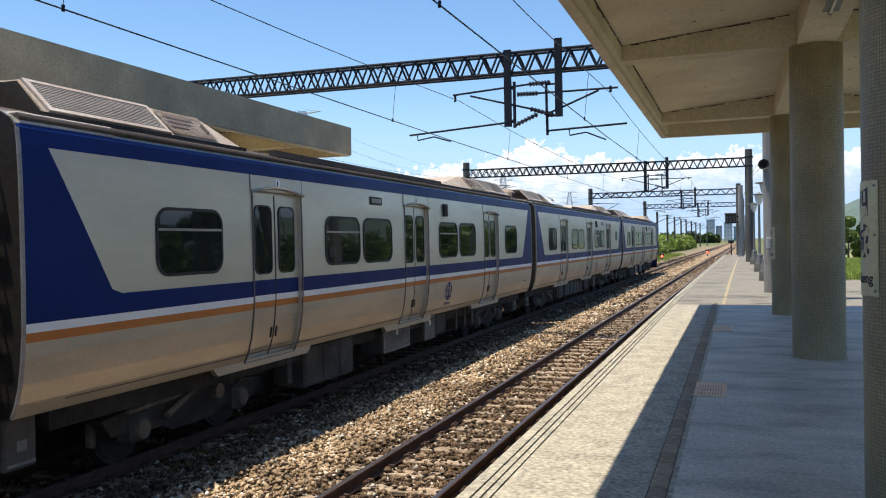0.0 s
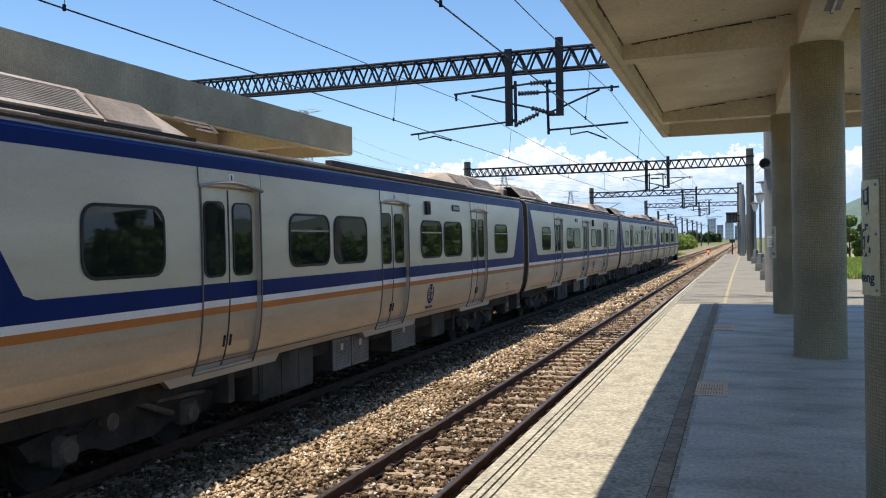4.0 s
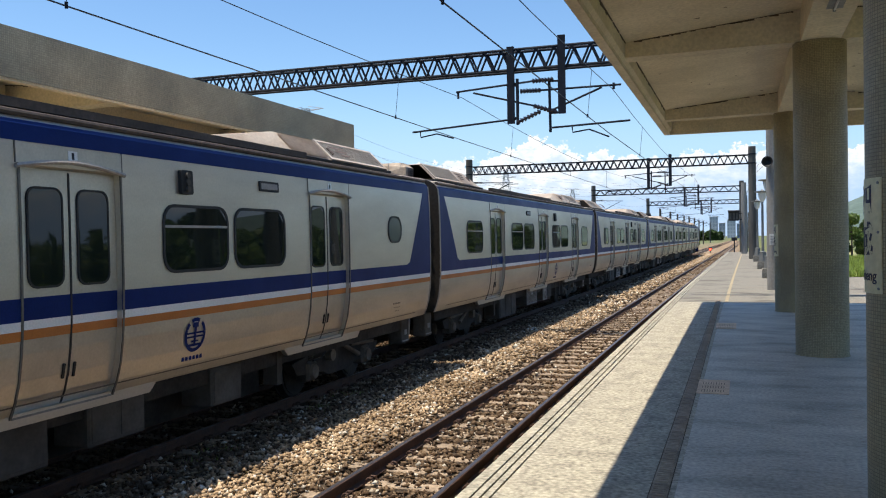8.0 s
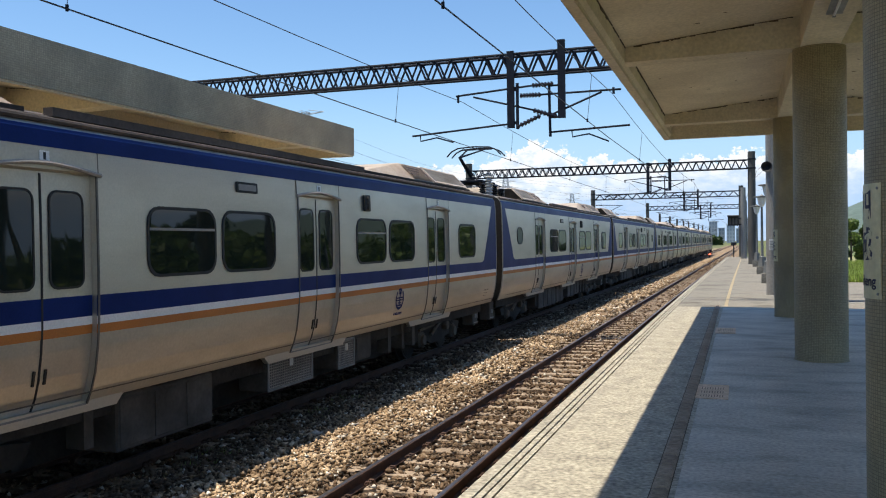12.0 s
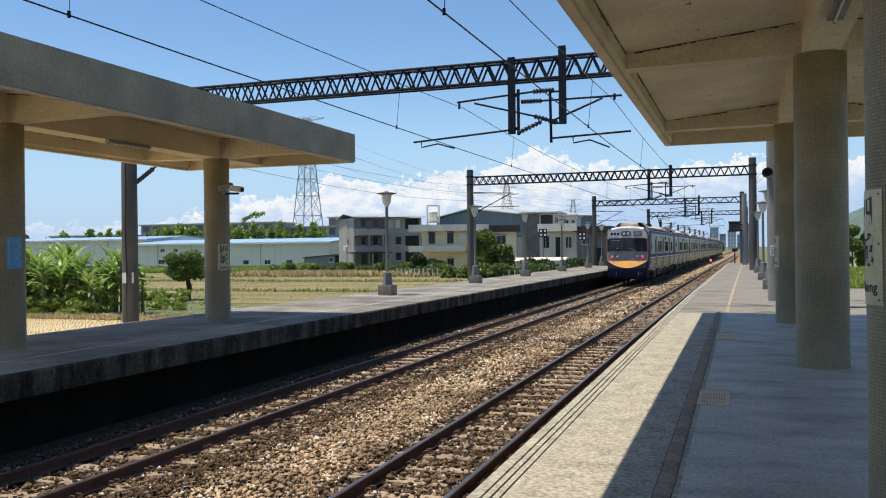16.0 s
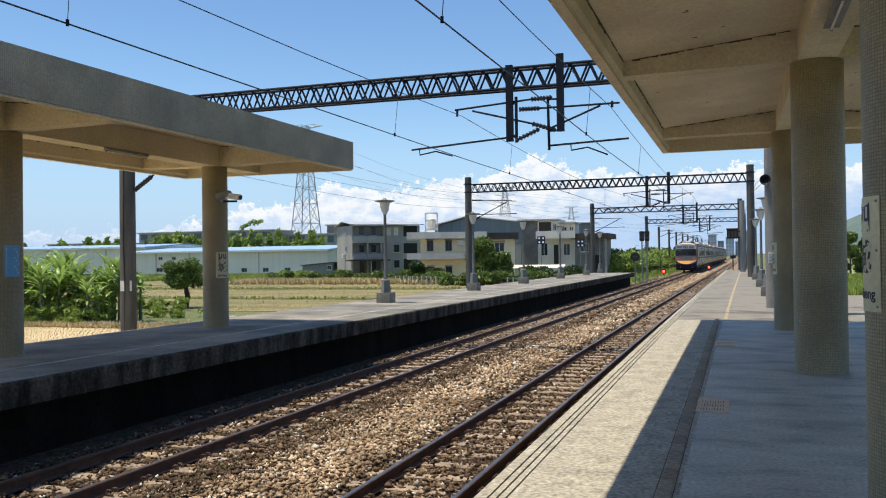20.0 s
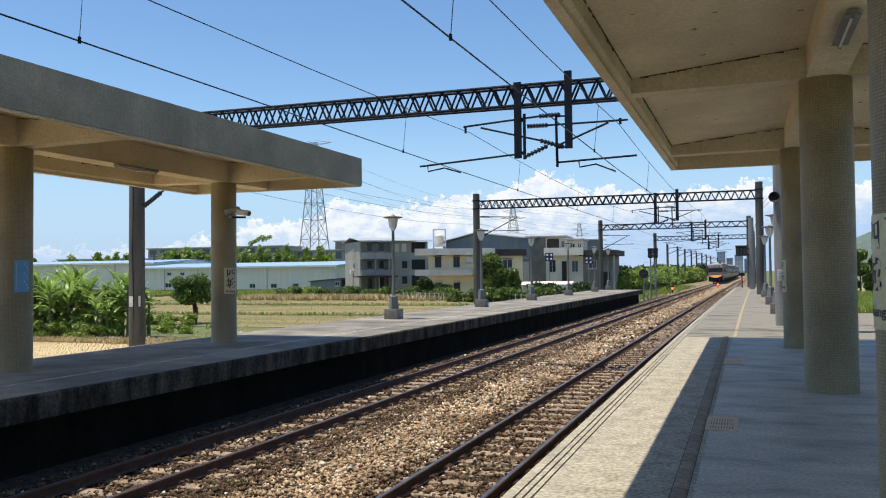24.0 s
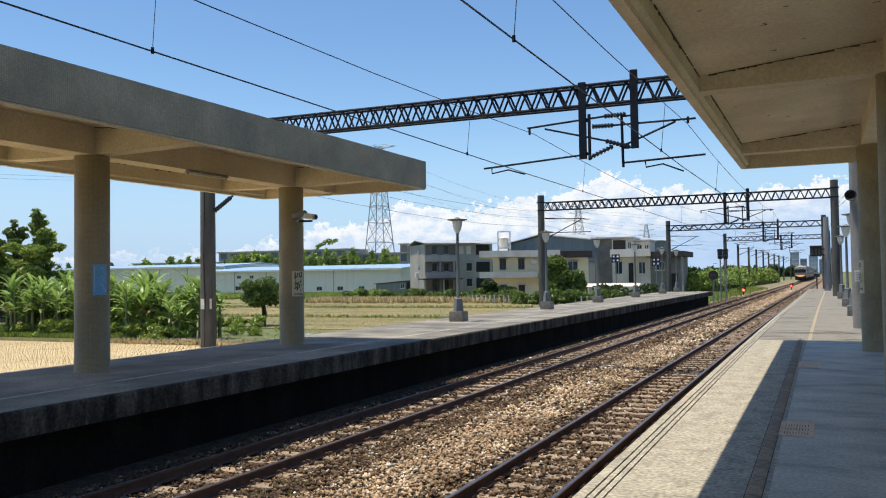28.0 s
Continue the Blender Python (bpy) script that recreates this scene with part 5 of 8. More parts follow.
def lattice(parent, xa, xb, y, z0, z1, w=0.36, step=0.5, r=0.033):
    """Square truss beam: four chords and zigzag bracing."""
    for zz in (z0, z1):
        for yy in (y - w / 2, y + w / 2):
            strut("chord", parent, (xa, yy, zz), (xb, yy, zz), r * 1.25, DARK_STEEL, 4)
    bm = bmesh.new()
    n = max(2, round((xb - xa) / step))
    for yy, ph in ((y - w / 2, 0), (y + w / 2, 0)):
        for i in range(n):
            a = xa + (xb - xa) * i / n
            m = xa + (xb - xa) * (i + 0.5) / n
            b = xa + (xb - xa) * (i + 1) / n
            lo, hi = (z0, z1) if ph == 0 else (z1, z0)
            add_tube(bm, (a, yy, lo), (m, yy, hi), r, seg=4, caps=False)
            add_tube(bm, (m, yy, hi), (b, yy, lo), r, seg=4, caps=False)
    tagged(part("bracing", bm, DARK_STEEL, parent, "zigzag steel bracing of the beam"), kind="stuff")


def mast(parent, x, y, z0, top, r=0.24):
    m = part("mast", lathem([(r, z0), (r * 0.97, (z0 + top) / 2), (r * 0.92, top)], 20, (x, y, 0)), MAST_DARK, parent, "round dark grey spun concrete mast", smooth=True)
    bm = bmesh.new()
    for z in (top - 0.55, top - 1.15):
        add_lathe(bm, [(r + 0.02, z), (r + 0.02, z + 0.08)], 20, (x, y, 0))
    part("clamp", bm, DARK_STEEL, m)
    return m


def gantry(y, xl, xr, z0, z1, full=True, hang=True, far=False):
    g = base("catenary_gantry", label="steel lattice gantry on concrete masts carrying overhead wires", category="gantry", group="catenary gantries")
    d = bend(y)
    mast(g, xl, y, FIELD, z1 + 0.55, 0.265)
    mast(g, xr, y, 0.0 if y < 85 else FIELD, z1 + 0.55, 0.26)
    lattice(g, xl + 0.25, xr - 0.25, y, z0, z1, step=0.5 if not far else 1.0, r=0.032 if not far else 0.042)
    if not hang:
        return g
    ha, hb = -6.07 + d * 0.6, -4.62 + d * 0.6
    part("hanger", boxm(ha - 0.1, ha + 0.1, y - 0.3, y - 0.2, 4.84, 7.0), DARK_STEEL, g, "dark steel drop post")
    part("hanger", boxm(hb - 0.1, hb + 0.1, y - 0.3, y - 0.2, 5.04, 7.2), DARK_STEEL, g, "dark steel drop post")
    strut("swivel_post", g, (ha + 0.19, y - 0.25, 6.09), (ha + 0.19, y - 0.25, 4.8), 0.045)
    strut("swivel_post", g, (hb - 0.35, y - 0.25, 5.94), (hb - 0.33, y - 0.25, 4.54), 0.04)
    for z in (5.9, 5.0):
        strut("bracket", g, (ha, y - 0.25, z), (ha + 0.19, y - 0.25, z), 0.03)
    for z in (5.95, 5.07):
        strut("bracket", g, (hb, y - 0.25, z), (hb - 0.34, y - 0.25, z), 0.03)
    D = d * 0.6
    yy = y - 0.25
    ribbed("insulator", g, (-5.45 + D, yy, 5.99), (-4.85 + D, yy, 6.0))
    ribbed("insulator", g, (-5.8 + D, yy, 5.73), (-5.2 + D, yy, 5.72))
    ribbed("insulator", g, (-5.42 + D, yy, 5.3), (-4.75 + D, yy, 5.08))
    ribbed("insulator", g, (-5.9 + D, yy, 4.86), (-5.22 + D, yy, 5.14))
    strut("cantilever_tube", g, (-7.69 + D, yy, 5.84), (-5.45 + D, yy, 5.99), 0.03)
    strut("cantilever_tube", g, (-7.17 + D, yy, 5.78), (-5.4 + D, yy, 5.3), 0.03)
    strut("registration_tube", g, (-9.05 + D, yy, 4.76), (-5.88 + D, yy, 4.97), 0.03)
    strut("cantilever_tube", g, (-5.22 + D, yy, 5.72), (-3.0 + D, yy, 5.72), 0.03)
    strut("cantilever_tube", g, (-4.9 + D, yy, 5.15), (-3.52 + D, yy, 5.68), 0.03)
    strut("registration_tube", g, (-4.96 + D, yy, 4.66), (-2.77 + D, yy, 4.74), 0.03)
    for pts in (((-8.81, 4.77), (-8.8, 4.6), (-8.3, 4.68), (-7.79, 4.52)), ((-4.35, 4.68), (-4.33, 4.5), (-3.88, 4.56), (-3.34, 4.33))):
        bm = bmesh.new()
        add_path(bm, [(x + D, yy, z) for x, z in pts], 0.022, 5)
        part("steady_arm", bm, DARK_STEEL, g)
    for x, z in ((-7.63, 5.7), (-3.2, 5.66)):
        strut("wire_clamp", g, (x + D, yy, z - 0.05), (x + D, yy, z + 0.12), 0.035)
    return g


GANTRIES = [(23.5, -19.4, 1.75), (60.0, -18.8, 0.87), (97.0, -15.6, 0.31), (134.0, -13.2, 1.0)]
FAR_MASTS = [(171.0, -12.6, 1.3), (208.0, -12.2, 1.6), (245.0, -11.6, 2.0)]
for y, xl, xr in GANTRIES:
    gantry(y, xl, xr, 6.36, 6.93, hang=y < 140, far=y > 90)
# single masts between the far gantries
for x, y in ((-12.9, 152.0), (-12.6, 171.0), (1.3, 171.0), (-12.5, 190.0), (2.0, 190.0), (-12.2, 208.0), (1.6, 208.0), (-12.0, 226.0), (2.4, 226.0), (-11.6, 245.0), (2.0, 245.0), (-11.4, 268.0), (-11.0, 290.0), (2.4, 290.0), (-10.4, 340.0), (3.0, 340.0)):
    m = base("line_mast", label="round concrete mast with a short bracket beside the line", category="mast", group="line masts")
    mast(m, x, y, FIELD, 6.4, 0.2)
    s = 1 if x < 0 else -1
    strut("bracket", m, (x, y, 5.6), (x + s * 2.6, y, 5.75), 0.05)
    strut("bracket", m, (x, y, 4.5), (x + s * 2.4, y, 5.6), 0.05)

# arms on the left masts
for y, xl in ((60.0, -18.8), (97.0, -15.6)):
    ar = base("feeder_bracket", label="insulated bracket arms on a concrete mast", category="bracket", group="feeder brackets")
    ribbed("insulator", ar, (xl + 0.3, y, 5.77), (xl + 1.0, y, 5.75))
    strut("arm", ar, (xl + 1.0, y, 5.75), (xl + 3.3, y, 5.66), 0.035)
    ribbed("insulator", ar, (xl + 0.3, y, 4.25), (xl + 0.9, y, 4.55))
    strut("arm", ar, (xl + 0.9, y, 4.55), (xl + 3.0, y, 5.6), 0.035)
    strut("arm", ar, (xl + 0.4, y, 4.7), (xl + 3.7, y, 4.7), 0.03)


def wire(name, pts, r, label, sag=0.0, parent=None):
    """pts: support points; sag between them."""
    bm = bmesh.new()
    out = []
    for a, b in zip(pts, pts[1:]):
        n = 8 if sag else 1
        for i in range(n):
            t = i / n
            p = Vector(a).lerp(Vector(b), t)
            p.z -= 4 * sag * t * (1 - t)
            out.append(p)
    out.append(Vector(pts[-1]))
    add_path(bm, out, r, 5)
    ob = part(name, bm, WIRE, parent)
    if not parent:
        tagged(ob, label, "overhead wire", "overhead wires")
    return ob


DROP = {-7.62: [8.2 + 10.3 * k for k in range(-2, 10)], -3.36: [9.6 + 10.3 * k for k in range(-2, 10)]}
for cx0, zc, zm, st in ((-7.62, 4.49, 5.66, (-0.1, -0.14, 0.15)), (-3.36, 4.44, 5.62, (0.05, -0.05, 0.1))):
    ln = base("catenary_wire", label="contact wire hung by droppers from a messenger wire", category="overhead wire", group="overhead wires")
    sup = [-14.0] + [g[0] for g in GANTRIES + FAR_MASTS]
    cs, ms = [], []
    for i, y in enumerate(sup):
        x = cx0 + bend(y) * (0.6 if y < 50 else 1.0) + st[i % 3] * (1 if i != 1 else 0)
        cs.append((x, y - 0.25, zc))
        ms.append((x + (0.12 if i == 1 else 0), y - 0.25, zm))
    wire("contact_wire", cs, 0.0115, "", parent=ln)
    wire("messenger_wire", ms, 0.009, "", 0.34, parent=ln)
    for (a, b), (c, d) in zip(zip(cs, cs[1:]), zip(ms, ms[1:])):
        if a[1] > 100:
            break
        for t in ((yd - a[1]) / (b[1] - a[1]) for yd in DROP[cx0] if a[1] < yd < b[1]):
            p = Vector(a).lerp(Vector(b), t)
            q = Vector(c).lerp(Vector(d), t)
            q.z -= 4 * 0.34 * t * (1 - t)
            strut("dropper", ln, p, q, 0.006, WIRE, 4)
            strut("dropper_clip", ln, p - Vector((0, 0, 0.03)), p + Vector((0, 0, 0.05)), 0.022, DARK_STEEL, 5)
for x0, z in ((-18.3, 5.2), (-18.0, 5.75), (-18.7, 6.3)):
    wire("feeder_wire", [(x0 - 0.4, -14, z), (x0 - 0.4, 23.5, z), (x0, 60, z), (x0 + 3.2, 97, z), (x0 + 5, 134, z)], 0.008, "thin dark feeder wire strung between masts", 0.5)
for x, z in ((2.4, 6.2), (2.1, 5.6)):
    wire("feeder_wire", [(x, -10, z), (x, 26, z), (x - 1.2, 60, z), (x - 1.6, 97, z), (x - 1, 134, z)], 0.012, "thin dark feeder wire above the platform", 0.3)

# ------------------------------------------------------------ platform furniture
LAMP_GLASS = plain("frosted_lamp_glass", (0.62, 0.63, 0.6), 0.35)
LAMP_METAL = mat("weathered_grey_lamp_post", (0.20, 0.205, 0.195), (0.13, 0.133, 0.125), rough=0.6, metal=0.2, big=3, fine=30, amount=0.4, bump=0.1, streak=(2, 2, 0.4))


def street_lamp(x, y, h=3.7, wide=True):
    ob = base("platform_lamp", x, y, 0, label="grey platform lamp post on a concrete footing, lantern unlit", category="lamp post", group="platform lamps")
    bm = bmesh.new()
    add_prism(bm, [(-0.26, 0), (0.26, 0), (0.25, 0.36), (-0.25, 0.36)], "y", -0.26, 0.26)
    part("footing", bm, CONCRETE_OLD, ob, "mossy concrete footing block")
    part("pedestal", lathem([(0.2, 0.36), (0.19, 0.42), (0.15, 0.75), (0.16, 0.8), (0.09, 0.84)], 4, (0, 0, 0)), LAMP_METAL, ob)
    part("pole", tubem((0, 0, 0.8), (0, 0, h - 0.55), 0.065, 0.05, 12), LAMP_METAL, ob)
    part("lantern", lathem([(0.07, h - 0.56), (0.09, h - 0.5), (0.15, h - 0.4), (0.2, h - 0.12)], 8), LAMP_GLASS, ob, "tapered frosted glass lantern")
    bm = bmesh.new()
    add_lathe(bm, [(0.21, h - 0.12), (0.36, h - 0.09), (0.36, h - 0.06), (0.1, h - 0.03), (0.03, h + 0.03)], 12)
    part("lantern_cap", bm, LAMP_METAL, ob)
    return ob


for y in (27.9, 38.4, 48.1, 58.6, 69.0, 76.0):
    street_lamp(-11.93 + bend(y) * 0.6, y)
for y in (33.6, 42.5, 54.3, 67.1):
    street_lamp(1.05, y)

# tall pole with a loudspeaker on the right platform
tp = base("cable_mast", label="tall whitish concrete mast with cable, notice and loudspeaker", category="mast")
part("mast", lathem([(0.19, 0.0), (0.185, 4.0), (0.17, 8.2)], 20, (0.95, 26.4, 0)), POLE_CONCRETE, tp, smooth=True)
bm = bmesh.new()
add_path(bm, [(1.1, 26.26, 0.05), (1.11, 26.25, 2.0), (1.1, 26.26, 5.0), (1.1, 26.28, 8.0)], 0.022, 6)
part("cable", bm, BLACK, tp)
part("notice", boxm(0.83, 1.02, 26.19, 26.2, 1.3, 1.62), WHITE, tp, "white paper notice")
bm = bmesh.new()
for k in range(5):
    add_box(bm, 0.86, 0.99, 26.182, 26.189, 1.36 + k * 0.045, 1.375 + k * 0.045)
part("notice_bar", bm, FRONT_GREY, tp)
sp = base("loudspeaker", label="black horn loudspeaker strapped to the mast", category="loudspeaker")
part("horn", lathem([(0.05, -0.3), (0.06, -0.18), (0.1, -0.06), (0.15, 0.0), (0.155, 0.02), (0.13, 0.012), (0.05, -0.1)], 18), BLACK, sp)
part("driver", lathem([(0.07, -0.46), (0.08, -0.44), (0.08, -0.31), (0.05, -0.3)], 14), BLACK, sp)
part("bracket", boxm(-0.03, 0.03, 0.0, 0.36, -0.3, -0.24), STEEL, sp)
sp.matrix_world = pose(0.78, 25.85, 3.68, 86, 0, -4)
# fittings on the nearest mast beyond the left platform
mf = base("mast_fittings", label="dark insulated arm, cable and white papers on a mast", category="bracket", group="feeder brackets")
ribbed("insulator", mf, (-19.1, 23.5, 3.98), (-18.4, 23.5, 4.42), 0.09)
strut("arm", mf, (-18.4, 23.5, 4.42), (-17.6, 23.5, 4.93), 0.03)
bm = bmesh.new()
add_path(bm, [(-19.36, 23.25, FIELD), (-19.33, 23.24, 1.0), (-19.38, 23.25, 2.4), (-19.34, 23.25, 4.0), (-19.36, 23.26, 5.6)], 0.025, 6)
part("cable", bm, BLACK, mf)
part("paper", boxm(-19.5, -19.34, 23.225, 23.235, 0.6, 0.95), WHITE, mf, "white paper notice")
part("paper", boxm(-19.18, -19.165, 23.3, 23.5, 0.6, 0.95), WHITE, mf, "white paper notice")

# drain channel and manhole lids of the right platform
COVER = mat("drain_cover", (0.38, 0.295, 0.22), (0.26, 0.20, 0.15), rough=0.85, big=3, fine=30, amount=0.6, bump=0.4, random_tint=0.15)
LID = mat("rusty_manhole_lid", (0.72, 0.52, 0.35), (0.58, 0.41, 0.27), rough=0.8, big=4, fine=30, amount=0.4, bump=0.2)


def lid(x0, x1, y0, y1, label):
    ob = base("manhole_lid", label=label, category="manhole lid", group="manhole lids")
    part("frame", boxm(x0, x1, y0, y1, 0.001, 0.009), LID, ob)
    bm = bmesh.new()
    for r_ in range(3):
        for c_ in range(9):
            a = x0 + 0.04 + (x1 - x0 - 0.08) * c_ / 9
            b = y0 + 0.08 + (y1 - y0 - 0.16) * r_ / 3
            add_box(bm, a + 0.008, a + 0.014, b, b + (y1 - y0) / 3 - 0.16, 0.009, 0.0105)
    tagged(part("slot", bm, CRACK, ob, "dark slots of the lid"), kind="stuff")


lid(-0.43, -0.11, 8.95, 9.8, "tan slotted metal manhole lid in the platform")
lid(-0.4, -0.06, 15.3, 16.25, "tan slotted metal manhole lid in the platform")

# signals at the far end
SIGNAL_RED = plain("lit_red_signal", (0.6, 0.02, 0.02), 0.3, emit=(1.0, 0.06, 0.03, 6.0))


def dwarf_signal(x, y, z):
    ob = base("dwarf_signal", x, y, z, label="small ground signal showing red beside the track", category="signal", group="ground signals")
    part("post", tubem((0, 0, 0), (0, 0, 0.4), 0.05, seg=8), DARK_STEEL, ob)
    part("head", boxm(-0.22, 0.22, -0.1, 0.1, 0.4, 0.95, 0.04), BLACK, ob)
    part("red_lamp", tubem((0, -0.1, 0.58), (0, -0.16, 0.58), 0.14, seg=12), SIGNAL_RED, ob, "glowing red lamp")


dwarf_signal(-8.4, 105.0, RAIL - 0.1)
dwarf_signal(-4.9 + 0.8, 134.0, RAIL - 0.1)


def mast_signal(x, y, h, two):
    ob = base("mast_signal", x, y, FIELD, label="black signal heads seen from behind on thin posts", category="signal", group="mast signals")
    offs = (-0.24, 0.24) if two else (0.0,)
    for o in offs:
        part("post", tubem((o, 0, 0), (o, 0, h), 0.06, seg=8), STEEL, ob)
        if two:
            part("head", boxm(o - 0.23, o + 0.23, -0.12, 0.12, h - 0.15, h + 0.75, 0.1), BLACK, ob)
            part("visor", prismm([(o - 0.26, h + 0.6), (o + 0.26, h + 0.6), (o + 0.2, h + 0.82), (o - 0.2, h + 0.82)], "y", -0.14, 0.42), BLACK, ob)
        else:
            part("head", tubem((o, -0.08, h + 0.2), (o, 0.08, h + 0.2), 0.42, seg=24), BLACK, ob, "round black signal disc")
        for k in (-0.12, 0.12):
            part("cap", tubem((o + k, -0.12, h + 0.2), (o + k, -0.2, h + 0.2), 0.07, seg=10), UNDER_BOX, ob)
    for i in range(9):
        part("rung", tubem((offs[0] - 0.02, 0.1, 0.6 + i * 0.38), (offs[0] + 0.35, 0.1, 0.6 + i * 0.38), 0.018, seg=5), STEEL, ob)
    part("ladder_rail", tubem((offs[0] + 0.35, 0.1, 0), (offs[0] + 0.35, 0.1, h - 0.3), 0.025, seg=6), STEEL, ob)
    return ob


mast_signal(-8.85, 79.0, 2.4, False)
mast_signal(-8.4, 83.0, 4.2, True)
ss = base("signal_box", label="black route indicator seen from behind on a bracket", category="signal")
part("head", boxm(-0.85, 0.05, 76.8, 77.0, 2.85, 3.7, 0.05), BLACK, ss)
part("hood", boxm(-0.89, 0.09, 76.5, 76.8, 3.6, 3.74, 0.03), BLACK, ss)
part("arm", boxm(0.05, 0.4, 76.85, 76.93, 2.9, 3.0), DARK_STEEL, ss)
part("arm", boxm(0.05, 0.4, 76.85, 76.93, 3.4, 3.5), DARK_STEEL, ss)
part("post", lathem([(0.24, 0.0), (0.22, 4.0), (0.2, 6.1)], 16, (0.42, 77.0, 0)), POLE_CONCRETE, ss)
for x in (-0.68, -0.4, -0.13):
    part("panel_bar", boxm(x - 0.09, x + 0.09, 76.77, 76.8, 2.95, 3.5), UNDER_BOX, ss)
ep = base("end_post", -0.42, 84.5, 0, label="thin dark post at the platform end", category="post")
part("pole", tubem((0, 0, 0), (0, 0, 1.35), 0.05, seg=8), DARK_STEEL, ep)
part("top_plate", boxm(-0.25, 0.25, -0.02, 0.02, 1.1, 1.4), BLACK, ep)

# cctv camera, signs
cc = base("security_camera", label="white bullet security camera on a bracket at a column", category="camera")
part("mount", boxm(-11.68, -11.58, 17.38, 17.5, 2.98, 3.12), STEEL, cc)
part("arm", tubem((-11.6, 17.42, 3.0), (-11.15, 17.3, 2.98), 0.025, seg=8), DARK_STEEL, cc)
bm = bmesh.new()
add_box(bm, -0.24, 0.24, -0.07, 0.07, -0.06, 0.07, 0.02)
hood = part("housing", bm, WHITE, cc)
hood.matrix_local = pose(-11.22, 17.28, 3.09, 0, 8, -18)
bm = bmesh.new()
add_box(bm, -0.18, 0.18, -0.08, 0.08, -0.06, 0.08, 0.02)
h2 = part("housing", bm, STEEL, cc)
h2.matrix_local = pose(-11.5, 17.3, 3.13, 0, -14, 12)
part("lens", tubem((-10.99, 17.2, 3.06), (-10.96, 17.2, 3.055), 0.05, seg=12), BLACK, cc)

SIGN = mat("cream_enamel_sign", (0.68, 0.63, 0.40), (0.56, 0.51, 0.31), rough=0.45, big=2, fine=30, amount=0.2, bump=0.02)
INK = plain("dark_blue_ink", (0.012, 0.014, 0.05), 0.5)
SKYBLUE = mat("light_blue_sign", (0.16, 0.42, 0.68), (0.13, 0.36, 0.6), rough=0.5, big=3, fine=30, amount=0.15, bump=0.02)


def wrapped(ob, cx, cy, r, a0):
    """Lays a flat mesh (x across, y up) round a column of radius r; x = 0 falls at angle a0."""
    for v in ob.data.vertices:
        x, y, z = v.co
        a = radians(a0) + x / r
        v.co = (cx + (r + z) * math.cos(a), cy + (r + z) * math.sin(a), y)


def column_sign(cx, cy, r, a0, zmid, w, h, label, lines, material=SIGN):
    ob = base("station_sign", label=label, category="sign", group="column signs")
    bm = bmesh.new()
    n = 12
    grid = [[bm.verts.new((-w / 2 + w * i / n, y, 0.006)) for i in range(n + 1)] for y in (zmid - h / 2, zmid + h / 2)]
    gb = [[bm.verts.new((-w / 2 + w * i / n, y, 0.001)) for i in range(n + 1)] for y in (zmid - h / 2, zmid + h / 2)]
    for i in range(n):
        bm.faces.new((grid[0][i], grid[0][i + 1], grid[1][i + 1], grid[1][i]))
        bm.faces.new((gb[0][i + 1], gb[0][i], gb[1][i], gb[1][i + 1]))
        for k in (0, 1):
            bm.faces.new((gb[k][i], gb[k][i + 1], grid[k][i + 1], grid[k][i]))
    pl = part("plate", bm, material, ob)
    wrapped(pl, cx, cy, r, a0)
    for body, size, dz in lines:
        me = text_mesh(body, size)
        t = link_mesh("lettering", me, INK, ob, "dark blue lettering")
        for v in me.vertices:
            v.co = (v.co.x, v.co.y + zmid + dz, 0.0075 + v.co.z * 0.5)
        wrapped(t, cx, cy, r, a0)
    for dx in (-w / 2 + 0.025, w / 2 - 0.025):
        for dz in (-h / 2 + 0.03, 0.02, h / 2 - 0.03):
            b2 = bmesh.new()
            add_tube(b2, (dx, zmid + dz, 0.006), (dx, zmid + dz, 0.011), 0.008, seg=8)
            s_ = part("screw", b2, STEEL, ob)
            wrapped(s_, cx, cy, r, a0)
    return ob


column_sign(1.03, 5.5, 0.33, 186, 1.585, 0.34, 0.66, "cream vertical station sign wrapped on a tiled column", (("四", 0.2, 0.2), ("城", 0.2, -0.03), ("Sicheng", 0.085, -0.23)))
column_sign(1.03, 19.05, 0.33, 188, 1.48, 0.34, 0.66, "cream vertical station sign on a shaded column", (("四", 0.2, 0.2), ("城", 0.2, -0.03), ("Sicheng", 0.085, -0.23)))
column_sign(-11.92, 17.55, 0.30, -22, 1.48, 0.34, 0.62, "white vertical station sign on a round column", (("四", 0.25, 0.17), ("城", 0.25, -0.07), ("Sicheng", 0.085, -0.25)))
bs = column_sign(-11.92, 11.3, 0.30, -18, 1.63, 0.26, 0.54, "light blue notice board with rows of small print", (), SKYBLUE)
for i in range(9):
    bm = bmesh.new()
    add_box(bm, -0.1, 0.1 - 0.03 * (i % 3), 1.42 + i * 0.05, 1.445 + i * 0.05, 0.0065, 0.008)
    wrapped(part("print_bar", bm, LIVERY_WHITE, bs), -11.92, 11.3, 0.30, -18)
# frame fixed to the side of the nearest column
pf = base("poster_frame", label="grey metal poster frame fixed on a tiled column", category="poster frame")
for a, b, c, d in ((0.0, 0.5, 1.86, 1.885), (0.0, 0.025, 1.3, 1.86), (0.475, 0.5, 1.3, 1.86), (0.0, 0.5, 1.275, 1.3)):
    part("frame_bar", boxm(0.86 + a, 0.86 + b, 5.1, 5.13, c, d), STEEL, pf)
part("board", boxm(0.886, 1.334, 5.112, 5.122, 1.3, 1.86), WHITE, pf)

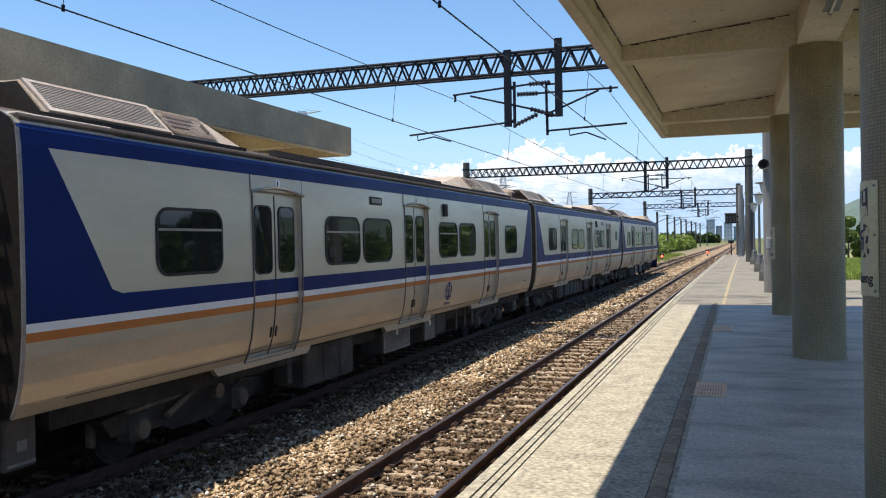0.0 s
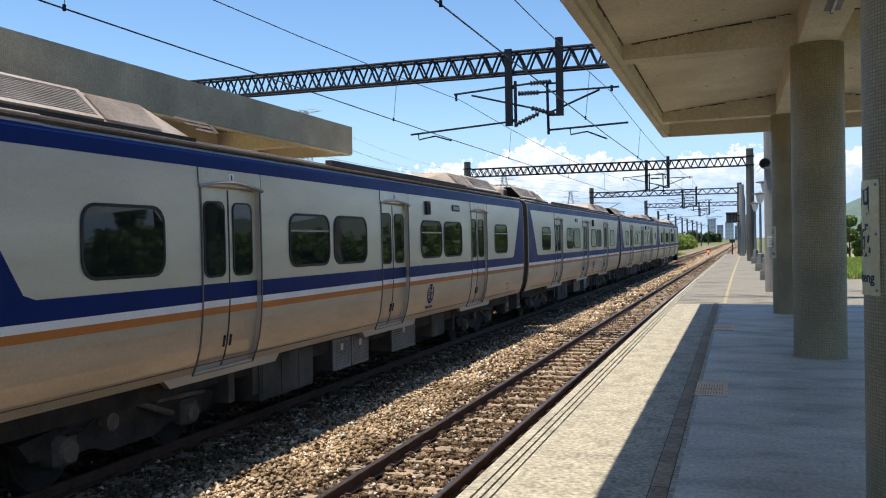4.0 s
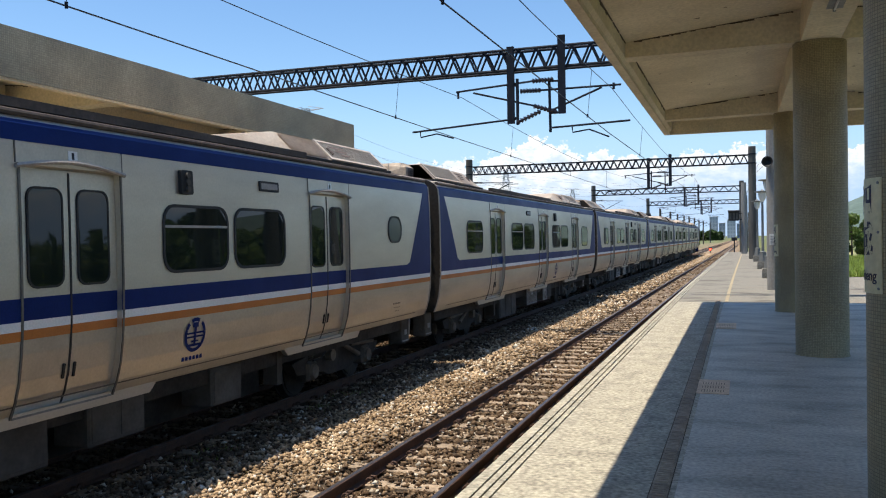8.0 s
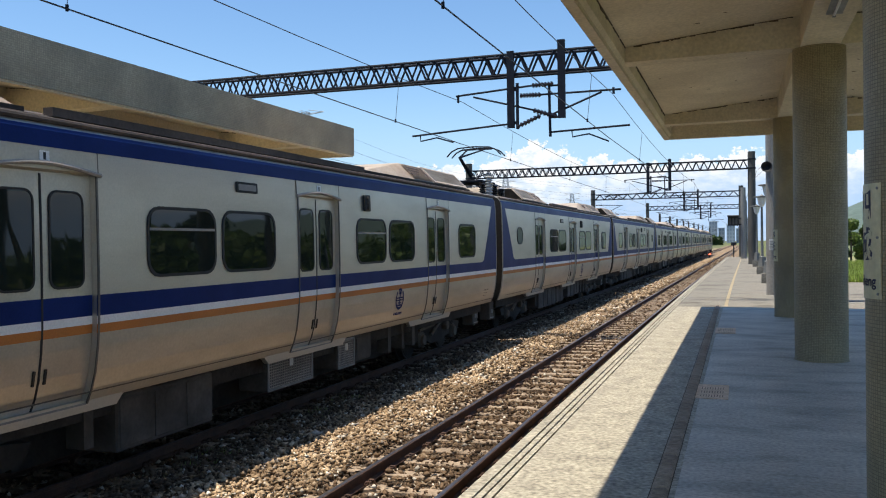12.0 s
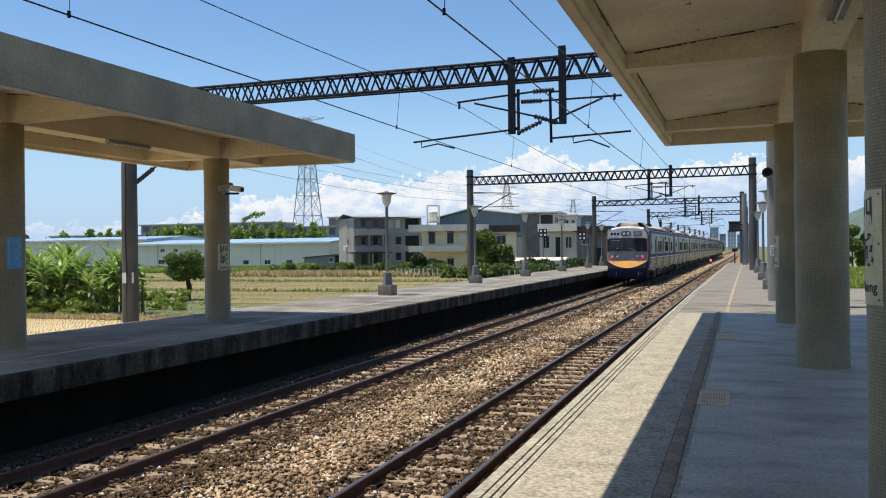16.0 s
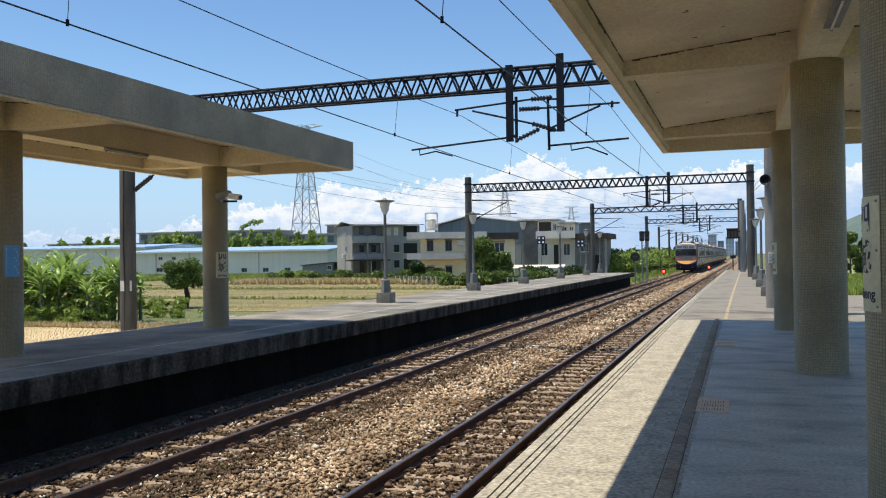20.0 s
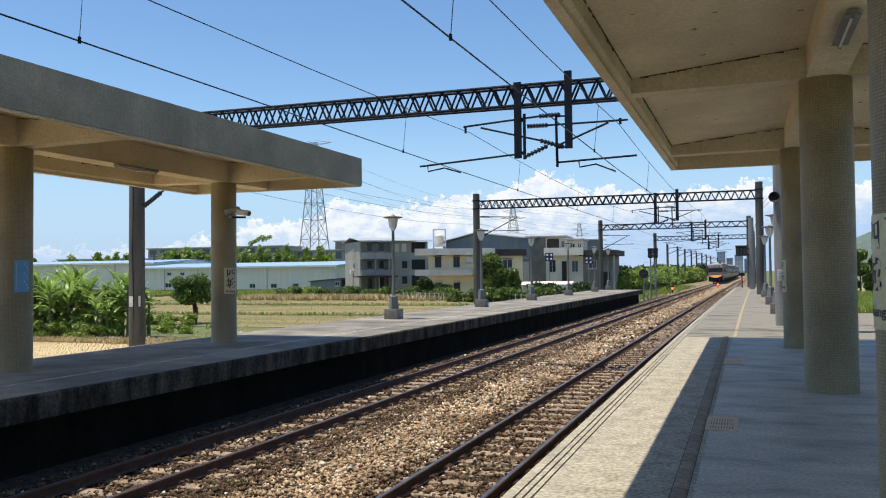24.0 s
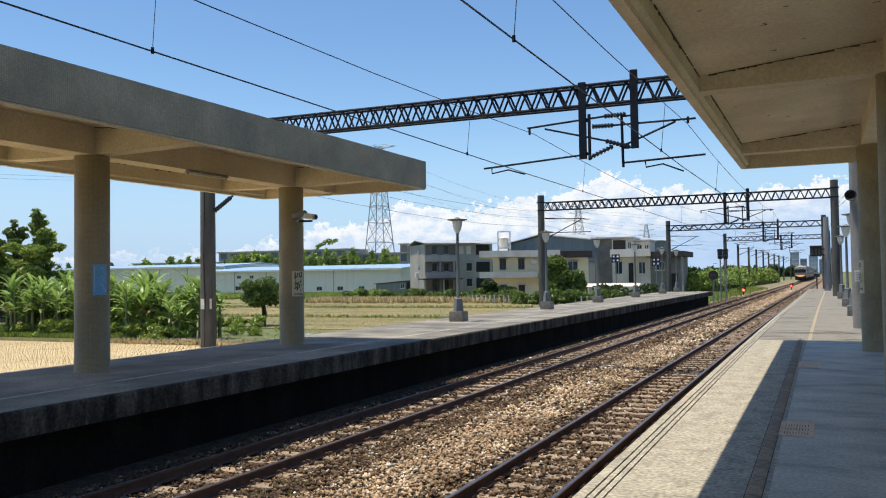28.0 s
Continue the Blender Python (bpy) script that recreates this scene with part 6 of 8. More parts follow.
# ------------------------------------------------------------ fields
STUBBLE = mat("dry_stubble_soil", (0.60, 0.475, 0.27), (0.46, 0.355, 0.19), rough=0.95, big=0.5, fine=9, amount=0.7, bump=0.6, depth=0.05, c=(0.54, 0.42, 0.235))
PADDY = mat("harvested_paddy", (0.30, 0.235, 0.10), (0.13, 0.14, 0.045), rough=0.95, big=0.3, fine=7, amount=1.0, bump=0.9, depth=0.1, c=(0.22, 0.19, 0.075), streak=(0.5, 2, 1))
BUND = mat("grassy_bund", (0.09, 0.10, 0.035), (0.16, 0.13, 0.05), rough=0.95, big=0.8, fine=8, amount=0.8, bump=0.8, depth=0.08)
STRAW = mat("pale_rice_straw", (0.62, 0.50, 0.27), (0.50, 0.385, 0.19), rough=0.9, big=2, fine=20, amount=0.5, random_tint=0.3, island=True)
LEAF = mat("green_leaf", (0.17, 0.235, 0.05), (0.10, 0.16, 0.036), rough=0.5, big=0.9, fine=12, amount=0.3, bump=0.1, random_tint=0.5, island=True, thin=0.35)
LEAF_DARK = mat("dark_leaf", (0.07, 0.115, 0.03), (0.045, 0.08, 0.022), rough=0.5, big=0.9, fine=12, amount=0.3, bump=0.1, random_tint=0.5, island=True, thin=0.35)
LEAF_LIGHT = mat("fresh_leaf", (0.29, 0.37, 0.07), (0.20, 0.28, 0.055), rough=0.5, big=0.9, fine=12, amount=0.3, bump=0.1, random_tint=0.45, island=True, thin=0.35)
BANANA = mat("banana_leaf", (0.32, 0.44, 0.12), (0.20, 0.32, 0.07), rough=0.38, big=1.5, fine=10, amount=0.3, bump=0.15, random_tint=0.35, streak=(1, 8, 1), thin=0.4)
BANANA_DRY = mat("withered_banana_leaf", (0.26, 0.19, 0.08), (0.16, 0.12, 0.05), rough=0.8, big=2, fine=10, random_tint=0.3)
BANANA_STEM = mat("green_banana_stem", (0.14, 0.17, 0.05), (0.10, 0.09, 0.04), rough=0.6, big=3, fine=12, amount=0.4)
BARK = mat("grey_bark", (0.13, 0.10, 0.075), (0.08, 0.06, 0.045), rough=0.9, big=3, fine=20, amount=0.6, bump=0.5)

rng = random.Random(11)
nrg = np.random.default_rng(7)


def sheet(name, x0, x1, y0, y1, z, material, label, category):
    ob = part(name, boxm(x0, x1, y0, y1, z - 0.05, z), material)
    return tagged(ob, label, category, kind="structure")


sheet("stubble_field", -75, -13.7, -14, 28.9, FIELD + 0.004, STUBBLE, "golden harvested rice stubble field beside the platform", "field")
sheet("paddy_field", -62, -13.9, 40, 92.0, FIELD + 0.004, PADDY, "brown and olive harvested paddy field", "field")
sheet("paddy_field", -110, -63, 44, 118.0, FIELD + 0.004, PADDY, "brown and olive harvested paddy field", "field")
for x0, x1, y, h in ((-75, -13.8, 29.3, 0.14), (-62, -14, 52, 0.12), (-62, -14, 69, 0.12), (-62, -14, 84, 0.14), (-110, -63, 80, 0.14)):
    bm = bmesh.new()
    add_prism(bm, [(y - 0.35, FIELD - 0.02), (y - 0.15, FIELD + h), (y + 0.15, FIELD + h), (y + 0.35, FIELD - 0.02)], "x", x0, x1)
    tagged(part("field_bund", bm, BUND), "low grassy earth bank between fields", "earth bank", kind="structure")


def tufts(name, pts, h, w, material, label, blades=4):
    """Small upright tufts of blades at the given places."""
    pts = np.asarray(pts, float)
    n = len(pts)
    V = np.zeros((n, blades, 3, 3))
    ang = nrg.uniform(0, 2 * np.pi, (n, blades))
    lean = nrg.uniform(0.1, 0.6, (n, blades))
    hh = h * nrg.uniform(0.6, 1.2, (n, blades))
    c, s = np.cos(ang), np.sin(ang)
    for k, (a, b) in enumerate(((-0.5, 0), (0.5, 0), (0, 1))):
        V[:, :, k, 0] = pts[:, None, 0] + a * w * -s + b * c * lean * hh
        V[:, :, k, 1] = pts[:, None, 1] + a * w * c + b * s * lean * hh
        V[:, :, k, 2] = pts[:, None, 2] + b * hh
    F = np.arange(n * blades * 3).reshape(-1, 3)
    ob = raw(name, V.reshape(-1, 3).tolist(), F.tolist(), material)
    return tagged(ob, label, "grass", kind="stuff")


rows_pts = []
y = 15.0
while y < 28.7:
    x = -48.0
    while x < -14.0:
        rows_pts.append((x + rng.uniform(-0.05, 0.05), y + rng.uniform(-0.03, 0.03), FIELD))
        x += 0.2
    y += 0.25
tufts("rice_stubble", rows_pts, 0.055, 0.04, STRAW, "rows of short golden rice stubble")
tufts("bank_grass", [(rng.uniform(-60, -31), 29.3 + abs(rng.gauss(0, 0.5)), FIELD + 0.1) for _ in range(2600)], 0.28, 0.05, LEAF_LIGHT, "bright green grass along the ditch")
tufts("dry_grass", [(rng.uniform(-31, -14), 29.3 + rng.gauss(0, 0.6), FIELD + 0.08) for _ in range(2600)], 0.16, 0.05, STRAW, "dry yellow grass along the field bank")
tufts("bank_grass", [(rng.uniform(-40, -29), rng.uniform(29.4, 32), FIELD) for _ in range(2600)], 0.4, 0.06, LEAF_LIGHT, "bright green grass under the banana plants")
tufts("straw_row", [(rng.uniform(-55, -22), rng.gauss(86, 2.0), FIELD) for _ in range(2600)], 0.6, 0.22, STRAW, "pale bundles of rice straw in a row")
tufts("paddy_weeds", [(rng.uniform(-60, -14), rng.uniform(30, 84), FIELD) for _ in range(14)], 0.1, 0.12, LEAF_LIGHT, "sparse green regrowth in the paddies")
tufts("paddy_weeds", [(rng.uniform(-60, -14), rng.choice((52, 69, 84)) + rng.gauss(0, 0.4), FIELD + 0.05) for _ in range(1600)], 0.2, 0.1, LEAF_LIGHT, "grass on the earth banks")
tufts("paddy_weeds", [(rng.uniform(-105, -63), rng.uniform(96, 120), FIELD) for _ in range(2500)], 0.6, 0.3, LEAF_LIGHT, "green grass before the sheds")

# ------------------------------------------------------------ foliage


def foliage(name, blobs, n, size, material, parent=None, label="", flat=0.0):
    """Leaves scattered through the blobs (x, y, z, rx, ry, rz), denser near their skins."""
    B = np.asarray(blobs, float)
    wgt = (B[:, 3] * B[:, 4] * B[:, 5]) ** 0.67
    idx = nrg.choice(len(B), n, p=wgt / wgt.sum())
    d = nrg.normal(size=(n, 3))
    d /= np.linalg.norm(d, axis=1)[:, None]
    rad = nrg.uniform(0.55, 1.0, n) ** 0.5 * nrg.uniform(0.85, 1.12, n)
    P = B[idx, :3] + d * B[idx, 3:] * rad[:, None]
    a = nrg.normal(size=(n, 3)) + d * 0.4
    a[:, 2] *= 1 - flat
    a /= np.linalg.norm(a, axis=1)[:, None]
    b = np.cross(a, nrg.normal(size=(n, 3)))
    b /= np.linalg.norm(b, axis=1)[:, None] + 1e-9
    s = size * nrg.uniform(0.6, 1.35, n)[:, None]
    V = np.stack([P - a * s, P + b * s * 0.42, P + a * s, P - b * s * 0.42], 1).reshape(-1, 3)
    F = np.arange(n * 4).reshape(-1, 4)
    return raw(name, V.tolist(), F.tolist(), material, parent, label)


def tree(x, y, h, spread, n, leaf, material, label, name="tree", trunk=0.12, clear=0.3, stems=1, z=FIELD, feather=False, seed=1):
    r = random.Random(seed)
    ob = base(name, x, y, z, label=label, category="tree" if name == "tree" else "bush", group="trees" if name == "tree" else "bushes")
    bm = bmesh.new()
    blobs = []
    for k in range(stems):
        a0 = r.uniform(0, 6.28)
        off = Vector((math.cos(a0), math.sin(a0), 0)) * (0.25 * trunk * 3 if stems > 1 else 0)
        top = Vector((math.cos(a0) * spread * 0.35 * (stems > 1), math.sin(a0) * spread * 0.35 * (stems > 1), h * (0.7 if not feather else 0.95)))
        pts = [off, off.lerp(top, 0.35) + Vector((r.uniform(-1, 1), r.uniform(-1, 1), 0)) * 0.05 * h, top]
        for i, (p, q) in enumerate(zip(pts, pts[1:])):
            add_tube(bm, p, q, trunk * (1 - 0.35 * i), trunk * (0.65 - 0.4 * i), 8)
        m = 7 if not feather else 30
        for i in range(m):
            t = clear + (1 - clear) * (i + r.random()) / m
            st = off.lerp(top, min(1, t))
            a = r.uniform(0, 6.28)
            reach = spread * (r.uniform(0.45, 0.9) if not feather else (1.08 - t) * r.uniform(0.7, 1.15))
            en = st + Vector((math.cos(a) * reach, math.sin(a) * reach, h * r.uniform(0.05, 0.22) * (1 if not feather else 0.5)))
            add_tube(bm, st, en, trunk * 0.35, trunk * 0.08, 5)
            q = spread * (r.uniform(0.28, 0.48) if not feather else 0.3 * (1.25 - t))
            blobs.append((*en, q, q, q * (0.75 if not feather else 0.5)))
            blobs.append((*st.lerp(en, 0.6), q * 0.8, q * 0.8, q * 0.55))
    part("trunk", bm, BARK, ob)
    foliage("crown", blobs, n, leaf, material, ob, flat=0.4 if feather else 0.0)
    return ob


def bush(x0, y0, x1, y1, h, n, leaf, material, label, depth=1.2, seed=1, z=FIELD):
    """A run of shrubs from one point to another."""
    r = random.Random(seed)
    ob = base("bush", label=label, category="bush", group="bushes")
    L = math.hypot(x1 - x0, y1 - y0)
    blobs = []
    stems = bmesh.new()
    k = max(2, int(L / 0.9))
    for i in range(k):
        t = (i + r.random()) / k
        x, y = x0 + (x1 - x0) * t, y0 + (y1 - y0) * t + r.uniform(-depth, depth) * 0.5
        hh = h * r.uniform(0.55, 1.05)
        q = r.uniform(0.5, 0.85) * min(1.3, 0.5 * h + 0.3)
        add_tube(stems, (x, y, z), (x + r.uniform(-.2, .2), y, z + hh * 0.7), 0.05, 0.02, 5)
        for s in range(3):
            blobs.append((x + r.uniform(-0.5, 0.5), y + r.uniform(-0.4, 0.4), z + hh * (0.3 + 0.27 * s), q, q * 0.8, hh * 0.24))
    part("stem", stems, BARK, ob)
    foliage("crown", blobs, n, leaf, material, ob)
    return ob


# banana plants
def banana_leaf_mesh(k):
    r = random.Random(40 + k)
    bm = bmesh.new()
    L, W = 1.15 + 0.25 * r.random(), 0.085 + 0.03 * r.random()
    n = 12
    droop = 0.6 + 0.6 * r.random()
    prev = None
    for i in range(n + 1):
        t = i / n
        a = radians(72) - droop * 1.5 * t ** 1.3
        if prev is None:
            c = Vector((0, 0, 0))
        else:
            c = prev + Vector((math.cos(a), 0, math.sin(a))) * (L / n)
        w = W * (math.sin(math.pi * min(1, t * 0.93 + 0.05)) ** 0.6) if t > 0.12 else 0.02
        w *= 1 - 0.25 * (i % 3 == 1) * r.random()
        up = Vector((-math.sin(a), 0, math.cos(a)))
        row = [bm.verts.new(c + Vector((0, s * w, 0)) + up * (0.28 * w if s else 0)) for s in (-1, 0, 1)]
        if prev is not None:
            for j in (0, 1):
                bm.faces.new((last[j], last[j + 1], row[j + 1], row[j]))
        prev, last = c, row
    me = bpy.data.meshes.new("leaf")
    for f in bm.faces:
        f.smooth = True
    bm.to_mesh(me)
    bm.free()
    return me


LEAVES = [banana_leaf_mesh(k) for k in range(4)]
for me in LEAVES:
    me.materials.append(BANANA)
DRY = LEAVES[0].copy()
DRY.materials.clear()
DRY.materials.append(BANANA_DRY)


def banana(x, y, h, seed, z=FIELD):
    r = random.Random(seed)
    ob = base("banana_plant", x, y, z, r.uniform(0, 360), label="lush banana plant with broad arching green leaves", category="banana plant", group="banana plants")
    part("stem", lathem([(0.09, 0), (0.07, h * 0.4), (0.04, h * 0.75)], 8), BANANA_STEM, ob)
    n = r.randint(16, 20)
    for i in range(n):
        dry = i == 0 and r.random() < 0.6
        o = new("leaf", DRY if dry else LEAVES[r.randrange(4)])
        o.parent = ob
        s = h / 3.0 * r.uniform(0.75, 1.1)
        o.matrix_local = pose(0, 0, h * (0.72 - 0.13 * (i % 3)) - (0.3 if dry else 0), r.uniform(-12, 12), (75 if dry else 20 * (i % 3)) + r.uniform(-16, 12), 137.5 * i) @ Matrix.Diagonal((s, s, s, 1))


bx = random.Random(3)
for i in range(84):
    t = i / 83
    banana(-38.0 + 11.6 * t + bx.uniform(-0.4, 0.4), 30.7 + bx.uniform(-0.6, 2.4), bx.uniform(2.1, 3.3) * (1 - 0.25 * max(0, t - 0.75) * 4 * bx.random()), i)
for i in range(7):
    banana(-14.5 + i * 0.9 + bx.uniform(-0.5, 0.5), 112 + bx.uniform(-3, 3), bx.uniform(2.4, 3.8), 60 + i)
bush(-38.5, 32.2, -27.5, 31.9, 2.3, 14000, 0.15, LEAF_LIGHT, "tangled green shrubs behind banana plants", 1.8, 2)
bush(-38.0, 30.2, -26.5, 30.0, 0.9, 8000, 0.12, LEAF_LIGHT, "low leafy undergrowth below banana plants", 0.8, 3)
tree(-30.7, 42.4, 3.1, 1.0, 7500, 0.1, LEAF, "small round-crowned tree with several slender stems", stems=4, trunk=0.09, clear=0.55, seed=5)
bush(-34.0, 40.5, -30.0, 41.0, 0.7, 2500, 0.11, LEAF_LIGHT, "low weeds beside a small tree", 1.0, 6)
bush(-31.0, 34.0, -25.0, 36.0, 0.4, 2000, 0.1, LEAF_LIGHT, "low weeds and stones on a field bank", 1.0, 7)
for i, (x, y, h) in enumerate(((-53.6, 45.5, 8.1), (-57.0, 46.5, 7.3), (-60.5, 45.0, 7.4), (-64.5, 48.0, 7.8), (-55.2, 43.0, 5.4))):
    tree(x, y, h, 3.7, 34000, 0.13, LEAF if i % 2 else LEAF_LIGHT, "feathery green roadside tree with drooping branchlets", trunk=0.14, clear=0.18, feather=True, seed=20 + i)
bush(-66, 42, -47, 43, 1.6, 5000, 0.18, LEAF_DARK, "dark shrubs under feathery trees", 2.0, 8)
STONE_ROCK = mat("field_stone", (0.36, 0.34, 0.31), (0.22, 0.2, 0.18), rough=0.9, big=3, fine=20, amount=0.5, bump=0.4)
rs = random.Random(8)
for i in range(11):
    bm = bmesh.new()
    bmesh.ops.create_icosphere(bm, subdivisions=1, radius=0.25)
    for v in bm.verts:
        v.co *= rs.uniform(0.7, 1.25)
        v.co.z *= 0.55
    o = part("field_rock", bm, STONE_ROCK)
    o.matrix_world = pose(-27.3 + 0.62 * i + rs.uniform(-.2, .2), 29.8 + rs.uniform(-.2, .3) + (4.5 if i > 6 else 0), FIELD + 0.08, 0, 0, rs.uniform(0, 360))
    tagged(o, "pale rock lying on the field bank", "rock", "field rocks")

# ------------------------------------------------------------ houses and sheds
GREY_WALL = mat("grey_render", (0.45, 0.425, 0.375), (0.33, 0.31, 0.27), rough=0.85, big=0.5, fine=12, amount=0.4, bump=0.2, streak=(1, 1, 0.4))
CREAM_WALL = mat("cream_tiled_wall", (0.86, 0.72, 0.46), (0.76, 0.62, 0.385), rough=0.75, big=0.5, fine=12, amount=0.25, bump=0.1)
OFFWHITE = mat("offwhite_slab_paint", (0.82, 0.76, 0.65), (0.64, 0.57, 0.47), rough=0.75, big=0.6, fine=12, amount=0.3, bump=0.1, streak=(1, 1, 0.5))
SHED_BLUE = mat("blue_grey_metal_cladding", (0.215, 0.235, 0.25), (0.175, 0.192, 0.205), rough=0.55, big=0.4, fine=8, amount=0.2, bump=0.1, streak=(8, 8, 0.2))
FACTORY_WALL = mat("white_corrugated_wall", (0.82, 0.775, 0.65), (0.74, 0.70, 0.58), rough=0.6, big=0.3, fine=6, amount=0.2, bump=0.15, streak=(6, 6, 0.15))
ROOF_BLUE = mat("light_blue_metal_roof", (0.32, 0.47, 0.66), (0.27, 0.41, 0.6), rough=0.45, big=0.3, fine=6, amount=0.2, bump=0.1)
ROOF_METAL = mat("pale_metal_roof", (0.55, 0.56, 0.56), (0.45, 0.46, 0.46), rough=0.45, metal=0.3, big=0.4, fine=8, amount=0.2, bump=0.1)
BROWN_ROOF = mat("brown_terrace_roof", (0.075, 0.055, 0.045), (0.045, 0.035, 0.03), rough=0.8, big=1, fine=10)
PLINTH = mat("dark_brick_plinth", (0.10, 0.085, 0.075), (0.065, 0.055, 0.05), rough=0.9, big=1, fine=10)
HOUSE_GLASS = glass_mat("house_window", (0.03, 0.04, 0.045), 0.08)
# near-black, for flat panels that paint in shade of bays, porch and lean-to
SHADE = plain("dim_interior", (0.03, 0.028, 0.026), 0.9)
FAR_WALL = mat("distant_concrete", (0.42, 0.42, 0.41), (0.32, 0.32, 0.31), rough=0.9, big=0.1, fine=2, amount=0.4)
# far walls and openings are tinted pale to paint in distance haze
FAR_BLUE = mat("haze_blue_wall", (0.46, 0.50, 0.56), (0.38, 0.42, 0.48), rough=0.9, big=0.1, fine=2, amount=0.3)
FAR_GLASS = plain("haze_pale_window", (0.30, 0.34, 0.40), 0.5)
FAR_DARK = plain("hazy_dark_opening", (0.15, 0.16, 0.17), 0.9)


def house_window(house, x, z, w, h, y=0.0, hood=True, frame=WHITE):
    wi = part("window", boxm(x, x + w, y - 0.05, y + 0.02, z, z + h), frame, house, "window with a light frame")
    for k in (0, 1):
        a = x + 0.06 + k * (w - 0.06) / 2
        part("pane", boxm(a, a + (w - 0.06) / 2 - 0.06, y - 0.062, y - 0.05, z + 0.06, z + h - 0.06), HOUSE_GLASS, wi)
    part("sill", boxm(x - 0.06, x + w + 0.06, y - 0.12, y - 0.001, z - 0.07, z - 0.001), OFFWHITE, wi)
    if hood:
        part("hood", prismm([(y - 0.35, z + h + 0.02), (y - 0.002, z + h + 0.16), (y - 0.002, z + h + 0.06)], "x", x - 0.08, x + w + 0.08), ROOF_METAL, wi)


def place(ob, x, y, rz):
    ob.matrix_world = pose(x, y, 0, 0, 0, rz)


# grey three-storey house
h1 = base("house", label="grey rendered three-storey house with balconies and metal roof", category="house", group="houses")
# grey render darkened to paint in balcony shade; also used for darker walls
BALCONY_BACK = mat("dark_and_shaded_grey_render", (0.26, 0.24, 0.21), (0.18, 0.165, 0.145), rough=0.9, big=0.8, fine=12, amount=0.4, bump=0.1)
part("wall", boxm(0, 9.8, 0, 8.4, FIELD, 6.1), GREY_WALL, h1)
part("roof", prismm([(-0.9, 6.12), (4.2, 6.7), (8.8, 6.15), (8.8, 6.24), (4.2, 6.79), (-0.9, 6.21)], "x", -0.35, 10.2), ROOF_METAL, h1, "low metal roof with a pale edge")
for z0, z1 in ((1.45, 2.2), (3.67, 4.55)):
    part("balcony_parapet", boxm(-0.05, 4.35, -1.0, -0.88, z0, z1), GREY_WALL, h1, "rendered balcony parapet")
    part("balcony_slab", boxm(-0.05, 4.35, -0.879, -0.002, z0, z0 + 0.14), GREY_WALL, h1)
for x in (1.85, 3.8):
    part("pillar", boxm(x, x + 0.2, -1.0, -0.8, FIELD, 3.66), GREY_WALL, h1)
part("pillar", boxm(4.36, 4.6, -1.0, -0.002, FIELD, 6.1), GREY_WALL, h1)
part("eave_slab", boxm(-0.05, 4.35, -1.0, -0.002, 6.0, 6.1), GREY_WALL, h1)
for z0, z1 in ((FIELD, 1.4), (2.2, 3.6), (4.55, 5.98)):
    part("recess", boxm(0.15, 4.3, -0.02, 0.005, z0, z1), BALCONY_BACK, h1, "balcony back wall with its shade painted in")
    part("recess", boxm(7.4, 9.4, -0.03, 0.005, z0, z1), SHADE, h1, "open bay as a flat panel of painted shade")
    for x in (1.05, 2.75):
        house_window(h1, x, z0 + 0.15, 0.62, z1 - z0 - 0.35, -0.021, True, PLINTH)
for x in (4.95, 6.0):
    part("shutter", boxm(x, x + 0.62, -0.05, -0.001, 4.7, 5.8), OFFWHITE, h1, "closed white shutter")
for z in (0.2, 2.35):
    house_window(h1, 6.0, z, 0.75, 1.05, 0.0, True, PLINTH)
for z in (2.6, 4.8):
    wi = part("window", boxm(-0.04, 0.02, 2.6, 3.6, z, z + 0.6), STEEL, h1)
    part("pane", boxm(-0.055, -0.04, 2.66, 3.54, z + 0.06, z + 0.54), HOUSE_GLASS, wi)
part("air_conditioner", boxm(-0.4, -0.002, 3.4, 4.2, 1.6, 2.2, 0.03), WHITE, h1)
part("lean_to_roof", boxm(-1.2, 4.4, -3.4, -1.02, 1.2, 1.38), BROWN_ROOF, h1, "dark lean-to roof over the yard")
for x in (-1.0, 1.7, 4.2):
    part("post", boxm(x, x + 0.12, -3.3, -3.18, FIELD, 1.2), GREY_WALL, h1)
place(h1, -49.6, 105.0, 40)
# roof annex with a water tank on a stand
tk = base("water_tank", label="steel water tank on a white stand above the roof", category="water tank")
for x in (0, 1.5):
    for y in (0, 1.5):
        part("leg", boxm(x - 0.09, x + 0.09, y - 0.09, y + 0.09, 4.3, 7.2), WHITE, tk)
for z in (5.2, 6.2, 7.15):
    for y in (0, 1.5):
        part("rail", boxm(0.091, 1.409, y - 0.05, y + 0.05, z, z + 0.1), WHITE, tk)
part("deck", boxm(-0.1, 1.6, -0.1, 1.6, 5.05, 5.15), OFFWHITE, tk)
part("tank", lathem([(0.5, 5.15), (0.55, 5.25), (0.55, 6.4), (0.3, 6.6)], 16, (0.75, 0.75, 0)), OFFWHITE, tk)
place(tk, -37.2, 100.5, 20)
# cream two-storey house
h2_ = base("house", label="cream two-storey house with white balcony bands", category="house", group="houses")
part("wall", boxm(0, 7.6, 0, 7, FIELD, 4.0), CREAM_WALL, h2_)
part("parapet", boxm(-1.6, 7.7, -1.0, 7.1, 3.75, 4.5), OFFWHITE, h2_, "stained white roof parapet")
part("band", boxm(-1.6, 7.7, -1.0, -0.002, 1.35, 2.05), OFFWHITE, h2_, "stained white balcony band")
for z in (-0.75, 2.3):
    for x in (0.75, 2.9, 5.7):
        house_window(h2_, x, z, 0.75, 1.25, 0.0, True, PLINTH)
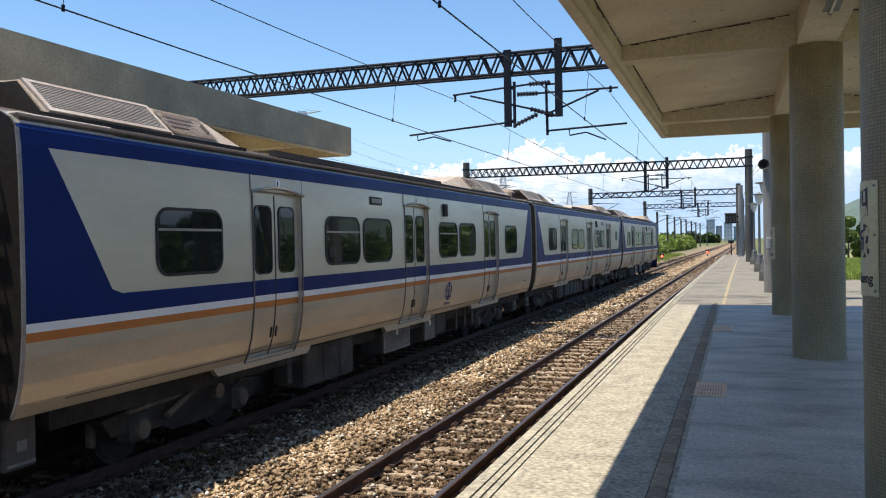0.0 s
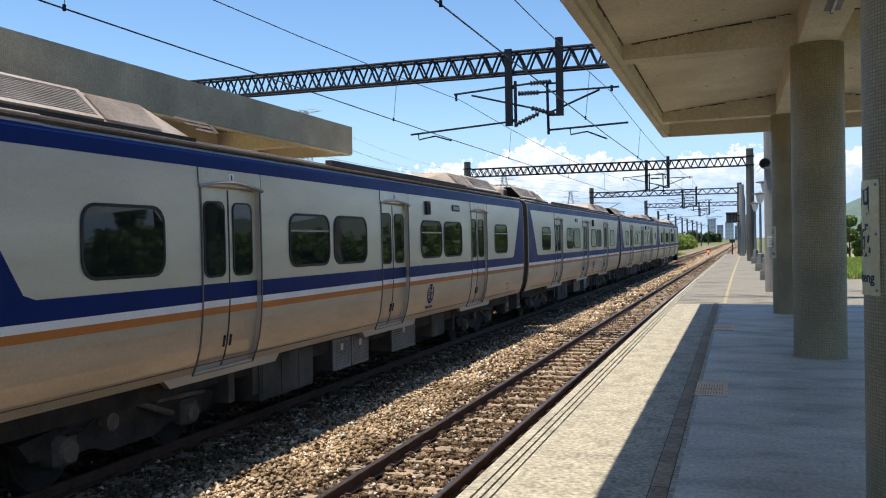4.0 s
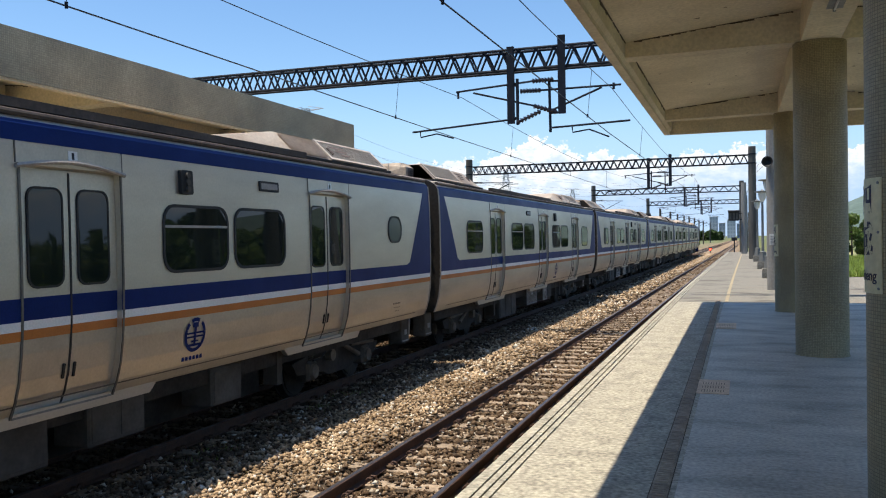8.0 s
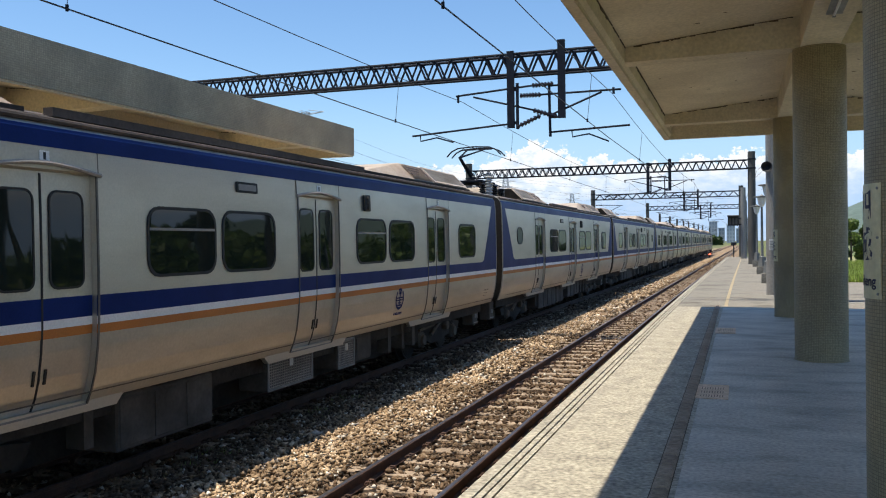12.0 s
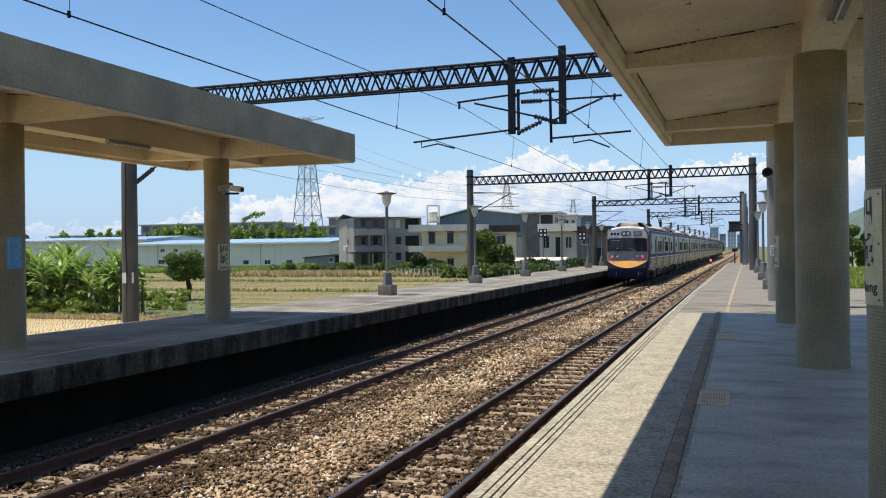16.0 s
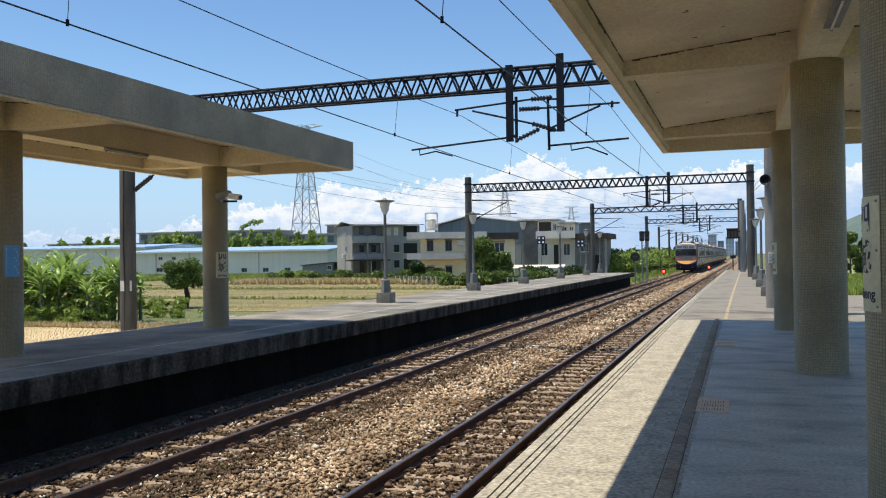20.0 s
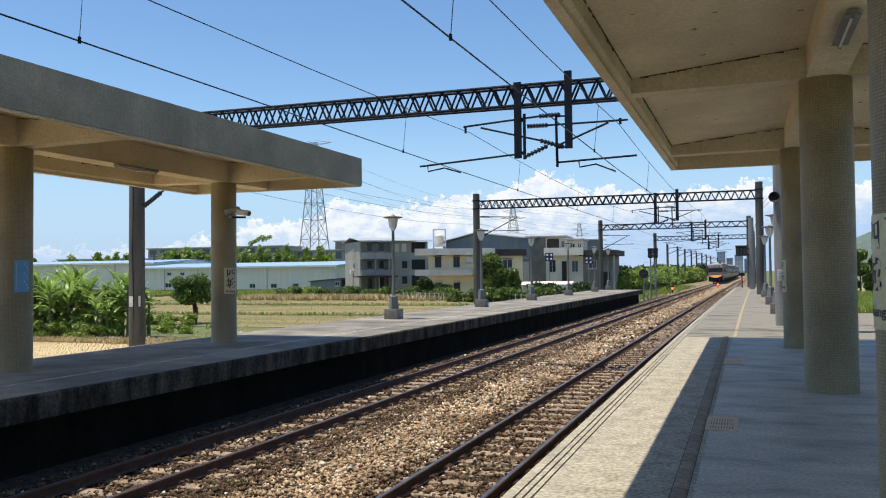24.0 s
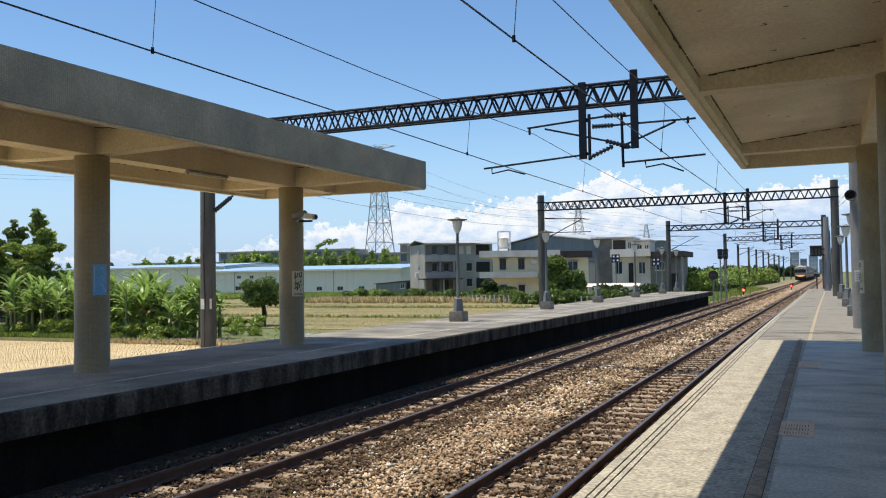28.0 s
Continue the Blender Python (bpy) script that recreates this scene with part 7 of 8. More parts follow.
part("air_conditioner", boxm(4.3, 5.1, -0.45, -0.002, 2.9, 3.5, 0.03), WHITE, h2_)
part("terrace_roof", boxm(7.72, 11.4, -0.6, 5, 3.6, 4.35), BROWN_ROOF, h2_, "dark brown terrace parapet")
part("terrace_wall", boxm(7.61, 11.0, -0.1, 4.5, FIELD, 3.6), CREAM_WALL, h2_)
house_window(h2_, 8.6, 2.0, 1.2, 1.2, -0.1)
place(h2_, -34.9, 92.5, 21)
# blue-grey metal shed
sh = base("metal_shed", label="large blue-grey metal shed with a low pale roof", category="shed", group="sheds")
part("wall", prismm([(0, FIELD), (0, 6.1), (8.0, 7.15), (18.4, 6.0), (18.4, FIELD)], "y", 0, 14), SHED_BLUE, sh)
part("roof", prismm([(-0.5, 6.13), (8.0, 7.2), (18.7, 6.02), (18.7, 6.14), (8.0, 7.34), (-0.5, 6.25)], "y", -0.5, 14.5), ROOF_METAL, sh)
for i in range(1, 9):
    part("seam", boxm(i * 2.05, i * 2.05 + 0.05, -0.03, -0.001, FIELD, 5.9), SHED_BLUE, sh)
part("band", boxm(8.0, 18.4, -0.04, -0.001, 3.25, 3.35), PLINTH, sh)
place(sh, -42.0, 117.5, -33)
# white house at the end of the shed
h3 = base("house", label="white and cream house with balcony beside a metal shed", category="house", group="houses")
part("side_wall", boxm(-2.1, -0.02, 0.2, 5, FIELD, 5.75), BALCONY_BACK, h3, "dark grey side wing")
part("wall", boxm(0, 2.5, 0, 5, FIELD, 5.75), OFFWHITE, h3)
part("wall", boxm(2.52, 4.4, 0.4, 5, FIELD, 5.4), OFFWHITE, h3)
part("roof", boxm(-2.4, 2.7, -0.7, 5.2, 5.77, 5.95), ROOF_METAL, h3)
part("roof", boxm(2.5, 4.6, -0.3, 5.2, 5.42, 5.56), ROOF_METAL, h3)
part("balcony", boxm(-0.1, 4.5, -0.9, -0.002, 3.6, 4.5), OFFWHITE, h3, "white balcony parapet")
part("recess", boxm(0.15, 1.6, -0.03, 0.005, 4.5, 5.6), BROWN_ROOF, h3, "shaded balcony bay")
for x, z, w, h, y in ((0.3, 1.6, 0.9, 1.5, 0.0), (1.85, 4.55, 0.4, 0.8, 0.0), (2.75, 4.2, 0.7, 0.8, 0.4), (3.75, 4.2, 0.45, 0.8, 0.4), (3.0, 1.6, 0.8, 1.4, 0.4)):
    house_window(h3, x, z, w, h, y, False)
part("porch", boxm(1.9, 2.45, -0.06, -0.001, 0.6, 2.9), SHADE, h3)
place(h3, -22.5, 99.3, 4)
h4 = base("house", label="low dark grey concrete house with a thick flat roof", category="house", group="houses")
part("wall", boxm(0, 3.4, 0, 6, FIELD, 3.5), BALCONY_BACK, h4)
part("roof", boxm(-0.3, 4.0, -0.8, 6.5, 3.52, 4.15), BROWN_ROOF, h4, "overhanging dark flat roof")
part("porch_post", boxm(3.6, 3.8, -0.5, -0.3, FIELD, 3.5), GREY_WALL, h4)
house_window(h4, 0.6, 2.0, 1.0, 1.0, 0, False)
part("shutter", boxm(2.1, 3.1, -0.06, 0.0, FIELD, 1.6), SHADE, h4)
place(h4, -18.2, 100.0, 0)
# notice boards on posts in the yard
for x, y, z in ((-20.9, 94.0, 3.4), (-17.0, 97.0, 3.0)):
    nb = base("route_board", x, y, 0, label="dark blue board with pale marks on a thin pole", category="board", group="yard boards")
    part("pole", tubem((0, 0.05, FIELD), (0, 0.05, z + 0.4), 0.05, seg=8), STEEL, nb)
    part("board", boxm(-0.45, 0.45, -0.03, 0.03, z - 0.5, z + 0.4), INK, nb)
    for dx in (-0.22, 0.22):
        for dz in (-0.27, 0.17):
            part("mark", boxm(dx - 0.1, dx + 0.1, -0.045, -0.031, z + dz - 0.1, z + dz + 0.1), LIVERY_WHITE, nb)
# pale awning roofs in front of the houses
aw = base("awning", label="low white sheet-metal awning in the yard", category="awning")
part("sheet", prismm([(-3.2, 0.25), (0, 0.55), (0, 0.61), (-3.2, 0.31)], "x", 0, 7.0), OFFWHITE, aw)
for x in (0.2, 3.4, 6.8):
    part("post", boxm(x, x + 0.1, -3.0, -2.9, FIELD, 0.25), STEEL, aw)
place(aw, -24.8, 92.0, 4)


def factory(x, y, L, D, top, slope, label, wins):
    ob = base("factory_shed", label=label, category="shed", group="sheds")
    part("wall", boxm(0, L, 0, D, FIELD + 0.4, top), FACTORY_WALL, ob)
    part("plinth", boxm(-0.02, L + 0.02, -0.03, D, FIELD, FIELD + 0.4), PLINTH, ob, "dark brick plinth")
    part("roof", prismm([(-0.6, top + 0.01), (D / 2, top + slope), (D + 0.6, top), (D + 0.6, top + 0.12), (D / 2, top + slope + 0.13), (-0.6, top + 0.2)], "x", -0.5, L + 0.6), ROOF_BLUE, ob, "light blue metal roof")
    part("gable_wall", prismm([(0.01, top + 0.001), (D / 2, top + slope - 0.02), (D - 0.01, top + 0.001)], "x", 0.01, L - 0.01), FACTORY_WALL, ob)
    part("gutter", boxm(-0.5, L + 0.6, -0.75, -0.61, top - 0.1, top + 0.12), WHITE, ob)
    for i in range(1, int(L / 7)):
        part("downpipe", boxm(i * 7.0, i * 7.0 + 0.12, -0.1, -0.001, FIELD + 0.4, top - 0.1), GREY_WALL, ob)
    for wx, wz, ww, wh in wins:
        house_window(ob, wx, wz, ww, wh, 0, False)
    place(ob, x, y, 0)
    return ob


factory(-105.0, 126.0, 41.0, 26, 3.0, 0.9, "long white factory shed with a light blue roof edge", ((7.2, -0.4, 1.3, 0.8), (7.6, 1.7, 0.9, 0.6), (10.4, 1.7, 0.9, 0.6), (10.2, 0.7, 1.0, 0.6), (24.6, -0.55, 1.15, 0.75), (28.8, -0.55, 1.15, 0.75), (33.0, -0.55, 1.15, 0.75)))
factory(-150.0, 133.0, 44.0, 24, 4.1, 0.8, "taller white factory shed with a light blue roof", ((12, 0.6, 1.6, 1.1), (20, 0.6, 1.6, 1.1)))
sm = base("garden_shed", label="small grey metal shed with a dark lean-to", category="shed", group="sheds")
part("wall", prismm([(0, FIELD + 0.6), (0, 0.55), (5.2, 0.95), (5.2, FIELD + 0.6)], "y", 0, 4), SHED_BLUE, sm)
part("plinth", boxm(-0.02, 5.22, -0.03, 4, FIELD, FIELD + 0.6), PLINTH, sm)
part("roof", prismm([(-0.2, 0.57), (5.4, 1.0), (5.4, 1.1), (-0.2, 0.67)], "y", -0.3, 4.2), BROWN_ROOF, sm)
house_window(sm, 4.2, -0.1, 0.7, 0.7, 0, False)
part("lean_to_roof", boxm(5.42, 12.5, -0.3, 3.5, 0.9, 1.05), BROWN_ROOF, sm)
for x in (7.5, 10.0, 12.3):
    part("post", boxm(x, x + 0.12, -0.2, -0.08, FIELD, 0.9), STEEL, sm)
part("back_wall", boxm(5.42, 12.4, 3.2, 3.4, FIELD, 0.9), SHADE, sm)
place(sm, -62.4, 114.5, 0)

# far blocks, pylons, trees on the skyline


def far_block(x, y, w, d, top, label, floors, bays, rz=0, wall=FAR_WALL, glass=FAR_DARK):
    ob = base("apartment_block", label=label, category="building", group="distant buildings")
    part("wall", boxm(0, w, 0, d, FIELD, top), wall, ob)
    part("roof", boxm(-0.5, w + 0.5, -0.5, d + 0.5, top, top + 0.35), GREY_WALL, ob)
    hh = (top - FIELD) / floors
    for f in range(floors):
        for b in range(bays):
            a = w * (b + 0.2) / bays
            wi = part("window", boxm(a, a + w * 0.6 / bays, -0.08, 0.0, FIELD + hh * f + 0.9, FIELD + hh * f + hh - 0.4), glass, ob)
    place(ob, x, y, rz)
    return ob


far_block(-187, 232, 50, 14, 10.6, "long unfinished grey concrete block on the skyline", 4, 12)
far_block(-136, 240, 17, 12, 9.2, "grey concrete block on the skyline", 3, 5)
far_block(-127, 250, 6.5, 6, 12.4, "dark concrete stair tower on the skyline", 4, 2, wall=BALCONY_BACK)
far_block(-228, 235, 30, 12, 7.6, "grey apartment row on the skyline", 3, 8)
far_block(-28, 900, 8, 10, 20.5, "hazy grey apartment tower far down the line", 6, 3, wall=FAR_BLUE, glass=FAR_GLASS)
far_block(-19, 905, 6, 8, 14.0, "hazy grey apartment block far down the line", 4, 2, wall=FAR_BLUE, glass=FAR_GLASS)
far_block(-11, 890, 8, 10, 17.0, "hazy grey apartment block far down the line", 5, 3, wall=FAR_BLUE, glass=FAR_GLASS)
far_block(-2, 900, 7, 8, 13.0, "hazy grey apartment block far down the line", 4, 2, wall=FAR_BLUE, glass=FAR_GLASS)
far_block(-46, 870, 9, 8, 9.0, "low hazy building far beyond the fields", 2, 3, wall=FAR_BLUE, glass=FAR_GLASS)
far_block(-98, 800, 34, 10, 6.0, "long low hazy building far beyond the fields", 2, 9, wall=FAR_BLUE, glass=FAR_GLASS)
# one arching bamboo shoot above the sheds
bb = base("bamboo", -103.0, 157.0, FIELD, label="tall arching bamboo shoot with feathery tip behind sheds", category="bamboo")
arc = [(0, 0, 0), (0.3, 0, 4.0), (1.4, 0, 7.4), (3.4, 0, 9.8), (5.2, 0, 10.7), (6.9, 0, 10.6)]
bm = bmesh.new()
add_path(bm, arc, 0.07, 5)
part("stem", bm, BARK, bb)
foliage("crown", [(x + dx, 0, z + dz, 0.7, 0.4, 0.3) for x, _, z in arc[2:] for dx, dz in ((0, 0), (0.8, 0.35), (-0.5, -0.4))], 550, 0.26, LEAF_LIGHT, bb)
bush(-180, 190, -112, 176, 9.0, 16000, 0.7, LEAF_LIGHT, "row of green trees behind factory sheds", 6, 12)
bush(-152, 200, -135, 196, 9.5, 4000, 0.7, LEAF_LIGHT, "taller green trees behind factory sheds", 5, 13)
bush(-210, 185, -186, 190, 8.5, 4000, 0.7, LEAF, "green trees behind factory sheds", 5, 14)
bush(-109, 166, -84, 163, 8.6, 9000, 0.55, LEAF_LIGHT, "row of yellow-green trees behind a factory shed", 5, 31)
bush(-62, 150, -52, 150, 7, 2500, 0.5, LEAF_DARK, "dark trees beside grey house", 4, 15)
bush(-57.0, 96.5, -28.5, 84.0, 1.3, 18000, 0.18, LEAF, "clipped garden hedge before the houses", 1.4, 16)
bush(-55.0, 95.0, -50.0, 94.0, 1.2, 2500, 0.22, LEAF_LIGHT, "pale green shrub in front of a hedge", 1.2, 17)
bush(-24.6, 79.5, -21.4, 78.5, 4.6, 12000, 0.2, LEAF, "large green shrub beside the platform fence", 2.4, 18)
bush(-28.0, 80.0, -17.0, 76.0, 1.5, 7000, 0.18, LEAF, "green shrubs along the platform", 1.8, 19)
bush(-19.5, 80.0, -14.8, 86.0, 1.8, 4500, 0.2, LEAF_DARK, "dark green shrubs along the platform", 1.6, 20)
bush(-33.0, 86.5, -30.5, 86.0, 2.6, 2600, 0.2, LEAF_DARK, "dark green garden shrub by a cream house", 1.2, 21)
bush(-15.5, 104.0, -12.5, 118.0, 2.6, 7000, 0.3, LEAF_LIGHT, "dense green thicket beside the line", 2.5, 22)
bush(-14.0, 120.0, -11.8, 150.0, 3.0, 8000, 0.35, LEAF_LIGHT, "dense green thicket beside the line", 2.5, 23)
bush(-14.5, 150.0, -11.5, 240.0, 3.4, 9000, 0.5, LEAF_LIGHT, "green thicket running beside the line", 3.0, 24)
bush(-120, 420, -10, 520, 5.5, 12000, 1.6, LEAF_DARK, "dark line of trees far down the line", 20, 25)
bush(8, 200, 20, 420, 8, 9000, 0.9, LEAF_DARK, "dark trees beside the line", 6, 26)
gf = base("garden_fence", label="low wire fence on short white stakes before a hedge", category="fence")
for i in range(26):
    fx, fy = -34.5 + 0.62 * i, 83.6 - 0.32 * i
    part("stake", boxm(fx, fx + 0.07, fy, fy + 0.07, FIELD, FIELD + 0.85), WHITE, gf)
for z in (0.35, 0.75):
    part("rail", tubem((-34.5, 83.6, FIELD + z), (-18.4, 75.3, FIELD + z), 0.02, seg=5), STEEL, gf)
# planting behind the right platform
bush(9.5, 30.0, 10.5, 60.0, 1.3, 9000, 0.16, LEAF_LIGHT, "bright green shrubs behind the platform", 1.5, 27)
bush(13.4, -15.0, 13.8, 60.0, 3.9, 20000, 0.3, LEAF, "tall dense green hedge trees behind the platform", 2.0, 29)
bush(14.0, 62.0, 42.0, 240.0, 5.0, 20000, 0.6, LEAF, "tall green trees beyond the platform", 3.0, 30)
bush(9.6, -14.0, 10.0, 26.0, 1.6, 9000, 0.2, LEAF_LIGHT, "green hedge behind the platform", 1.2, 28)
for i in range(9):
    tree(18.5 + (i % 3) * 2.2, -12 + i * 8.2, 4.6 + (i % 4) * 0.7, 2.2, 5000, 0.2, LEAF_DARK if i % 2 else LEAF, "leafy green tree behind the platform", trunk=0.13, clear=0.3, seed=50 + i)
lineside = ribbon("lineside_soil", [(-15.5, FIELD - 0.1), (-9.4, FIELD - 0.1), (-9.4, FIELD + 0.05), (-15.5, FIELD + 0.02)], [74, 90, 110, 140, 180, 240, 320], mat("weedy_rubble", (0.30, 0.235, 0.15), (0.12, 0.13, 0.05), rough=0.95, big=0.9, fine=8, amount=0.9, bump=0.8, depth=0.06, c=(0.2, 0.175, 0.095)))
tagged(lineside, "weedy brown rubble beside the line", "soil", kind="structure")
tufts("lineside_weeds", [(-12.4 + rng.gauss(0, 1.3) + bend(y), y, FIELD + 0.03) for y in (rng.uniform(74, 150) for _ in range(2600))], 0.5, 0.09, LEAF_LIGHT, "tangled green weeds beside the line")
tufts("verge_grass", [(rng.uniform(4.5, 13), rng.uniform(46, 80), FIELD + 0.6) for _ in range(7000)], 0.4, 0.1, LEAF_LIGHT, "tall bright green grass behind the platform")
tufts("paddy_stubble", [(rng.uniform(-62, -14), 30 + 0.5 * rng.randrange(0, 108) + rng.uniform(-0.05, 0.05), FIELD) for _ in range(7000)], 0.06, 0.06, STRAW, "rows of straw stubble in the paddies")
tufts("ballast_weeds", [(-6.25 + rng.gauss(0, 0.18), rng.choice((8.7, 9.4, 12.2, 13.4)) + rng.gauss(0, 0.15), BED + 0.02) for _ in range(160)], 0.09, 0.012, LEAF_LIGHT, "thin weeds sprouting from the ballast")
sheet("verge", 3.36, 14.0, -14, 120, FIELD + 0.62, mat("sunny_verge", (0.24, 0.26, 0.09), (0.30, 0.27, 0.14), rough=0.95, big=0.4, fine=5, amount=0.6, bump=0.4, depth=0.04), "grassy verge behind the platform", "verge")
sheet("pavement", 3.4, 8.0, -14, 46, FIELD + 0.66, CONCRETE_RAIN, "grey concrete pavement behind the platform", "pavement")
for i, (x, y, h) in enumerate(((9.9, 87.0, 5.4), (11.2, 93.0, 4.8), (8.4, 96.0, 3.6))):
    tree(x, y, h, 1.7, 6000, 0.17, LEAF_DARK if i else LEAF, "bushy green tree on the verge beyond the platform", trunk=0.12, clear=0.15, seed=80 + i)
hill = bmesh.new()
hv = []
for i in range(25):
    a = i / 24
    row = []
    for j, (dy, hh) in enumerate(((0, 0), (160, 0.7), (330, 1.0), (700, 0))):
        row.append(hill.verts.new((60 + 900 * a, 1100 + dy - 500 * a, FIELD + hh * (78 * math.sin(math.pi * min(1, a * 1.1 + 0.05)) ** 0.7) * (0.85 + 0.3 * random.Random(i * 7 + j).random()))))
    hv.append(row)
for a, b in zip(hv, hv[1:]):
    for j in range(3):
        hill.faces.new((a[j], b[j], b[j + 1], a[j + 1]))
bmesh.ops.recalc_face_normals(hill, faces=hill.faces)
# bluish green, with the haze of distance in the colour
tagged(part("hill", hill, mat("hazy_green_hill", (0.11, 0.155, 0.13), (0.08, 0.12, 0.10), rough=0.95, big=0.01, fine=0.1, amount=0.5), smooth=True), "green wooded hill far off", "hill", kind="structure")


# lattice colour lightened to paint in haze
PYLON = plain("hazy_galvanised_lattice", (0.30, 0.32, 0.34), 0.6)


def pylon(x, y, h, wbase, label):
    ob = base("pylon", x, y, FIELD, label=label, category="pylon", group="pylons")
    def half(t):
        return wbase / 2 * (1 - t) ** 1.15 + 0.045 * h * 0.45
    levels = [0, 0.16, 0.31, 0.45, 0.57, 0.68, 0.78, 0.87, 0.94, 1.0]
    r = h * 0.0034
    corners = ((-1, -1), (1, -1), (1, 1), (-1, 1))
    for cxx, cyy in corners:
        bm = bmesh.new()
        add_path(bm, [(cxx * half(t), cyy * half(t), h * t) for t in levels], r, 4)
        part("leg", bm, PYLON, ob)
    bm = bmesh.new()
    for a, b in zip(levels, levels[1:]):
        for i in range(4):
            p, q = corners[i], corners[(i + 1) % 4]
            A = (p[0] * half(a), p[1] * half(a), h * a)
            B = (q[0] * half(b), q[1] * half(b), h * b)
            C = (q[0] * half(a), q[1] * half(a), h * a)
            D = (p[0] * half(b), p[1] * half(b), h * b)
            for m, n in ((A, B), (C, D), (D, B)):
                add_tube(bm, m, n, r * 0.6, seg=3, caps=False)
    tagged(part("bracing", bm, PYLON, ob, "crossed steel bracing"), kind="stuff")
    for t, w, s in ((t, w, s) for t, w in ((0.8, 0.13), (0.89, 0.11), (0.985, 0.12)) for s in (-1, 1)):
        bm = bmesh.new()
        for yy in (-1, 1):
            add_tube(bm, (s * half(t), yy * half(t), h * t), (s * (half(t) + w * h), 0, h * t + 0.01 * h), r * 0.7, seg=4)
        add_tube(bm, (s * half(t), 0, h * (t + 0.03)), (s * (half(t) + w * h), 0, h * t + 0.01 * h), r * 0.6, seg=4)
        part("cross_arm", bm, PYLON, ob)
    return ob


pylon(-140, 260, 48.5, 7.5, "tall grey steel lattice transmission pylon")
pylon(-112, 420, 38, 10, "grey steel lattice transmission pylon far off")
pylon(-78, 420, 27, 8, "small grey steel lattice pylon far off")
for k, (dx, z) in enumerate(((-7, 38), (7, 38), (-6, 43), (6, 43))):
    wire("power_line", [(-300 + dx, 120, z + 2), (-140 + dx, 260, z), (-112 + dx, 420, z - 9), (40 + dx, 800, z + 4)], 0.03, "thin high-voltage power line between pylons", 5)
for x, y, h in ((-113, 142, 7.5), (-70, 165, 9.0), (-58, 130, 6.4)):
    up = base("utility_pole", x, y, FIELD, label="wooden utility pole with a crossbar behind the sheds", category="utility pole", group="utility poles")
    part("pole", tubem((0, 0, 0), (0, 0, h), 0.16, 0.11, 8), BARK, up)
    part("crossbar", boxm(-0.9, 0.9, -0.06, 0.06, h - 0.7, h - 0.58), BARK, up)

# ------------------------------------------------------------ clouds and haze far behind everything
CL_R = 3200.0
bm = bmesh.new()
lay = bm.loops.layers.uv.verify()
# full circle: the glowing clouds out of view are added to brighten the shade
azs = [(-180 + 360 * i / 144) for i in range(145)]
els = [-0.8, 0, 1, 2, 3, 4.5, 6, 8, 10.5, 14]
cg = [[bm.verts.new((-CL_R * math.sin(radians(a)), CL_R * math.cos(radians(a)), 1.6 + CL_R * math.tan(radians(e)))) for a in azs] for e in els]
for i in range(len(els) - 1):
    for j in range(144):
        f = bm.faces.new((cg[i][j], cg[i][j + 1], cg[i + 1][j + 1], cg[i + 1][j]))
        for lp, (u, v) in zip(f.loops, ((azs[j], els[i]), (azs[j + 1], els[i]), (azs[j + 1], els[i + 1]), (azs[j], els[i + 1]))):
            lp[lay].uv = (u, v)
cm, nt, _p = nodes_of("cloud_bank")
L = nt.links.new
nt.nodes.remove(_p)
outn = nt.nodes["Material Output"]
tc = nt.nodes.new("ShaderNodeTexCoord")
sep = nt.nodes.new("ShaderNodeSeparateXYZ")
L(tc.outputs["UV"], sep.inputs[0])


def math_node(op, a, b=None, c=None):
    n = nt.nodes.new("ShaderNodeMath")
    n.operation = op
    for i, v in enumerate((a, b, c)):
        if v is None:
            continue
        if isinstance(v, (int, float)):
            n.inputs[i].default_value = v
        else:
            L(v, n.inputs[i])
    return n.outputs[0]


def fractal(scale, detail, stretch=1.0, rough=0.6):
    mp = nt.nodes.new("ShaderNodeMapping")
    mp.inputs["Scale"].default_value = (1, stretch, 1)
    L(tc.outputs["UV"], mp.inputs[0])
    n = nt.nodes.new("ShaderNodeTexNoise")
    n.inputs["Scale"].default_value, n.inputs["Detail"].default_value, n.inputs["Roughness"].default_value = scale, detail, rough
    L(mp.outputs[0], n.inputs["Vector"])
    return n.outputs[0]


# height of the cloud tops round the horizon
ramp = nt.nodes.new("ShaderNodeValToRGB")
ramp.color_ramp.interpolation = "B_SPLINE"
TOPS = ((-170, 5.0), (-120, 6.5), (-70, 4.5), (-8, 5.4), (-2.6, 5.5), (0.6, 5.9), (2.4, 5.1), (4.4, 5.9), (6.1, 4.9), (8.6, 6.1), (10.4, 5.8), (12.7, 7.2), (14.7, 6.2), (16.2, 4.9), (18.0, 5.5), (20.5, 5.0), (22.6, 4.5), (24.7, 4.7), (26.5, 5.6), (28.2, 4.4), (30, 3.6), (33, 3.6), (36, 2.2), (44, 1.5), (70, 1.5), (120, 4.5), (170, 5.0))
while len(ramp.color_ramp.elements) < len(TOPS):
    ramp.color_ramp.elements.new(0.5)
for e, (a, t) in zip(ramp.color_ramp.elements, TOPS):
    e.position = (a + 180) / 360
    e.color = (t / 10, t / 10, t / 10, 1)
L(math_node("DIVIDE", math_node("ADD", sep.outputs[0], 180), 360), ramp.inputs[0])
topo = math_node("MULTIPLY", ramp.outputs[0], 10)


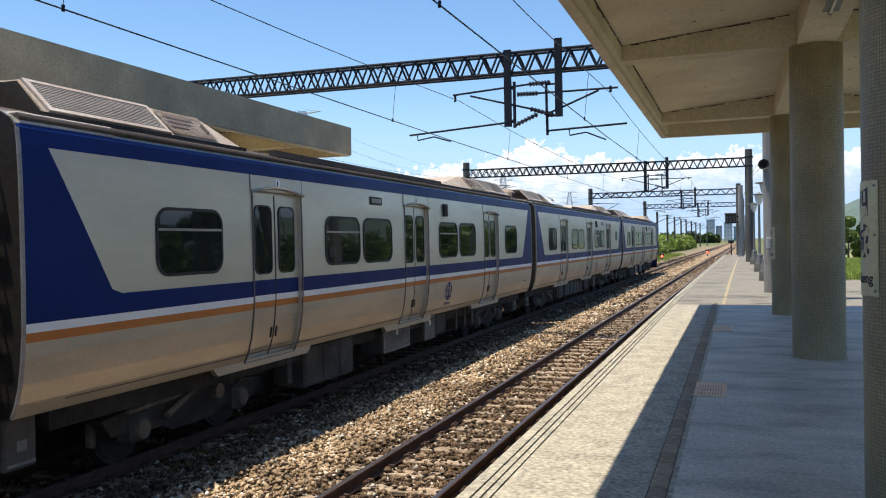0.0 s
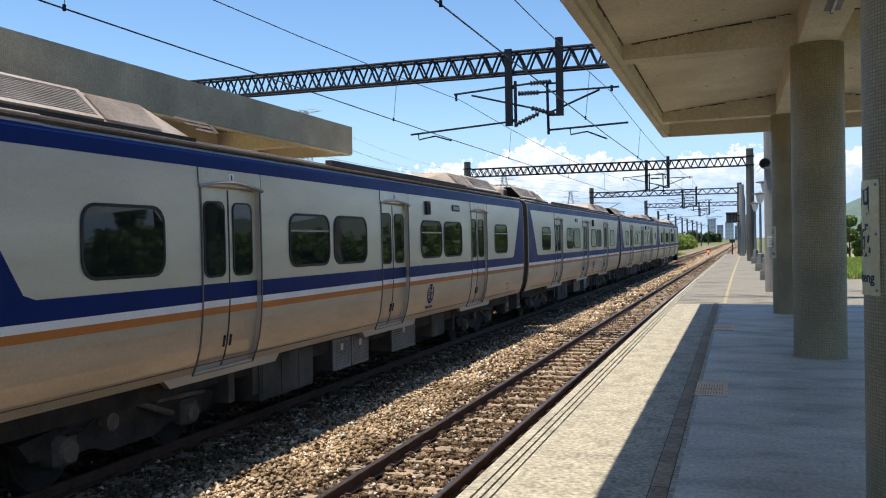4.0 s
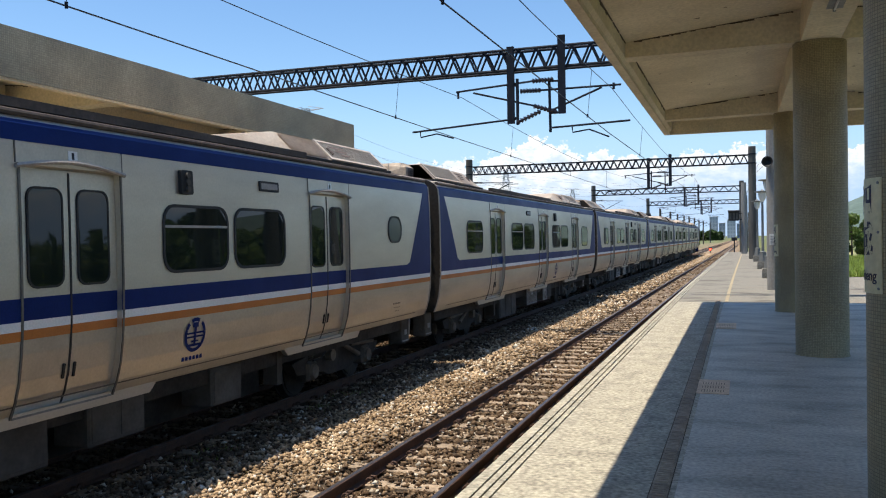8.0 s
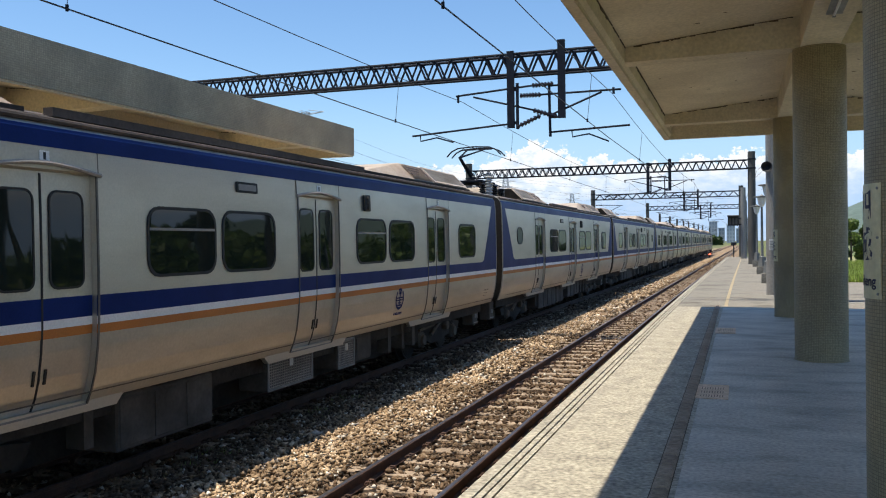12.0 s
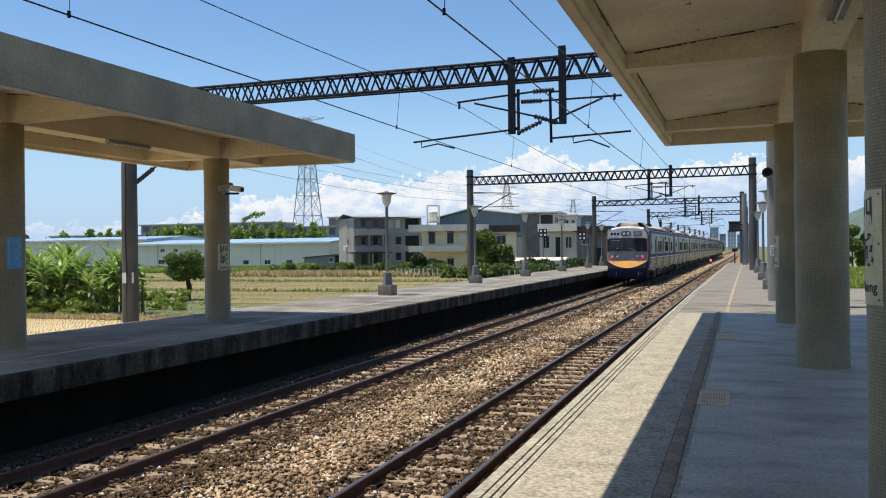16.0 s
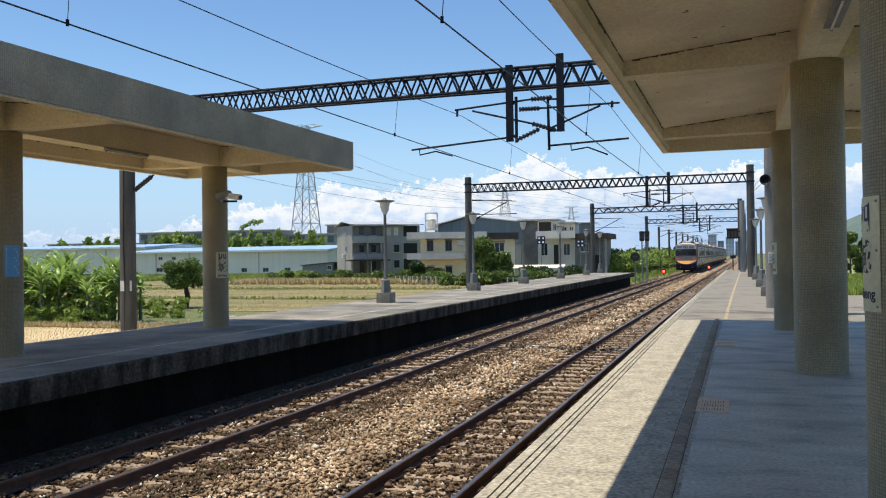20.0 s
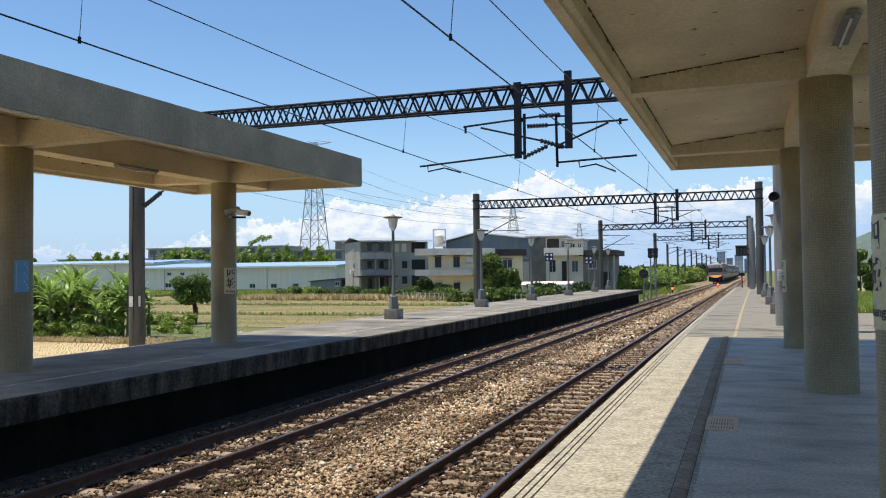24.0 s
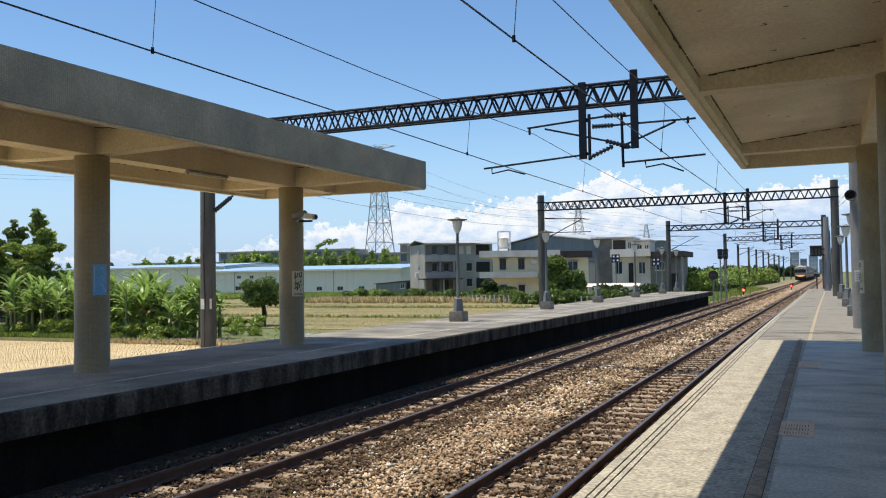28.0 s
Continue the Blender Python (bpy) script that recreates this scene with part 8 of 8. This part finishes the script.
def smooth_step(src, lo, hi, a=0.0, b=1.0):
    n = nt.nodes.new("ShaderNodeMapRange")
    n.interpolation_type = "SMOOTHSTEP"
    n.inputs["From Min"].default_value, n.inputs["From Max"].default_value = lo, hi
    n.inputs["To Min"].default_value, n.inputs["To Max"].default_value = a, b
    L(src, n.inputs[0])
    return n.outputs[0]


puffs = math_node("MULTIPLY", math_node("SUBTRACT", fractal(0.55, 10, 1.2, 0.58), 0.5), 3.6)
curls = math_node("MULTIPLY", math_node("SUBTRACT", fractal(2.2, 6, 1.2, 0.6), 0.5), 0.9)
edge = math_node("ADD", math_node("ADD", math_node("SUBTRACT", topo, sep.outputs[1]), puffs), curls)
cloud = smooth_step(edge, 0.0, 0.32)
# shading of the billows; towards the horizon they sink into blue haze
lit = math_node("ADD", smooth_step(fractal(0.75, 8, 1.7, 0.6), 0.36, 0.62, 0.45, 1.0), smooth_step(edge, 1.1, 0.15, 0.0, 0.35))
deep = smooth_step(math_node("ADD", math_node("SUBTRACT", sep.outputs[1], smooth_step(sep.outputs[0], 15.0, 6.0, 0.0, 1.7)), math_node("MULTIPLY", math_node("SUBTRACT", fractal(0.5, 6, 2.4), 0.5), 3.0)), 0.4, 3.6, 0.18, 1.0)
white = math_node("MINIMUM", math_node("MULTIPLY", lit, deep), 1.0)
veil = smooth_step(sep.outputs[1], 11.0, 0.0, 0.0, 0.85)
alpha = math_node("MINIMUM", math_node("MAXIMUM", veil, math_node("MULTIPLY", cloud, 0.97)), 1.0)
mixc = nt.nodes.new("ShaderNodeMix")
mixc.data_type = "RGBA"
mixc.inputs[6].default_value = (0.37, 0.55, 0.82, 1)
mixc.inputs[7].default_value = (0.86, 0.88, 0.90, 1)
L(math_node("MULTIPLY", cloud, white), mixc.inputs[0])
em = nt.nodes.new("ShaderNodeEmission")
em.inputs["Strength"].default_value = 0.83
L(mixc.outputs[2], em.inputs[0])
trn = nt.nodes.new("ShaderNodeBsdfTransparent")
mx = nt.nodes.new("ShaderNodeMixShader")
L(alpha, mx.inputs[0])
L(trn.outputs[0], mx.inputs[1])
L(em.outputs[0], mx.inputs[2])
L(mx.outputs[0], outn.inputs["Surface"])
tagged(part("backdrop", bm, cm), "white cumulus clouds and pale haze low in a blue sky", "sky", kind="structure")

# ------------------------------------------------------------ sleepers, clips and ballast stones
bm = bmesh.new()
add_box(bm, -1.02, 1.02, -0.11, 0.11, -0.14, 0.0, 0.012)
sl_me = bpy.data.meshes.new("sleeper")
bm.to_mesh(sl_me)
bm.free()
sl_me.materials.append(SLEEPER)
pr = random.Random(9)
far_sleepers = bmesh.new()
clips = bmesh.new()
for side, cx in TRACKS.items():
    tr = track_ob[side]
    y = -6.0
    k = 0
    while y < 250:
        x = cx + bend(y)
        top = RAIL - 0.151
        if y < 70 and k < 120:
            o = new("sleeper", sl_me)
            o.parent = tr
            o.matrix_world = pose(x + pr.uniform(-0.03, 0.03), y, top, 0, pr.uniform(-0.4, 0.4), pr.uniform(-1.0, 1.0))
            k += 1
        else:
            add_box(far_sleepers, x - 1.02, x + 1.02, y - 0.11, y + 0.11, top - 0.14, top)
        if 3 < y < 32:
            for gx in (-0.566, 0.566):
                for s in (-1, 1):
                    cxx = x + gx + s * 0.1
                    for dy in (-0.05, 0.05):
                        pts = [(cxx - s * 0.05, y + dy, top + 0.02), (cxx - s * 0.02, y + dy, top + 0.06), (cxx + s * 0.03, y + dy, top + 0.06), (cxx + s * 0.05, y + dy, top + 0.01)]
                        add_path(clips, pts, 0.011, 4)
        y += 0.61
tagged(part("sleeper_run", far_sleepers, SLEEPER, track_ob["left"], "distant sleepers of the track"), kind="stuff")
tagged(part("rail_clip", clips, RAIL_SIDE, track_ob["right"], "rusty spring rail clips"), kind="stuff")

bm = bmesh.new()
add_box(bm, -0.055, 0.055, 0.004, 0.296, -0.03, 0.001, 0.003)
for q in range(6):
    add_box(bm, -0.04, 0.04, 0.02 + q * 0.046, 0.045 + q * 0.046, 0.001, 0.012)
dc_me = bpy.data.meshes.new("drain_cover")
bm.to_mesh(dc_me)
bm.free()
dc_me.materials.append(COVER)
drain = base("drain_channel", label="narrow covered drain channel along the platform", category="drain", kind="structure")
part("drain_joint", boxm(-0.552, -0.428, -4, 22, 0.0005, 0.002), CRACK, drain)
for i in range(86):
    o = new("drain_cover", dc_me)
    o.parent = drain
    o.matrix_world = pose(-0.49, -4 + 0.3 * i, 0.003 + pr.uniform(0, 0.004), 0, 0, pr.uniform(-0.3, 0.3))


def stones(n, x0, x1, y0, y1, size, seed, name="ballast_stones"):
    """Loose angular stones heaped between the rails; each a squashed, twisted octahedron."""
    g = np.random.default_rng(seed)
    x = g.uniform(x0, x1, n)
    y = g.uniform(y0, y1, n)
    # keep clear of the rail heads, lie lower over sleepers
    prof_x = np.array([p[0] for p in bed_poly[1:-1]])
    prof_z = np.array([p[1] for p in bed_poly[1:-1]])
    order = np.argsort(prof_x)
    z = np.interp(x, prof_x[order], prof_z[order])
    keep = np.ones(n, bool)
    on_sleeper = np.zeros(n, bool)
    for cx in TRACKS.values():
        for gx in (-0.566, 0.566):
            keep &= np.abs(x - cx - gx) > 0.085
        ph = np.abs(((y + 6.0 + 0.305) % 0.61) - 0.305)
        inside = (np.abs(x - cx) < 1.02) & (ph < 0.125)
        on_sleeper |= inside
    keep &= ~(on_sleeper & (g.random(n) < 0.8))
    x, y, z, on_sleeper = x[keep], y[keep], z[keep], on_sleeper[keep]
    m = len(x)
    z = z + np.where(on_sleeper, 0.045, 0.0) + g.uniform(-0.022, 0.05, m)
    for cx in TRACKS.values():
        z -= np.where(np.abs(x - cx) < 0.98, 0.022, 0.0)
    x = x + np.array([bend(v) for v in y])
    base6 = np.array([(1, 0, 0), (-1, 0, 0), (0, 1, 0), (0, -1, 0), (0, 0, 1), (0, 0, -1)], float)
    tri = np.array([(0, 2, 4), (2, 1, 4), (1, 3, 4), (3, 0, 4), (2, 0, 5), (1, 2, 5), (3, 1, 5), (0, 3, 5)])
    s = size * g.uniform(0.55, 1.35, (m, 1, 1)) * g.uniform(0.5, 1.3, (m, 1, 3)) * np.array([1.15, 0.9, 0.68])
    V = base6[None] * s + g.normal(0, size * 0.25, (m, 6, 3))
    a = g.uniform(0, 6.283, m)
    c, sn = np.cos(a)[:, None], np.sin(a)[:, None]
    X = V[:, :, 0] * c - V[:, :, 1] * sn
    Y = V[:, :, 0] * sn + V[:, :, 1] * c
    V = np.stack([X + x[:, None], Y + y[:, None], V[:, :, 2] + z[:, None]], 2)
    near = np.zeros(m, bool)
    for cx in TRACKS.values():
        # dark stones up to the left wall paint in the shade there
        near |= x < -8.35
        # left track's dark band is widened to deepen the train's shadow
        near |= np.abs(x - np.array([bend(v) for v in y]) - cx) < (1.5 if cx < -5 else 0.95) + np.abs(g.normal(0, 0.4 if cx < -5 else 0.15, m))
    heap(name, V[~near].reshape(-1, 3), tri, STONES, "loose brown and grey angular ballast stones")
    heap(name, V[near].reshape(-1, 3), tri, STONES_TRACK, "rust-dusted dark ballast stones, also darkened for shade beside the left track")


def heap(name, V, tri, material, label):
    m = len(V) // 6
    F = (tri[None] + (np.arange(m) * 6)[:, None, None]).reshape(-1, 3)
    me = bpy.data.meshes.new(name)
    me.vertices.add(len(V))
    me.vertices.foreach_set("co", V.ravel())
    me.loops.add(len(F) * 3)
    me.loops.foreach_set("vertex_index", F.ravel().astype(np.int32))
    me.polygons.add(len(F))
    me.polygons.foreach_set("loop_start", np.arange(len(F), dtype=np.int32) * 3)
    me.update(calc_edges=True)
    ob = link_mesh(name, me, material)
    tagged(ob, label, "ballast", kind="stuff")


stones(78000, -9.0, -1.75, 4.5, 16.0, 0.036, 1)
stones(44000, -9.0, -1.75, 16.0, 32.0, 0.043, 2)
stones(16000, -9.0, -1.75, 32.0, 70.0, 0.07, 3)
stones(16000, -9.0, -1.75, 70.0, 130.0, 0.1, 4)


# ------------------------------------------------------------ what moves
# seconds and metres of the train's rear end along the line
REAR = [(0, -97.55), (0.5, -95.85), (1, -93.95), (1.5, -91.8), (2, -89.47), (2.5, -86.9), (3, -84.1), (3.5, -81.2), (4.5, -74.7), (5.5, -67.35),
        (6.0, -63.5), (6.5, -59.35), (7, -54.7), (7.5, -50.0), (8, -45.0), (8.5, -40.0), (9, -34.6), (9.5, -29.1), (10, -23.4), (10.5, -17.5),
        (11, -11.6), (11.5, -5.15), (12, 1.4), (12.5, 8.05), (13.5, 21.9), (14.5, 36.4), (15, 43.7), (15.5, 51.0), (16, 58.3), (17, 73.2), (18, 88.2),
        (19, 103.3), (20, 118.5), (21, 133.5), (22.5, 156), (24, 178.5), (26, 210), (28, 244)]


def motions():
    for k, (car, turned) in enumerate(CARS):
        rows = []
        for t, y in REAR:
            a = y + k * CAR
            b = a + CAR
            pa = Vector((-7.585 + bend(a), a, RAIL))
            pb = Vector((-7.585 + bend(b), b, RAIL))
            d = pb - pa
            yaw = math.degrees(math.atan2(-d.x, d.y))
            rows.append((t, pose(pb.x, pb.y, pb.z, 0, 0, yaw + 180) if turned else pose(pa.x, pa.y, pa.z, 0, 0, yaw)))
        walk(car, rows)


motions()
